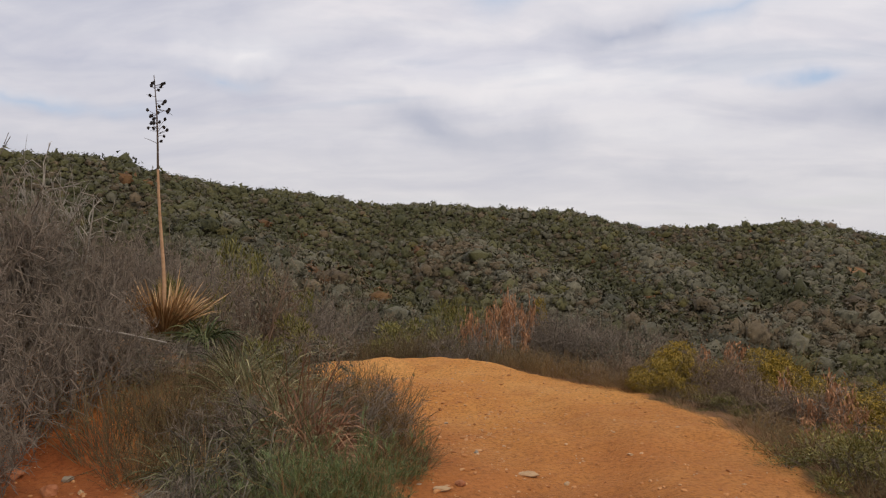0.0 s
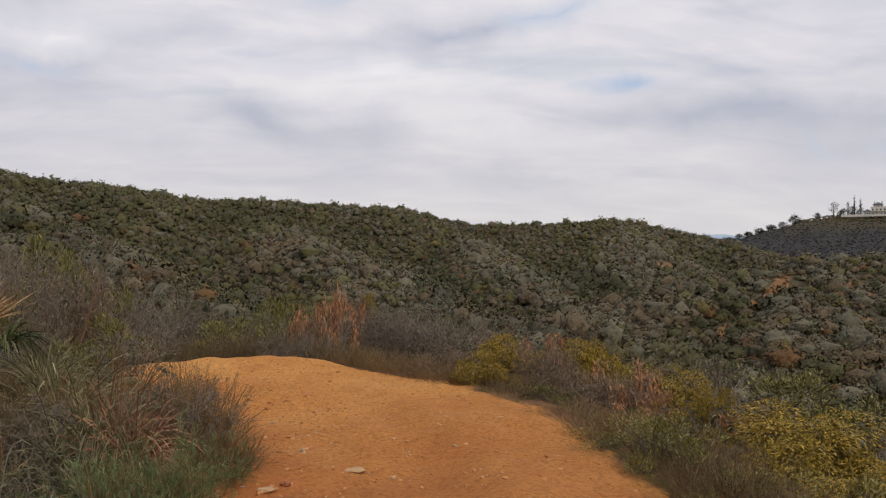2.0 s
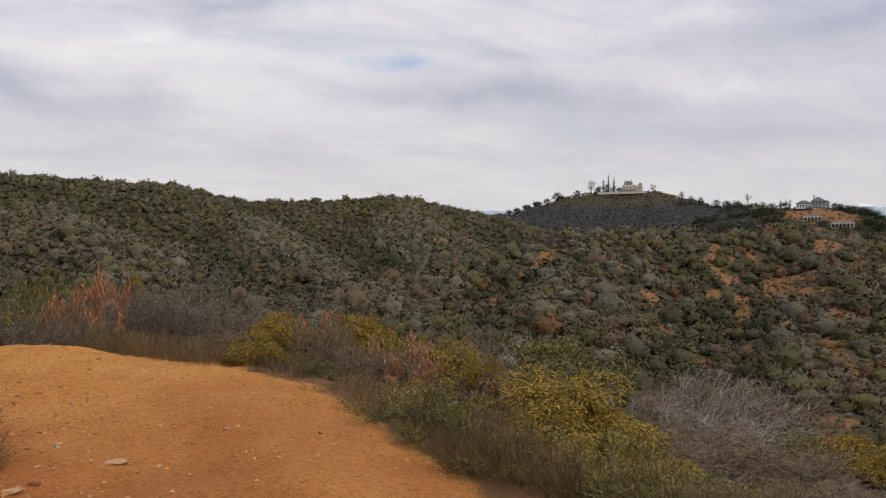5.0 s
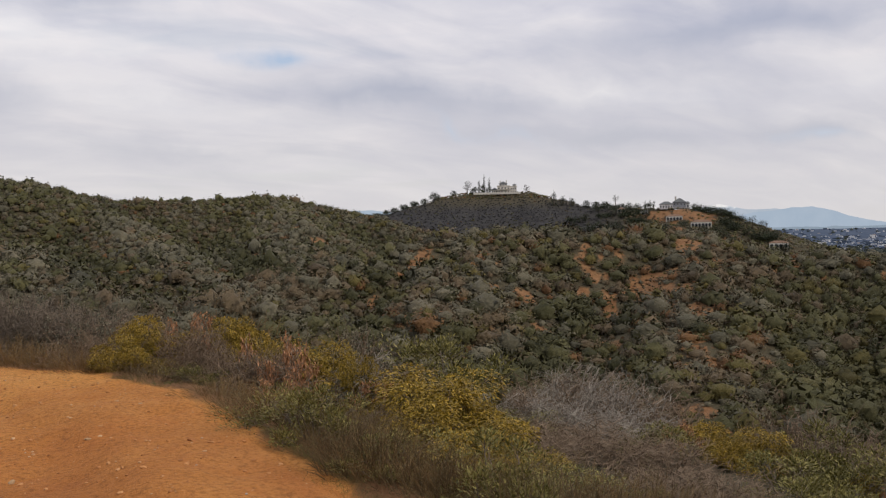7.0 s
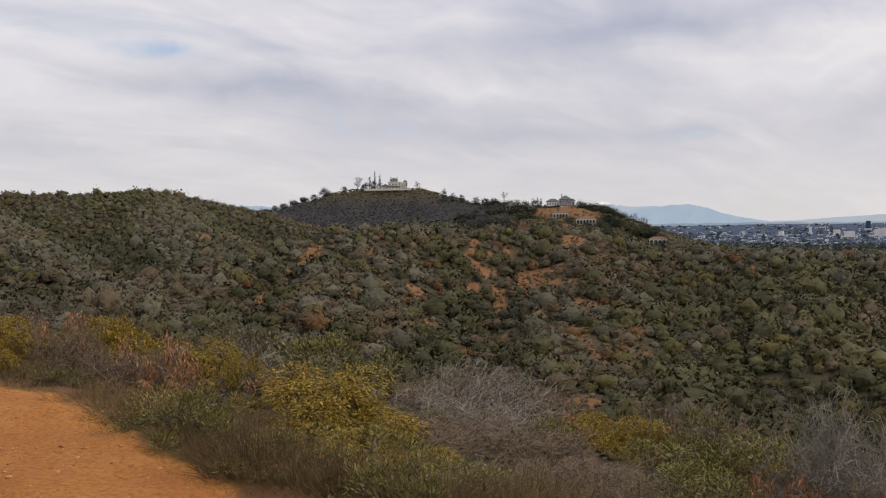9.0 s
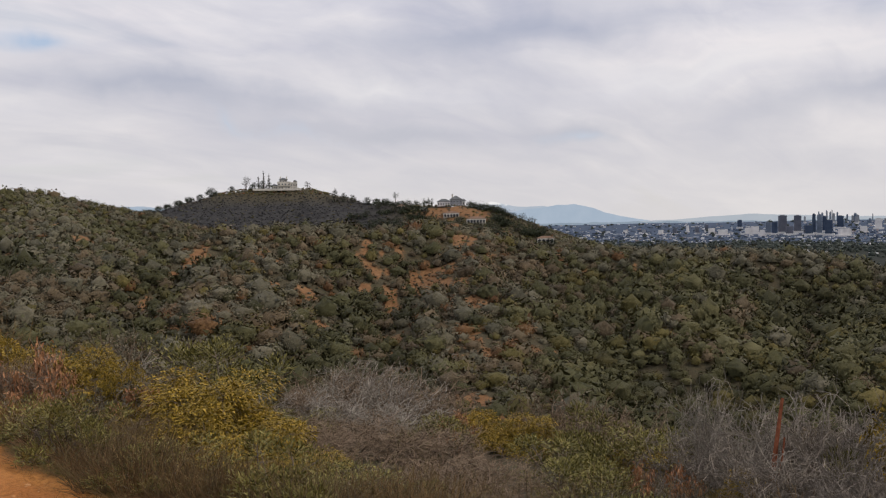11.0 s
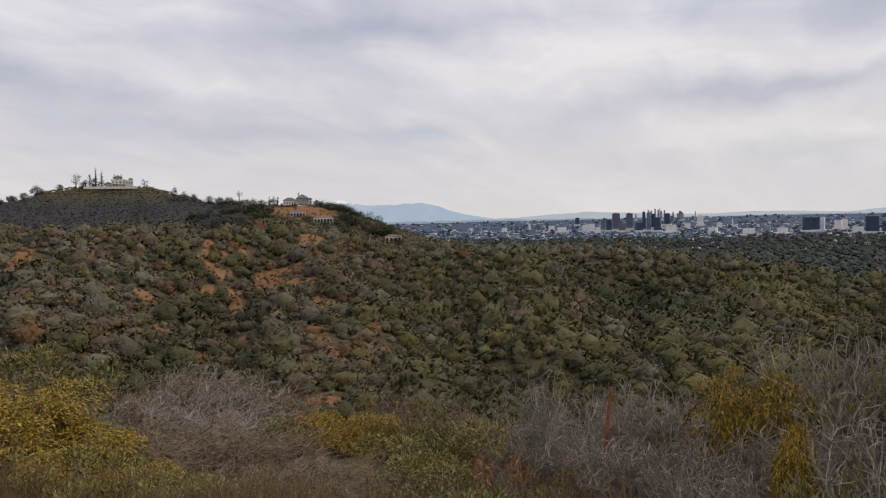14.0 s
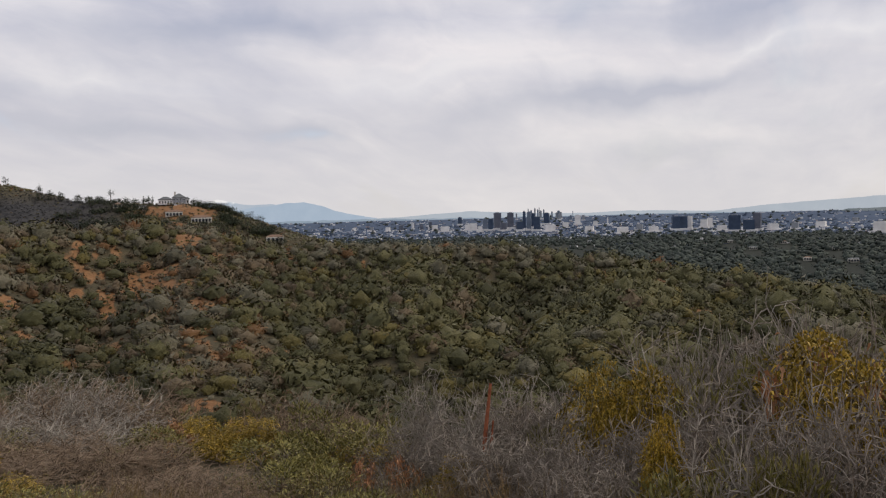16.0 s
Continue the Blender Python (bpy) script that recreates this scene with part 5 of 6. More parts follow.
NEAR_TWIG_SILVER = bark_paint("silver_grey_twigs", (0.119, 0.101, 0.079), (0.333, 0.286, 0.236))
NEAR_BARK = bark_paint("dark_brown_stems", (0.040, 0.030, 0.024), (0.12, 0.095, 0.075))
BROWN_STEM = bark_paint("dry_brown_stems", (0.109, 0.070, 0.031), (0.271, 0.173, 0.078))
DARK_STEM = bark_paint("dark_olive_stems", (0.072, 0.050, 0.026), (0.203, 0.140, 0.073))
SUMAC = leaf_paint("yellow_green_sumac_leaves", (0.158, 0.113, 0.013), (0.315, 0.216, 0.023), (0.462, 0.309, 0.044), tone=False, rough=0.5)
GREEN = leaf_paint("mid_green_leaves", (0.112, 0.105, 0.028), (0.209, 0.189, 0.050), (0.318, 0.279, 0.092), tone=False, rough=0.55)
FEATHER = leaf_paint("blue_green_feathery_leaves", (0.085, 0.120, 0.043), (0.145, 0.192, 0.074), (0.230, 0.278, 0.117), tone=False)
GREYLEAF = leaf_paint("grey_green_small_leaves", (0.106, 0.100, 0.065), (0.188, 0.173, 0.120), (0.288, 0.256, 0.188), tone=False)
OLIVELEAF = leaf_paint("small_olive_leaves", (0.090, 0.080, 0.025), (0.158, 0.138, 0.045), (0.255, 0.217, 0.084), tone=False)
BROWNLEAF = leaf_paint("small_brown_olive_leaves", (0.116, 0.086, 0.031), (0.196, 0.146, 0.055), (0.290, 0.216, 0.091), tone=False)
DEADLEAF = leaf_paint("hanging_orange_dead_leaves", (0.30, 0.130, 0.055), (0.47, 0.230, 0.110), (0.60, 0.34, 0.19), tone=False, rough=0.6)
STRAW = leaf_paint("straw_dead_blades", (0.338, 0.181, 0.072), (0.550, 0.323, 0.144), (0.739, 0.504, 0.269), tone=False, rough=0.6)
RUSTBLADE = leaf_paint("rust_dry_blades", (0.20, 0.085, 0.045), (0.33, 0.165, 0.095), (0.45, 0.27, 0.16), tone=False, rough=0.6)
GREENBLADE = leaf_paint("grey_green_blades", (0.106, 0.115, 0.048), (0.206, 0.206, 0.096), (0.362, 0.331, 0.186), tone=False, rough=0.6)
GREYBLADE = leaf_paint("grey_dead_blades", (0.101, 0.087, 0.067), (0.180, 0.158, 0.122), (0.274, 0.241, 0.186), tone=False, rough=0.7)


def skeleton(stems, spread, second, third, wobble=0.22, lift=0.03, length=1.0, lo=0.3):
    """Stems, side branches and twigs of a bush about 1 high and 1 in radius."""
    a = rng.uniform(0, 2 * np.pi, stems)
    tilt = spread * np.sqrt(rng.uniform(0.02, 1, stems))
    d = np.stack([np.cos(a) * np.sin(tilt), np.sin(a) * np.sin(tilt), np.cos(tilt)], -1)
    base = np.stack([np.cos(a), np.sin(a), np.zeros(stems)], -1) * rng.uniform(0, 0.22, (stems, 1))
    s1 = grow(base, d, length * rng.uniform(0.7, 1.05, stems), 6, wobble * 0.5, lift)
    b2, d2 = along(s1, second, lo)
    s2 = grow(b2, d2 + rng.normal(0, 0.65, b2.shape), length * rng.uniform(0.22, 0.5, len(b2)), 5, wobble, lift)
    b3, d3 = along(s2, third, 0.25)
    s3 = grow(b3, d3 + rng.normal(0, 0.8, b3.shape), length * rng.uniform(0.10, 0.26, len(b3)), 4, wobble * 1.2, lift)
    return s1, s2, s3


def taper(lines, start, end):
    n, k, _ = lines.shape
    return np.linspace(start, end, k)[None] * rng.uniform(0.75, 1.25, (n, 1))


def settle(lines):
    lines[..., 2] = np.maximum(lines[..., 2], -0.05)
    return lines


def add_mesh(parent, name, vf, paint, label=""):
    ob = new(name, mesh_from(name, vf[0], vf[1], paint))
    ob.parent = parent
    return tagged(ob, label, kind="stuff")


def dead_bush(name, label, paint=None, dense=1.0, wobble=0.32):
    """A leafless tangle of grey twigs."""
    o = thing(name, label, "bush", "bushes beside the trail")
    s1, s2, s3 = skeleton(int(26 * dense), 0.78, 7, 5, wobble * 0.75, 0.04)
    b4, d4 = along(s3, 1, 0.1)
    s4 = grow(b4, d4 + rng.normal(0, 0.6, b4.shape), rng.uniform(0.06, 0.17, len(b4)), 3, 0.25, 0.05)
    for s in (s1, s2, s3, s4):
        settle(s)
    paint = paint or NEAR_TWIG
    add_mesh(o, "branchwork", joined([tubes(s1[:, ::1], taper(s1, 0.010, 0.0045)), tubes(s2[:, ::2], taper(s2[:, ::2], 0.0055, 0.003))]), paint)
    add_mesh(o, "twig_tangle", joined([tubes(s3[:, [0, 1, 3]], taper(s3[:, :3], 0.0048, 0.0026)), tubes(s4[:, [0, 2]], taper(s4[:, :2], 0.0036, 0.0022))]), paint)
    return o


def leafy_bush(name, label, leaf_mat, count=2600, size=0.085, width=0.36, droop=0.5, stems=16, spread=0.9, twig_mat=None, bunch=6, bare_twigs=0.3):
    """Stems with bunches of leaves on the outer twigs."""
    o = thing(name, label, "bush", "bushes beside the trail")
    s1, s2, s3 = skeleton(stems, spread, 5, 4, 0.2)
    for s in (s1, s2, s3):
        settle(s)
    keep = rng.random(len(s3)) < bare_twigs
    add_mesh(o, "branchwork", joined([tubes(s1[:, ::1], taper(s1, 0.013, 0.005)), tubes(s2[:, ::2], taper(s2[:, ::2], 0.006, 0.003)), tubes(s3[keep][:, [0, 3]], taper(s3[keep][:, :2], 0.004, 0.002))]), twig_mat or NEAR_TWIG)
    i = rng.integers(0, len(s3), count // bunch)
    t = rng.uniform(0.35, 1.0, len(i)) * 3
    j = np.clip(t.astype(int), 0, 2)
    at = s3[i, j] + (s3[i, j + 1] - s3[i, j]) * (t - j)[:, None]
    at = np.repeat(at, bunch, 0) + rng.normal(0, size * 0.25, (len(i) * bunch, 3))
    d = unit(rng.normal(0, 1, at.shape) + np.array([0, 0, 0.35]) + 0.5 * unit(at - np.array([0, 0, 0.4])))
    n = len(at)
    add_mesh(o, "foliage", leaf_quads(at, d, size * rng.uniform(0.7, 1.4, n), size * width * rng.uniform(0.8, 1.4, n), droop * rng.uniform(0.3, 1.6, n)), leaf_mat)
    return o


def lobed_bush(name, label, leaf_mat, lobe_count=18, per_lobe=620, size=0.062, width=0.32, droop=0.6, fill=0.6, rise=0.15):
    """A dense rounded bush: leafy heads on branching stems, leaves drooping over each head."""
    o = thing(name, label, "bush", "bushes beside the trail")
    d = unit(rng.normal(0, 1, (lobe_count, 3)))
    d[:, 2] = np.abs(d[:, 2])
    c = d * rng.uniform(0.35, 0.90, (lobe_count, 1)) * np.array([1, 1, 1.45]) + np.array([0, 0, 0.2])
    big = rng.uniform(0.17, 0.34, lobe_count)
    t = np.linspace(0, 1, 6)[None, :, None]
    bow = np.sin(np.pi * t) * rng.normal(0, 0.07, (lobe_count, 1, 3))
    stems = c[:, None] * t * np.array([1, 1, 1.0]) + bow
    b2, d2 = along(stems, 7, 0.55)
    s2 = grow(b2, d2 + rng.normal(0, 0.7, b2.shape), rng.uniform(0.14, 0.34, len(b2)), 4, 0.2, 0.04)
    add_mesh(o, "branchwork", joined([tubes(stems, taper(stems, 0.014, 0.006)), tubes(s2[:, [0, 1, 3]], taper(s2[:, :3], 0.006, 0.002))]), NEAR_TWIG_BROWN)
    i = np.repeat(np.arange(lobe_count), per_lobe)
    q = unit(rng.normal(0, 1, (len(i), 3)) + np.array([0, 0, 0.35]))
    bumpy = 1 + 0.16 * np.sin(5 * q[:, :1] + i[:, None]) * np.sin(5 * q[:, 1:2] + 2 * i[:, None]) + 0.12 * np.sin(9 * q[:, 2:3] + i[:, None])
    at = c[i] + q * bumpy * (big[i] * (fill + (1.06 - fill) * rng.random(len(i)) ** 0.6))[:, None]
    keep = at[:, 2] > 0.02
    at, q = at[keep], q[keep]
    n = len(at)
    lean = unit(q + rng.normal(0, 0.55, (n, 3)) + np.array([0, 0, rise]))
    add_mesh(o, "foliage", leaf_quads(at, lean, size * rng.uniform(0.7, 1.4, n), size * width * rng.uniform(0.8, 1.4, n), droop * rng.uniform(0.3, 1.6, n)), leaf_mat)
    return o


def dead_leaf_bush():
    """Bare branches hung with clusters of drooping dead orange leaves."""
    o = thing("dead_leaf_bush", "grey branches hung with drooping orange dead leaves", "bush", "bushes beside the trail")
    s1, s2, s3 = skeleton(11, 1.0, 5, 3, 0.2)
    add_mesh(o, "branchwork", joined([tubes(s1, taper(s1, 0.012, 0.005), 4), tubes(s2, taper(s2, 0.006, 0.003)), tubes(s3, taper(s3, 0.0038, 0.002))]), NEAR_TWIG_PALE)
    tips = s2[:, -1]
    tips = tips[np.argsort(-tips[:, 2] + rng.normal(0, 0.25, len(tips)))[:15]]
    at = np.repeat(tips, 62, 0) + rng.normal(0, 1, (len(tips) * 62, 3)) * np.array([0.062, 0.062, 0.075]) - np.array([0, 0, 0.04])
    d = unit(rng.normal(0, 0.5, at.shape) + np.array([0, 0, -0.8]))
    n = len(at)
    add_mesh(o, "foliage", leaf_quads(at, d, rng.uniform(0.06, 0.11, n), rng.uniform(0.022, 0.040, n), rng.uniform(0.0, 0.4, n)), DEADLEAF, "drooping orange dead leaves")
    return o


def broom_bush(name, label, stem_mat, leaf_mat, count=200, leaves=1300):
    """A low mass of thin upright stems with tiny leaves."""
    o = thing(name, label, "bush", "bushes beside the trail")
    a = rng.uniform(0, 2 * np.pi, count)
    r0 = np.sqrt(rng.random(count)) * 0.55
    base = np.stack([np.cos(a) * r0, np.sin(a) * r0, np.full(count, -0.02)], -1)
    d = np.stack([np.cos(a) * r0 * 1.3, np.sin(a) * r0 * 1.3, np.full(count, 1.0)], -1) + rng.normal(0, 0.22, (count, 3))
    s = grow(base, d, rng.uniform(0.55, 1.05, count) * (1.05 - 0.35 * r0), 4, 0.12, 0.02)
    b, bd = along(s, 1, 0.35)
    s2 = grow(b, bd + rng.normal(0, 0.4, b.shape), rng.uniform(0.12, 0.32, len(b)), 3, 0.15, 0.06)
    add_mesh(o, "stem_mass", joined([tubes(s[:, [0, 2, 3]], taper(s[:, :3], 0.005, 0.0022)), tubes(s2[:, [0, 2]], taper(s2[:, :2], 0.003, 0.0016))]), stem_mat)
    i = rng.integers(0, len(s2), leaves)
    at = s2[i, rng.integers(1, 3, leaves)] + rng.normal(0, 0.02, (leaves, 3))
    add_mesh(o, "foliage", blades(at, rng.normal(0, 1, at.shape) + np.array([0, 0, 0.9]), rng.uniform(0.03, 0.075, leaves), rng.uniform(0.010, 0.022, leaves), rng.uniform(0, 0.4, leaves), 1), leaf_mat)
    return o


def feather_bush():
    """Soft blue-green sagebrush of upright feathery shoots."""
    o = thing("sagebrush", "soft blue-green feathery sagebrush at the trail's edge", "bush", "bushes beside the trail")
    s1, s2, s3 = skeleton(30, 0.85, 5, 3, 0.12, 0.10)
    add_mesh(o, "branchwork", joined([tubes(s1[:, ::2], taper(s1[:, ::2], 0.008, 0.003)), tubes(s2[:, ::2], taper(s2[:, ::2], 0.004, 0.002))]), BROWN_STEM)
    at, d = along(s3, 15, 0.0)
    n = len(at)
    add_mesh(o, "foliage", blades(at, d * 0.8 + rng.normal(0, 0.45, (n, 3)) + np.array([0, 0, 0.55]), rng.uniform(0.05, 0.11, n), rng.uniform(0.011, 0.021, n), rng.uniform(-0.2, 0.2, n), 1), FEATHER)
    return o


def blade_clump(name, label, paint, count=260, length=1.0, width=0.010, droop=0.85, spread=1.05, category="grass clump"):
    """A rosette of long arching blades."""
    o = thing(name, label, category, "blade clumps on the bank")
    a = rng.uniform(0, 2 * np.pi, count)
    tilt = spread * np.sqrt(rng.random(count))
    d = np.stack([np.cos(a) * np.sin(tilt), np.sin(a) * np.sin(tilt), np.cos(tilt)], -1)
    base = np.stack([np.cos(a), np.sin(a), np.zeros(count)], -1) * rng.uniform(0.01, 0.09, (count, 1))
    add_mesh(o, "blade_mass", blades(base, d, length * rng.uniform(0.55, 1.1, count), width * rng.uniform(0.7, 1.2, count), droop * rng.uniform(0.4, 1.4, count), 6), paint)
    return o


KINDS = {
    "dead": [dead_bush("dead_bush", "leafless grey bush of tangled dry twigs") for _ in range(3)],
    "dark": [dead_bush("brown_dead_bush", "leafless brown-grey bush of tangled dry twigs", NEAR_TWIG_BROWN) for _ in range(2)],
    "pale": [dead_bush("bleached_bush", "bleached bare branches of a dead bush", NEAR_TWIG_PALE, 0.8, 0.36) for _ in range(2)],
    "silver": [dead_bush("silver_dead_bush", "leafless silver-grey bush of tangled dry twigs", NEAR_TWIG_SILVER, 1.1) for _ in range(2)],
    "sumac": [lobed_bush("laurel_sumac", "yellow-green laurel sumac with drooping leaves", SUMAC) for _ in range(3)],
    "green": [lobed_bush("green_bush", "dull green leafy bush with thin stems", GREEN, 20, 190, 0.085, 0.20, 0.0, 0.2, 1.1) for _ in range(2)],
    "grey": [leafy_bush("grey_bush", "grey-green small-leaved bush with dry twigs", GREYLEAF, 2300, 0.05, 0.42, 0.1, 20, bare_twigs=0.9) for _ in range(2)],
    "orange": [dead_leaf_bush() for _ in range(2)],
    "brown": [broom_bush("buckwheat_bush", "low dry brown bush of thin upright stems", BROWN_STEM, BROWNLEAF) for _ in range(2)],
    "olive": [broom_bush("deerweed_bush", "wispy olive-brown bush of thin upright stems", DARK_STEM, OLIVELEAF, 230, 1400) for _ in range(2)],
    "sage": [feather_bush()],
    "straw": [blade_clump("straw_clump", "dry straw-coloured blade clump on the bank", STRAW, 300)],
    "blade": [blade_clump("green_blade_clump", "arching grey-green blades on the bank", GREENBLADE, 420)],
    "rustblade": [blade_clump("rust_blade_clump", "rust-coloured dry blades on the bank", RUSTBLADE, 300)],
    "greyblade": [blade_clump("dead_blade_clump", "grey dead drooping blades on the bank", GREYBLADE, 300, droop=1.3, spread=1.2)],
}
USED = set()


def natural_size(ob):
    """Radius and height of a template's own outline."""
    v = np.concatenate([np.array([q.co[:] for q in c.data.vertices]) for c in ob.children])
    return float(np.percentile(np.hypot(v[:, 0], v[:, 1]), 96)), float(np.percentile(v[:, 2], 99))


SIZES = {ob.name: natural_size(ob) for obs in KINDS.values() for ob in obs}


def plant(kind, az, el_top, dist, width, sink=0.05, turn=None, squeeze=1.0, low=0.25):
    """One bush: az and el_top in degrees from the first eye, dist and width in metres."""
    if kind == "dead" and az > 65:
        kind = "silver"
    if kind == "brown" and az > 12:
        dist += 0.08
    x, y = polar(az, dist)
    for _ in range(5):
        # outer bushes keep clear of the trail's edge
        if 12 < az < 45 and side_of(np.array([x]), np.array([y]), OUTER)[0] < 0.42 * max(width, 0.8):
            dist += 0.08
            x, y = polar(az, dist)
    z = ground_at(x, y) - sink
    h = max(low, EYE + dist * math.tan(radians(el_top)) - z)
    ob = KINDS[kind][int(rng.integers(len(KINDS[kind])))]
    r0, h0 = SIZES[ob.name]
    wide = max(width, {"pale": 0.8, "sumac": 0.55, "orange": 0.75}.get(kind, 0.9) * h) / 2 / r0
    m = Matrix.LocRotScale((x, y, z), Euler((0, 0, rng.uniform(0, 6.28) if turn is None else turn)), (wide, wide * squeeze, h / h0))
    if ob.name in USED:
        return copy_thing(ob, m @ Matrix.Diagonal((*(1 / k for k in ob.scale), 1)))
    USED.add(ob.name)
    ob.matrix_basis = m
    return ob


# the bank on the inside of the bend
for row in [("dark", -28, 4.3, 8.0, 1.5), ("dark", -24.6, 3.3, 7.9, 1.3), ("dark", -22.0, 1.9, 8.4, 1.0), ("dark", -30.6, 4.5, 7.6, 1.5), ("pale", -26.6, 5.2, 8.5, 1.2), ("dark", -27.2, -1.0, 6.9, 1.3), ("dark", -23.4, -1.4, 7.2, 1.0),
            ("dark", -29.6, -3.0, 6.4, 1.2), ("dark", -21.3, -3.2, 7.7, 0.8), ("dark", -28.6, -7.5, 5.9, 0.8), ("dark", -19.2, 0.8, 10.8, 1.5), ("dark", -16.2, 0.2, 10.6, 1.3), ("dark", -21.6, 1.5, 10.6, 1.3), ("grey", -13.6, 0.2, 11.5, 1.6),
            ("dark", -11.6, -0.8, 12.0, 1.4), ("green", -17.0, -1.3, 9.9, 0.5), ("olive", -21, -7.2, 6.6, 1.2), ("olive", -18.2, -6.8, 6.9, 1.2), ("olive", -19.5, -10.2, 6.0, 0.9), ("olive", -16.5, -7.5, 6.5, 1.0)]:
    plant(*row)
for row in [("brown", -13.8, -7.6, 6.7, 1.0), ("olive", -15.0, -6.0, 7.5, 1.0), ("blade", -12.6, -6.4, 7.0, 1.5), ("blade", -10.6, -8.2, 6.3, 1.3), ("rustblade", -9.4, -7.4, 6.2, 1.2), ("blade", -13.8, -5.4, 8.0, 1.3), ("blade", -17.2, -11.4, 5.7, 0.9),
            ("blade", -12.2, -9.6, 6.0, 1.1), ("rustblade", -8.4, -8.8, 6.0, 1.1), ("dark", -18.6, -5.6, 8.0, 0.9), ("olive", -17.4, -6.2, 7.4, 1.0), ("greyblade", -15.2, -11.0, 5.8, 1.3), ("greyblade", -12.3, -12.2, 5.5, 1.2), ("blade", -11.0, -11.4, 5.6, 1.0),
            ("greyblade", -16.5, -13.0, 5.4, 1.0), ("rustblade", -10.4, -6.8, 6.8, 1.1), ("brown", -11.6, -6.6, 7.2, 1.0), ("dark", -14.6, -8.6, 6.2, 0.9), ("brown", -6.5, -7.6, 6.7, 1.2), ("brown", -4.6, -8.4, 6.7, 1.0)]:
    plant(*row)
for row in [("olive", -5.6, -7.3, 7.3, 1.2), ("brown", -3.3, -10.6, 6.4, 0.8), ("olive", -2.6, -11.5, 6.3, 0.7), ("brown", -7.6, -7.0, 7.4, 1.2), ("dark", -6.0, -8.2, 6.6, 1.0), ("straw", -15.9, -11.6, 5.75, 0.5), ("sage", -7.6, -11.2, 4.7, 0.95), ("sage", -6.0, -12.6, 4.85, 0.7),
            ("sage", -9.3, -13.2, 5.05, 0.6), ("sage", -13.8, -14.0, 5.3, 0.5), ("sage", -2.9, -13.2, 6.0, 0.5), ("dark", -17, -14.0, 5.3, 0.9), ("greyblade", -10.5, -14.0, 5.3, 0.8), ("grey", -21.0, -5.6, 7.6, 0.9), ("dark", -19.4, -6.4, 7.5, 0.8),
            ("grey", -14.2, -3.4, 9.6, 0.8), ("grey", -9.5, -5.0, 8.6, 1.2), ("green", -11.0, -4.0, 9.4, 1.2), ("brown", -6.0, -6.3, 8.8, 1.0)]:
    plant(*row)

# the rise beyond the bend
for row in [("green", -14.0, 1.0, 21, 2.6), ("grey", -16.8, 1.4, 20, 2.4), ("green", -11.0, -0.3, 20, 2.4), ("grey", -8.6, -1.6, 19, 2.4), ("dark", -7.0, -2.6, 17, 2.2), ("grey", -5.2, -3.0, 17, 2.0), ("green", -12.6, -1.4, 16.5, 2.0),
            ("dark", -9.6, -2.9, 15.5, 2.0), ("grey", -15.6, -0.6, 16.5, 2.0), ("dark", -17.8, 0.8, 16, 2.4), ("dark", -13.8, -2.4, 14.6, 1.6), ("dark", -11.6, -3.6, 14.0, 1.4), ("dark", -7.8, -4.6, 14.2, 1.4), ("olive", -3.6, -4.8, 14.2, 1.8),
            ("olive", -1.8, -4.4, 14.4, 1.6), ("green", -2.6, -4.4, 15.2, 1.8), ("green", 0.2, -2.9, 16.2, 1.5), ("grey", -0.6, -3.9, 15.6, 1.5), ("dark", 1.0, -5.2, 14.0, 1.4), ("orange", 3.0, -3.2, 15.0, 0.7), ("orange", 4.6, -2.9, 14.8, 1.0),
            ("orange", 5.1, -2.4, 15.8, 0.8)]:
    plant(*row)
for row in [("olive", 3.3, -5.4, 13.8, 1.3), ("grey", 2.4, -3.7, 16.6, 1.5), ("dark", 6.8, -3.5, 15.4, 1.7), ("dark", 8.4, -3.9, 15.0, 1.7), ("dark", 10.4, -4.2, 14.6, 1.7), ("grey", 7.4, -3.2, 17.0, 1.8), ("grey", 9.8, -3.7, 17.0, 1.8),
            ("olive", 4.9, -5.8, 12.9, 1.1), ("brown", 6.6, -6.0, 12.5, 1.2), ("brown", 8.6, -6.3, 12.0, 1.3), ("brown", 5.4, -5.8, 13.4, 1.2), ("grey", 11.6, -4.6, 14.8, 1.6), ("sumac", 6.5, -2.9, 17.5, 1.0), ("grey", 12.2, -5.2, 13.2, 1.4),
            ("dark", 13.0, -5.0, 13.8, 1.6), ("olive", -6.0, -5.0, 14.2, 1.4), ("brown", 10.2, -6.7, 11.5, 1.0), ("dark", -10.2, -4.6, 13.6, 1.2), ("dark", -19.5, 1.0, 14, 2.0), ("grey", 14.6, -5.0, 16, 1.6), ("grey", 12.5, -4.3, 18, 1.8)]:
    plant(*row)

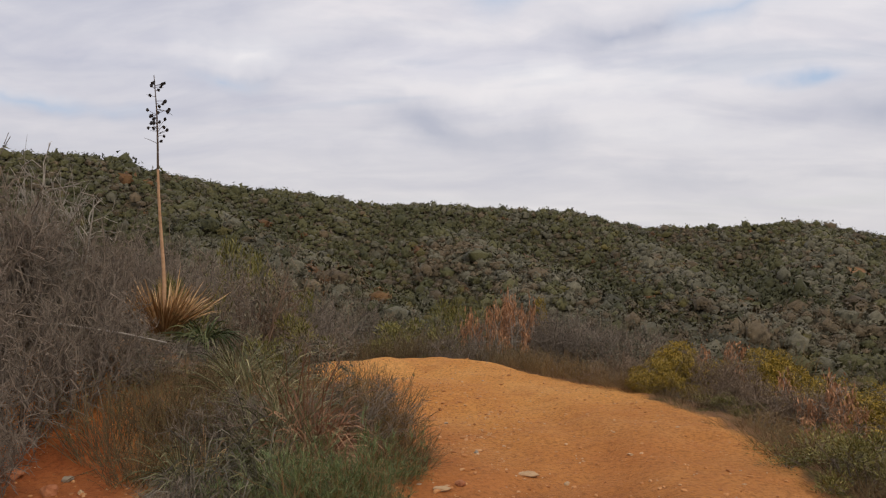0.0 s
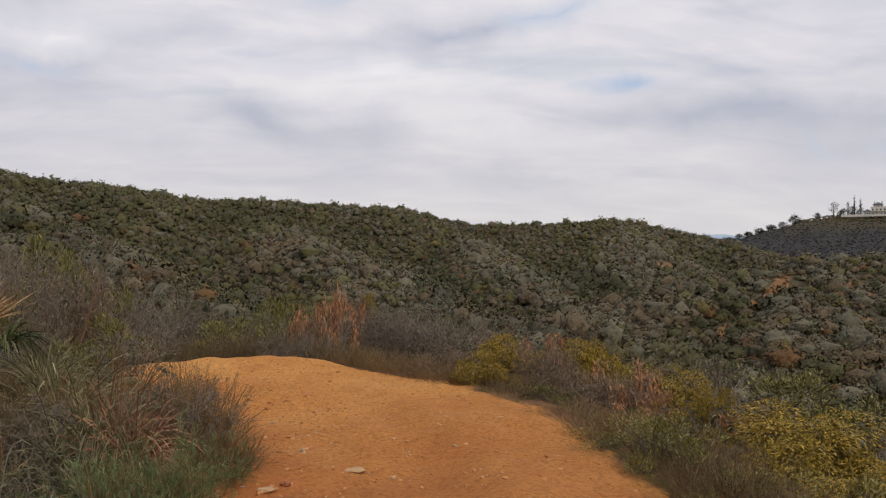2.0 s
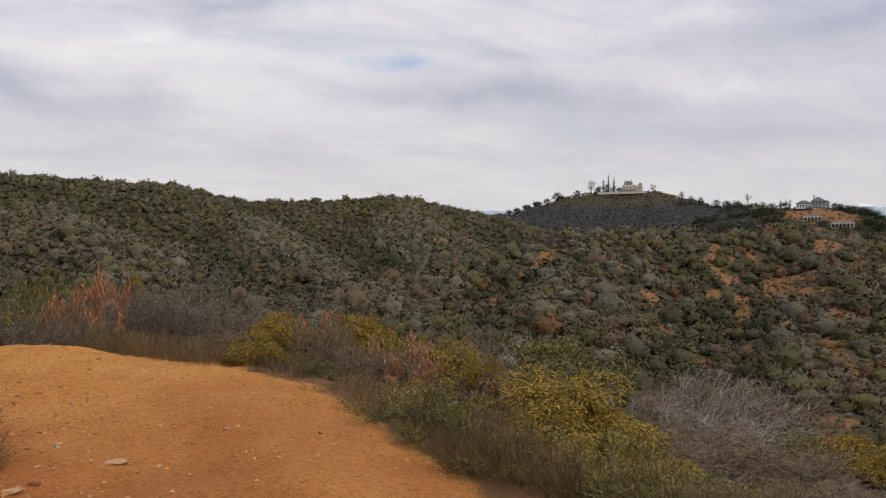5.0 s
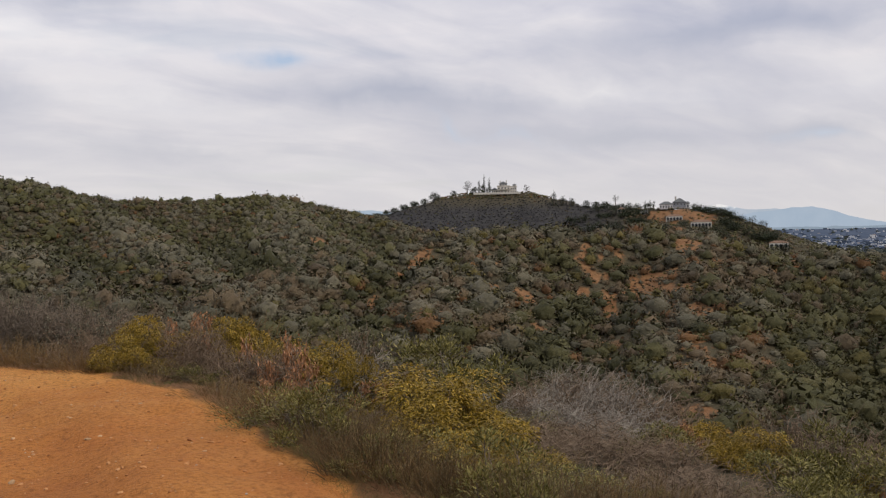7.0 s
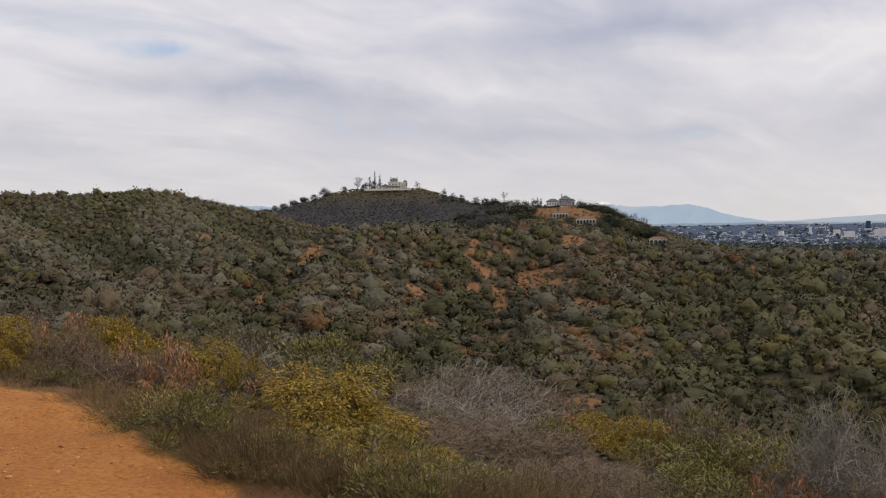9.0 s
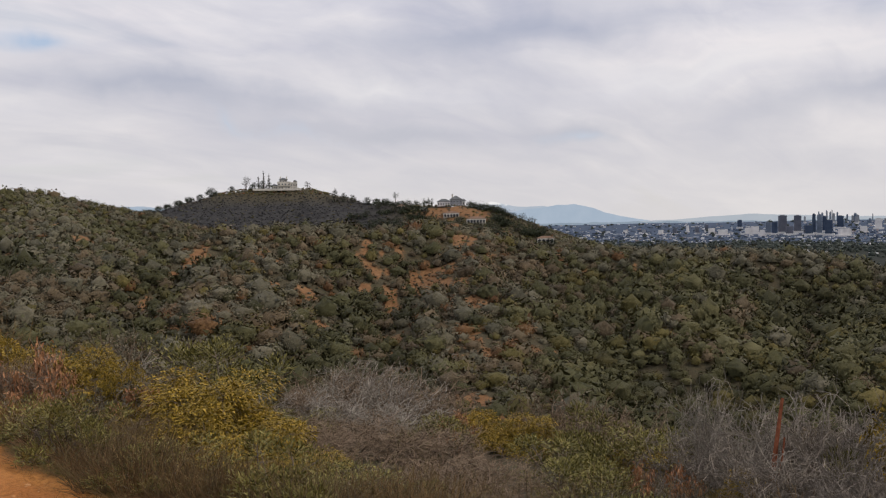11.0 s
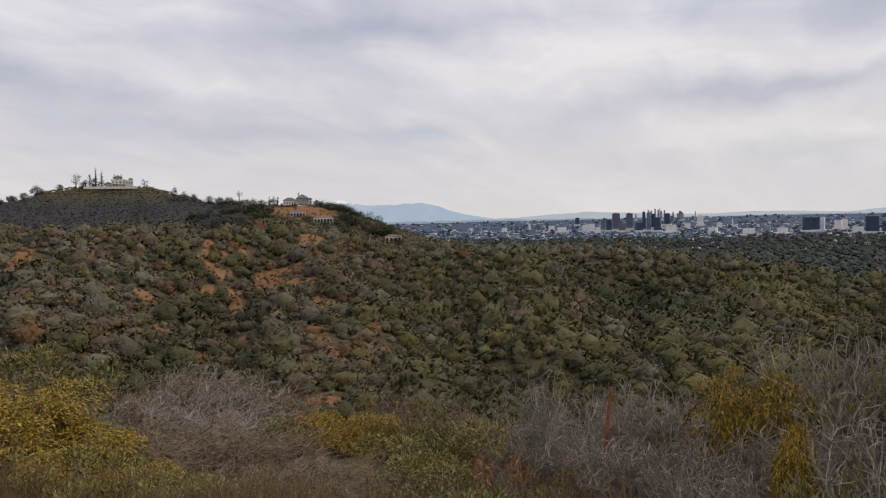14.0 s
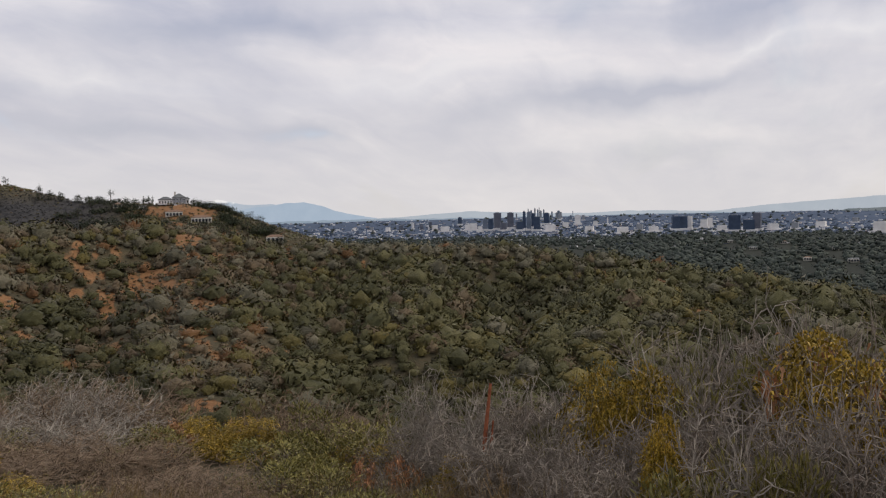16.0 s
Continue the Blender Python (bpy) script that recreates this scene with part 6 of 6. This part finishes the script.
# along the outer edge of the trail and down the slope
for row in [("dead", 12.6, -6.4, 11.2, 1.2), ("brown", 11.8, -7.3, 10.7, 0.9), ("sumac", 16.2, -5.6, 11.4, 1.3), ("brown", 13.6, -7.6, 10.0, 1.0), ("sumac", 15.0, -6.6, 10.6, 1.0), ("orange", 18.6, -5.6, 11.4, 1.1), ("dead", 18.2, -6.0, 11.0, 1.2),
            ("sumac", 20.6, -5.8, 11.6, 1.3), ("sumac", 22.2, -6.4, 11.5, 1.1), ("olive", 16.4, -8.4, 9.4, 1.0), ("green", 18.9, -8.8, 9.4, 0.7), ("dead", 20.0, -7.4, 9.8, 1.3), ("orange", 24.0, -7.4, 9.4, 1.1), ("dead", 23.4, -8.0, 9.2, 1.2),
            ("sumac", 26.6, -7.8, 9.8, 1.2), ("orange", 26.0, -9.3, 8.8, 0.7), ("brown", 20.4, -10.2, 7.9, 1.0), ("olive", 22.6, -11.0, 7.3, 1.0), ("green", 24.6, -11.2, 6.9, 1.0), ("orange", 23.8, -10.0, 8.3, 0.8), ("sumac", 24.6, -8.6, 10.4, 1.3),
            ("olive", 26.8, -11.4, 6.9, 1.1)]:
    plant(*row)
for row in [("brown", 27.2, -13.2, 6.1, 1.0), ("grey", 28.6, -9.6, 8.6, 1.2), ("pale", 28.8, -8.4, 10.4, 1.0), ("orange", 30.8, -10.4, 8.2, 0.9), ("sumac", 29.6, -8.8, 8.8, 0.5), ("sumac", 33.0, -9.9, 8.4, 0.55), ("sumac", 34.6, -10.0, 7.7, 1.4),
            ("sumac", 37.0, -10.9, 7.8, 0.55), ("sumac", 36.4, -11.6, 7.0, 1.4), ("sumac", 38.6, -13.4, 7.0, 1.1), ("sumac", 32.4, -11.2, 7.8, 1.1), ("olive", 29.8, -13.4, 6.2, 1.0), ("green", 32.4, -14.2, 5.9, 1.0), ("brown", 35.0, -15.4, 5.5, 1.1),
            ("olive", 30.6, -12.0, 6.8, 1.0), ("olive", 37.6, -16.4, 5.3, 1.0), ("dead", 31.4, -12.0, 7.4, 1.0), ("sumac", 40.0, -15.2, 6.5, 0.9), ("dead", 44.2, -9.9, 11.6, 2.3), ("dead", 46.8, -10.6, 11.2, 2.0), ("dead", 41.6, -11.2, 10.6, 1.9),
            ("dead", 43.4, -13.2, 8.0, 1.6)]:
    plant(*row)
for row in [("dead", 49.4, -11.6, 11.4, 1.5), ("dead", 46.2, -13.6, 7.8, 1.6), ("dead", 40.6, -14.2, 7.4, 1.4), ("green", 43.6, -16.4, 5.8, 1.2), ("brown", 47.4, -16.8, 5.6, 1.2), ("dead", 50.0, -14.2, 8.0, 1.4), ("sumac", 53.4, -13.0, 9.6, 1.2),
            ("orange", 51.2, -13.2, 9.2, 0.7), ("sumac", 55.2, -13.3, 9.2, 1.0), ("dead", 53.2, -16.0, 6.4, 1.4), ("dead", 50.6, -16.4, 6.0, 1.4), ("olive", 55.6, -17.0, 5.7, 1.1), ("dead", 59.0, -12.0, 10.6, 1.9), ("dead", 62.2, -13.0, 10.2, 1.7),
            ("green", 59.4, -12.9, 9.0, 1.1), ("green", 61.8, -14.2, 8.4, 1.4), ("green", 58.0, -15.0, 7.6, 1.2), ("sumac", 64.2, -15.0, 8.4, 1.0), ("orange", 64.6, -16.2, 7.4, 0.7), ("olive", 60.8, -16.8, 6.2, 1.2), ("green", 63.6, -17.4, 6.0, 1.1),
            ("olive", 66.6, -17.0, 6.4, 1.0)]:
    plant(*row)
for row in [("dead", 66.8, -14.4, 8.0, 1.2), ("pale", 68.0, -11.2, 8.5, 1.0), ("pale", 69.6, -13.4, 8.0, 1.2), ("dead", 72.8, -12.2, 8.0, 1.5), ("pale", 74.4, -11.8, 8.0, 1.5), ("dead", 75.8, -12.4, 7.6, 1.5), ("dead", 71.4, -14.6, 7.0, 1.3),
            ("dead", 74.6, -15.0, 6.6, 1.4), ("dead", 77.6, -14.4, 6.8, 1.3), ("sumac", 80.6, -10.6, 6.9, 0.95), ("sumac", 79.4, -12.4, 6.9, 0.7), ("sumac", 82.0, -12.2, 7.0, 0.8), ("sumac", 83.6, -13.6, 5.4, 0.6), ("dead", 79.6, -14.6, 6.2, 1.2), ("green", 77.4, -14.0, 7.4, 0.8), ("dead", 82.6, -13.4, 6.2, 1.3),
            ("dead", 85.4, -9.4, 7.4, 1.6), ("dead", 88.4, -8.4, 7.2, 1.9), ("pale", 84.4, -8.6, 7.6, 1.4), ("dead", 91.0, -8.3, 7.0, 1.7), ("pale", 90.2, -7.6, 7.0, 1.5), ("green", 86.6, -9.8, 7.0, 1.1), ("sumac", 92.6, -9.2, 6.6, 1.3),
            ("orange", 93.0, -9.2, 6.5, 0.9)]:
    plant(*row)
for row in [("sumac", 95.2, -9.0, 6.0, 1.5), ("dead", 94.6, -9.0, 6.6, 1.5), ("pale", 93.8, -10.6, 5.4, 1.3), ("dead", 86.2, -12.6, 6.0, 1.4), ("dead", 89.6, -12.4, 5.6, 1.4), ("dead", 93.0, -13.0, 5.2, 1.3), ("dead", 96.6, -12.6, 5.2, 1.4),
            ("pale", 88.0, -13.2, 5.0, 1.2), ("dead", 84.0, -15.4, 5.4, 1.2), ("green", 91.0, -14.8, 5.0, 0.9), ("sumac", 83.6, -15.8, 5.2, 0.7), ("dead", 80.4, -16.6, 5.4, 1.2), ("dead", 76.8, -16.8, 5.7, 1.2), ("olive", 79.0, -17.6, 5.0, 0.9),
            ("brown", 73.4, -17.2, 5.8, 1.1), ("olive", 69.4, -17.2, 6.0, 1.1), ("green", 86.6, -17.2, 4.7, 1.0), ("brown", 90.4, -17.6, 4.6, 1.0), ("olive", 94.6, -16.2, 4.8, 1.0), ("sumac", 69.6, -16.0, 7.2, 0.8), ("sumac", 97.5, -15.5, 5.0, 0.8),
            ("dead", 99.5, -9, 6.2, 1.6)]:
    plant(*row)

for row in [("pale", 44.6, -9.8, 11.4, 1.7), ("pale", 46.6, -10.3, 10.8, 1.5), ("pale", 42.2, -11.4, 10.2, 1.4), ("pale", 45.4, -12.0, 9.4, 1.4), ("green", 49.0, -13.4, 9.0, 1.1), ("green", 41.0, -12.8, 9.2, 1.0)]:
    plant(*row)

# low growth along the edge itself
for k, az in enumerate(np.arange(19, 101, 2.6)):
    a = az + rng.uniform(-0.7, 0.7)
    edge = float(np.interp(a, (12, 20, 30, 45, 60, 80, 100), (10.9, 7.2, 5.2, 3.6, 2.95, 2.6, 2.5)))
    d = (edge + 0.55 + rng.uniform(0, 0.35)) if a < 45 else 2.45 / math.sin(radians(min(a, 89))) + rng.uniform(1.3, 2.2)
    x, y = polar(a, d)
    if side_of(np.array([x]), np.array([y]), OUTER)[0] > 0.30:
        top = ground_at(x, y) + rng.uniform(0.3, 0.5)
        plant(("brown", "olive", "brown", "green", "olive")[k % 5], a, math.degrees(math.atan2(top - EYE, d)), d, rng.uniform(0.7, 1.0))

# a row of smaller bushes further down the outer slope
for az in np.arange(13, 101, 7.0):
    a, d = az + rng.uniform(-1.5, 1.5), 13.5 * rng.uniform(0.9, 1.1)
    x, y = polar(a, d)
    if side_of(np.array([x]), np.array([y]), OUTER)[0] > 2.0:
        top = ground_at(x, y) + rng.uniform(0.7, 1.2)
        kind = ["grey", "dead", "green", "olive", "brown"][int(rng.integers(5))]
        plant(kind, a, math.degrees(math.atan2(top - EYE, d)), d, rng.uniform(1.5, 2.4))

# ---- the yucca with its dry flower stalk ----
POD = plain_paint("black_seed_pod", (0.012, 0.010, 0.009), (0.030, 0.024, 0.020), 30.0, 0.7)
STALK = bark_paint("pale_orange_stalk", (0.30, 0.155, 0.075), (0.62, 0.40, 0.24), 20.0)
STALK_DARK = bark_paint("dark_upper_stalk", (0.06, 0.042, 0.032), (0.13, 0.095, 0.07), 20.0)


def yucca(az, dist):
    x, y = polar(az, dist)
    z = EYE + dist * math.tan(radians(-4.9))
    o = thing("yucca", "dry yucca with straw rosette and tall black-podded flower stalk", "yucca")
    o.matrix_basis = pose(x, y, z, 0, 0, -az)
    top = EYE + dist * math.tan(radians(11.9)) - z
    dark_from = EYE + dist * math.tan(radians(5.9)) - z
    t = np.linspace(0, 1, 9)
    line = np.stack([-0.10 * t ** 1.5 + 0.012 * np.sin(t * 9), 0.02 * np.sin(t * 7), 0.05 + t * (top - 0.05)], -1)

    def at_height(h):
        return np.array([np.interp(h, line[:, 2], line[:, i]) for i in range(3)])

    low = np.array([at_height(h) for h in np.linspace(0.05, dark_from, 8)])[None]
    v, f = tubes(low, np.linspace(0.022, 0.012, 8)[None], 8)
    under(new("lower_stalk", mesh_from("lower_stalk", v, f, STALK, smooth=True)), o)
    high = np.array([at_height(h) for h in np.linspace(dark_from, top, 9)])[None]
    v, f = tubes(high, np.linspace(0.012, 0.004, 9)[None], 7)
    under(new("upper_stalk", mesh_from("upper_stalk", v, f, STALK_DARK, smooth=True)), o)
    # side twigs of the flower head
    n = 34
    h = rng.uniform(dark_from + 0.25 * (top - dark_from), dark_from + 0.95 * (top - dark_from), n)
    base = np.array([at_height(k) for k in h])
    a = rng.uniform(0, 2 * np.pi, n)
    tw = grow(base, np.stack([np.cos(a), np.sin(a), np.full(n, 0.35)], -1), rng.uniform(0.06, 0.18, n), 4, 0.12, -0.06)
    v, f = tubes(tw, np.linspace(0.0035, 0.0018, 4)[None] * np.ones((n, 1)))
    tagged(under(new("side_twig_mass", mesh_from("side_twig_mass", v, f, STALK_DARK)), o), kind="stuff")
    bm = bmesh.new()
    bmesh.ops.create_icosphere(bm, subdivisions=2, radius=1.0)
    for q in bm.verts:
        ang = math.atan2(q.co.y, q.co.x)
        q.co *= 1.0 + 0.12 * math.cos(3 * ang)
        q.co.z *= 1.25
    me = bpy.data.meshes.new("seed_pod")
    bm.to_mesh(me)
    bm.free()
    me.materials.append(POD)
    order = np.argsort(-h)
    for k in list(order[:26]) + list(order[28:34:2]):
        p = tw[k, 3 if k % 3 else 2]
        pod = under(new("seed_pod", me), o)
        s = rng.uniform(0.013, 0.018)
        pod.matrix_basis = Matrix.LocRotScale(tuple(p), Euler(tuple(rng.uniform(-0.6, 0.6, 3))), (s, s, s))
    # the dead rosette
    n = 460
    a = rng.uniform(0, 2 * np.pi, n)
    tilt = 0.95 * np.sqrt(rng.random(n))
    d = np.stack([np.cos(a) * np.sin(tilt), np.sin(a) * np.sin(tilt), np.cos(tilt)], -1)
    b = np.stack([np.cos(a), np.sin(a), np.zeros(n)], -1) * rng.uniform(0.02, 0.10, (n, 1)) + np.array([0, 0, 0.02])
    v, f = blades(b, d, rng.uniform(0.44, 0.76, n), rng.uniform(0.012, 0.020, n), rng.uniform(0.0, 0.34, n), 4)
    tagged(under(new("dead_rosette", mesh_from("dead_rosette", v, f, STRAW)), o), "straw-coloured dead leaf rosette", kind="stuff")


yucca(-18.45, 8.9)


def rosette(name, label, az, el, dist, paint, count, length, width, droop, spread):
    """A single green or grey yucca rosette."""
    o = blade_clump(name, label, paint, count, length, width, droop, spread, "yucca")
    x, y = polar(az, dist)
    o.matrix_basis = pose(x, y, EYE + dist * math.tan(radians(el)))


rosette("green_yucca", "arching green yucca leaves beside the dry rosette", -15.9, -5.2, 8.6, leaf_paint("deep_green_yucca", (0.035, 0.055, 0.018), (0.07, 0.095, 0.032), (0.17, 0.17, 0.075), tone=False), 130, 0.62, 0.016, 1.0, 1.15)
rosette("withered_yucca", "withered grey yucca leaves drooping on the bank", -17.0, -6.0, 8.3, GREYBLADE, 150, 0.5, 0.014, 1.5, 1.3)


def fallen_stalk():
    """A bleached dry stalk lying over the twigs."""
    p = [Vector((*polar(a, d), EYE + d * math.tan(radians(e)))) for a, e, d in ((-28.5, -3.6, 7.5), (-24.5, -3.9, 7.4), (-21.0, -4.6, 7.3), (-18.3, -5.3, 7.3))]
    line = np.array([q[:] for q in p])[None]
    v, f = tubes(line, np.linspace(0.011, 0.007, 4)[None], 6)
    o = thing("fallen_stalk", "bleached dry stalk lying across grey twigs", "branch")
    under(new("stalk", mesh_from("stalk", v, f, NEAR_TWIG_PALE, smooth=True)), o)


fallen_stalk()


def red_stump():
    """A split reddish dead stem standing among the grey twigs."""
    o = thing("split_stem", "split red-brown dead stem standing among grey twigs", "dead stem")
    dist = 7.3
    x, y = polar(71.75, dist)
    zt = EYE + dist * math.tan(radians(-11.55))
    zb = ground_at(x, y) - 0.05
    paint = bark_paint("red_brown_split_wood", (0.16, 0.045, 0.022), (0.42, 0.15, 0.075), 22.0)
    o.matrix_basis = pose(x, y, zb, 0, 0, -72)
    h = zt - zb
    for k, (dx, top, r0) in enumerate(((0.0, 1.0, 0.030), (-0.035, 0.80, 0.022), (0.03, 0.72, 0.018))):
        t = np.linspace(0, 1, 7)
        line = np.stack([dx * (1 - 0.4 * t) - 0.10 + 0.13 * t + rng.normal(0, 0.004, 7), rng.normal(0, 0.006, 7), t * h * top], -1)[None]
        v, f = tubes(line, np.linspace(r0, r0 * 0.45, 7)[None], 6)
        under(new("splinter", mesh_from("splinter", v, f, paint)), o)
    b = np.array([[-0.06, 0, h * 0.25], [-0.02, 0.0, h * 0.45]])
    tw = grow(b, np.array([[0.7, -0.2, 0.8], [-0.6, 0.1, 0.8]]), np.array([0.5, 0.35]), 5, 0.06, 0.02)
    v, f = tubes(tw, taper(tw, 0.010, 0.004), 4)
    tagged(under(new("side_branch_pair", mesh_from("side_branch_pair", v, f, NEAR_TWIG_PALE)), o), kind="stuff")


red_stump()


def snag(az, el_top, dist, height, lean):
    """A bare forked branch that stands out of the brush."""
    o = thing("bare_snag", "bare pale forked branch standing out of the brush", "branch")
    x, y = polar(az, dist)
    zt = EYE + dist * math.tan(radians(el_top))
    o.matrix_basis = pose(x, y, zt - height, 0, 0, -az)
    s1 = grow(np.zeros((1, 3)), np.array([[lean, 0, 1.0]]), np.array([height * 0.9]), 7, 0.07, 0.02)
    b, d = along(s1, 7, 0.3, 0.95)
    s2 = grow(b, d + rng.normal(0, 0.7, b.shape), rng.uniform(0.15, 0.34, len(b)) * height, 5, 0.16, 0.03)
    b, d = along(s2, 3, 0.3)
    s3 = grow(b, d + rng.normal(0, 0.7, b.shape), rng.uniform(0.06, 0.14, len(b)) * height, 3, 0.2, 0.02)
    v, f = joined([tubes(s1, taper(s1, 0.015, 0.005), 5), tubes(s2, taper(s2, 0.007, 0.003), 4), tubes(s3, taper(s3, 0.004, 0.002))])
    under(new("limb", mesh_from("limb", v, f, NEAR_TWIG_PALE)), o)


for row in ((67.9, -10.9, 8.5, 1.1, 0.25), (73.4, -10.9, 8.8, 0.9, -0.2), (-26.8, 7.2, 8.4, 1.3, 0.35), (-24.0, 5.0, 8.2, 1.2, 0.3), (86.0, -7.0, 7.4, 1.2, 0.1), (92.5, -6.9, 7.0, 1.2, -0.1), (89.5, -7.2, 7.2, 1.1, 0.3), (28.9, -7.7, 10.6, 0.9, 0.3), (-6.6, -4.2, 14.2, 0.6, 0.5), (24.6, -8.4, 9.2, 0.7, 0.6), (84.5, -7.8, 7.3, 1.0, -0.3)):
    snag(*row)

# ---- stones on the trail ----
STONE_PALE = plain_paint("pale_sandstone", (0.36, 0.22, 0.11), (0.52, 0.36, 0.21), 12.0, 0.9)
STONE_GREY = plain_paint("grey_stone", (0.20, 0.165, 0.12), (0.34, 0.28, 0.21), 12.0, 0.9)
STONE_RED = plain_paint("red_stone", (0.28, 0.10, 0.045), (0.44, 0.19, 0.09), 12.0, 0.9)


def stone(az, el, width, flat, paint, label):
    d = (EYE - 0.15) / math.tan(radians(-el))
    for _ in range(4):
        x, y = polar(az, d)
        d = (EYE - ground_at(x, y)) / math.tan(radians(-el))
    x, y = polar(az, d)
    bm = bmesh.new()
    bmesh.ops.create_icosphere(bm, subdivisions=3, radius=0.5)
    off = Vector(tuple(rng.uniform(-50, 50, 3)))
    for v in bm.verts:
        v.co *= 0.82 + 0.5 * noise.noise(v.co * 2.1 + off) + 0.12 * noise.noise(v.co * 6 + off)
    me = bpy.data.meshes.new("stone")
    bm.to_mesh(me)
    bm.free()
    me.materials.append(paint)
    o = tagged(new("stone", me), label, "stone", "stones on the trail")
    o.matrix_basis = Matrix.LocRotScale((x, y, ground_at(x, y) + width * flat * 0.18), Euler((0, 0, rng.uniform(0, 6.28))), (width, width * rng.uniform(0.6, 0.9), width * flat))


for row in [(5.7, -14.4, 0.19, 0.30, STONE_PALE, "flat pale sandstone half buried in the trail"), (-0.2, -15.4, 0.14, 0.4, STONE_PALE, "pale stone lying on the trail"), (1.2, -15.0, 0.10, 0.5, STONE_RED, "reddish stone lying on the trail"), (8.3, -14.9, 0.07, 0.5, STONE_PALE, "small pale stone on the trail"),
            (12.5, -12.8, 0.06, 0.4, STONE_PALE, "small pale stone on the trail"), (2.2, -13.0, 0.07, 0.5, STONE_GREY, "small grey stone on the trail"), (-24.9, -10.9, 0.13, 0.6, STONE_GREY, "grey-green stone on the red bank"), (-24.6, -10.2, 0.16, 0.7, STONE_RED, "rounded red stone on the red bank"),
            (-27.2, -12.9, 0.15, 0.7, STONE_RED, "rounded red stone on the red bank"), (-25.2, -14.1, 0.14, 0.7, STONE_RED, "brown stone on the red bank"), (-24.2, -13.4, 0.11, 0.5, STONE_GREY, "pale grey stone on the red bank"), (-27.4, -14.5, 0.09, 0.6, STONE_GREY, "small grey stone on the red bank"),
            (-26.0, -14.5, 0.06, 0.8, STONE_GREY, "small grey stone on the red bank"), (-23.4, -14.3, 0.05, 0.8, STONE_PALE, "small pale stone on the red bank"), (-25.8, -11.9, 0.10, 0.4, STONE_GREY, "flat grey stone on the red bank"), (-29.0, -13.2, 0.09, 0.5, STONE_RED, "small red stone on the red bank"), (-26.4, -15.6, 0.10, 0.6, STONE_RED, "small red stone on the red bank"),
            (-20.6, -15.3, 0.07, 0.5, STONE_PALE, "small pale stone on the red bank"), (-23.9, -15.6, 0.07, 0.5, STONE_PALE, "small pale stone on the red bank")]:
    stone(*row)


def pebbles():
    """Gravel and clods scattered over the trail."""
    n = 9500
    x, y = rng.uniform(-3.6, 2.7, n), rng.uniform(3.6, 13.2, n)
    out, inn = side_of(x, y, OUTER), -side_of(x, y, INNER)
    gravel = 0.25 + 0.75 * smooth((wave(x, y, 1.6, 61) + 0.1) * 2) * np.exp(-np.clip(inn + 0.9, -5, 0) ** 2 * 0.5) + 0.6 * np.exp(-(inn / 0.8) ** 2)
    red = np.exp(-((x + 2.6 + 0.25 * (y - 5.5)) ** 2 / 0.34 + (y - 5.6) ** 2 / 1.5)) > 0.3
    keep = ((out < -0.03) & (inn < 0.12) | red) & (rng.random(n) < np.clip(gravel, 0, 1))
    x, y = x[keep], y[keep]
    m = len(x)
    v, f = icosphere(1)
    s = 0.006 + 0.011 * rng.random(m) ** 2.2 + np.where(rng.random(m) < 0.05, 0.012, 0)
    shape = v[None] * (1 + rng.uniform(-0.3, 0.3, (m, len(v), 1))) * np.stack([s * rng.uniform(0.8, 1.5, m), s * rng.uniform(0.7, 1.2, m), s * rng.uniform(0.4, 0.75, m)], -1)[:, None]
    w = np.einsum("nij,nvj->nvi", rot_z(rng.uniform(0, 6.28, m)), shape) + np.stack([x, y, ground(x, y) + s * 0.25], -1)[:, None]
    p = Paint("gravel_and_clods", 0.95)
    p.color(p.ramp(p.island(), (0.0, (0.30, 0.12, 0.045)), (0.45, (0.50, 0.23, 0.085)), (0.8, (0.54, 0.29, 0.13)), (0.97, (0.56, 0.37, 0.21)), (1.0, (0.40, 0.33, 0.26))))
    ob = new("gravel", mesh_from("gravel", w.reshape(-1, 3), (np.arange(m)[:, None, None] * len(v) + f[None]).reshape(-1, 3), p.m))
    tagged(ob, "loose orange gravel and clods on the dirt trail", "gravel", kind="stuff")


pebbles()


def edge_grass():
    """Short green grass along the trail's outer edge."""
    n = 5000
    y = rng.uniform(3.0, 9.6, n)
    ox = np.interp(y, [p[1] for p in OUTER[:11]], [p[0] for p in OUTER[:11]])
    x = ox + rng.normal(0.13, 0.08, n)
    keep = rng.random(n) < smooth((wave(x, y, 0.9, 33) + 0.45) * 1.6)
    x, y = x[keep], y[keep]
    m = len(x)
    b = np.stack([x, y, ground(x, y) - 0.005], -1)
    v, f = blades(b, rng.normal(0, 0.4, (m, 3)) + np.array([0, 0, 1.0]), rng.uniform(0.03, 0.085, m), rng.uniform(0.003, 0.006, m), rng.uniform(0, 0.5, m), 1)
    p = leaf_paint("fresh_grass", (0.055, 0.075, 0.014), (0.10, 0.125, 0.026), (0.17, 0.18, 0.05), tone=False)
    tagged(new("edge_grass", mesh_from("edge_grass", v, f, p)), "short fresh grass along the trail's edge", "grass", kind="stuff")


edge_grass()
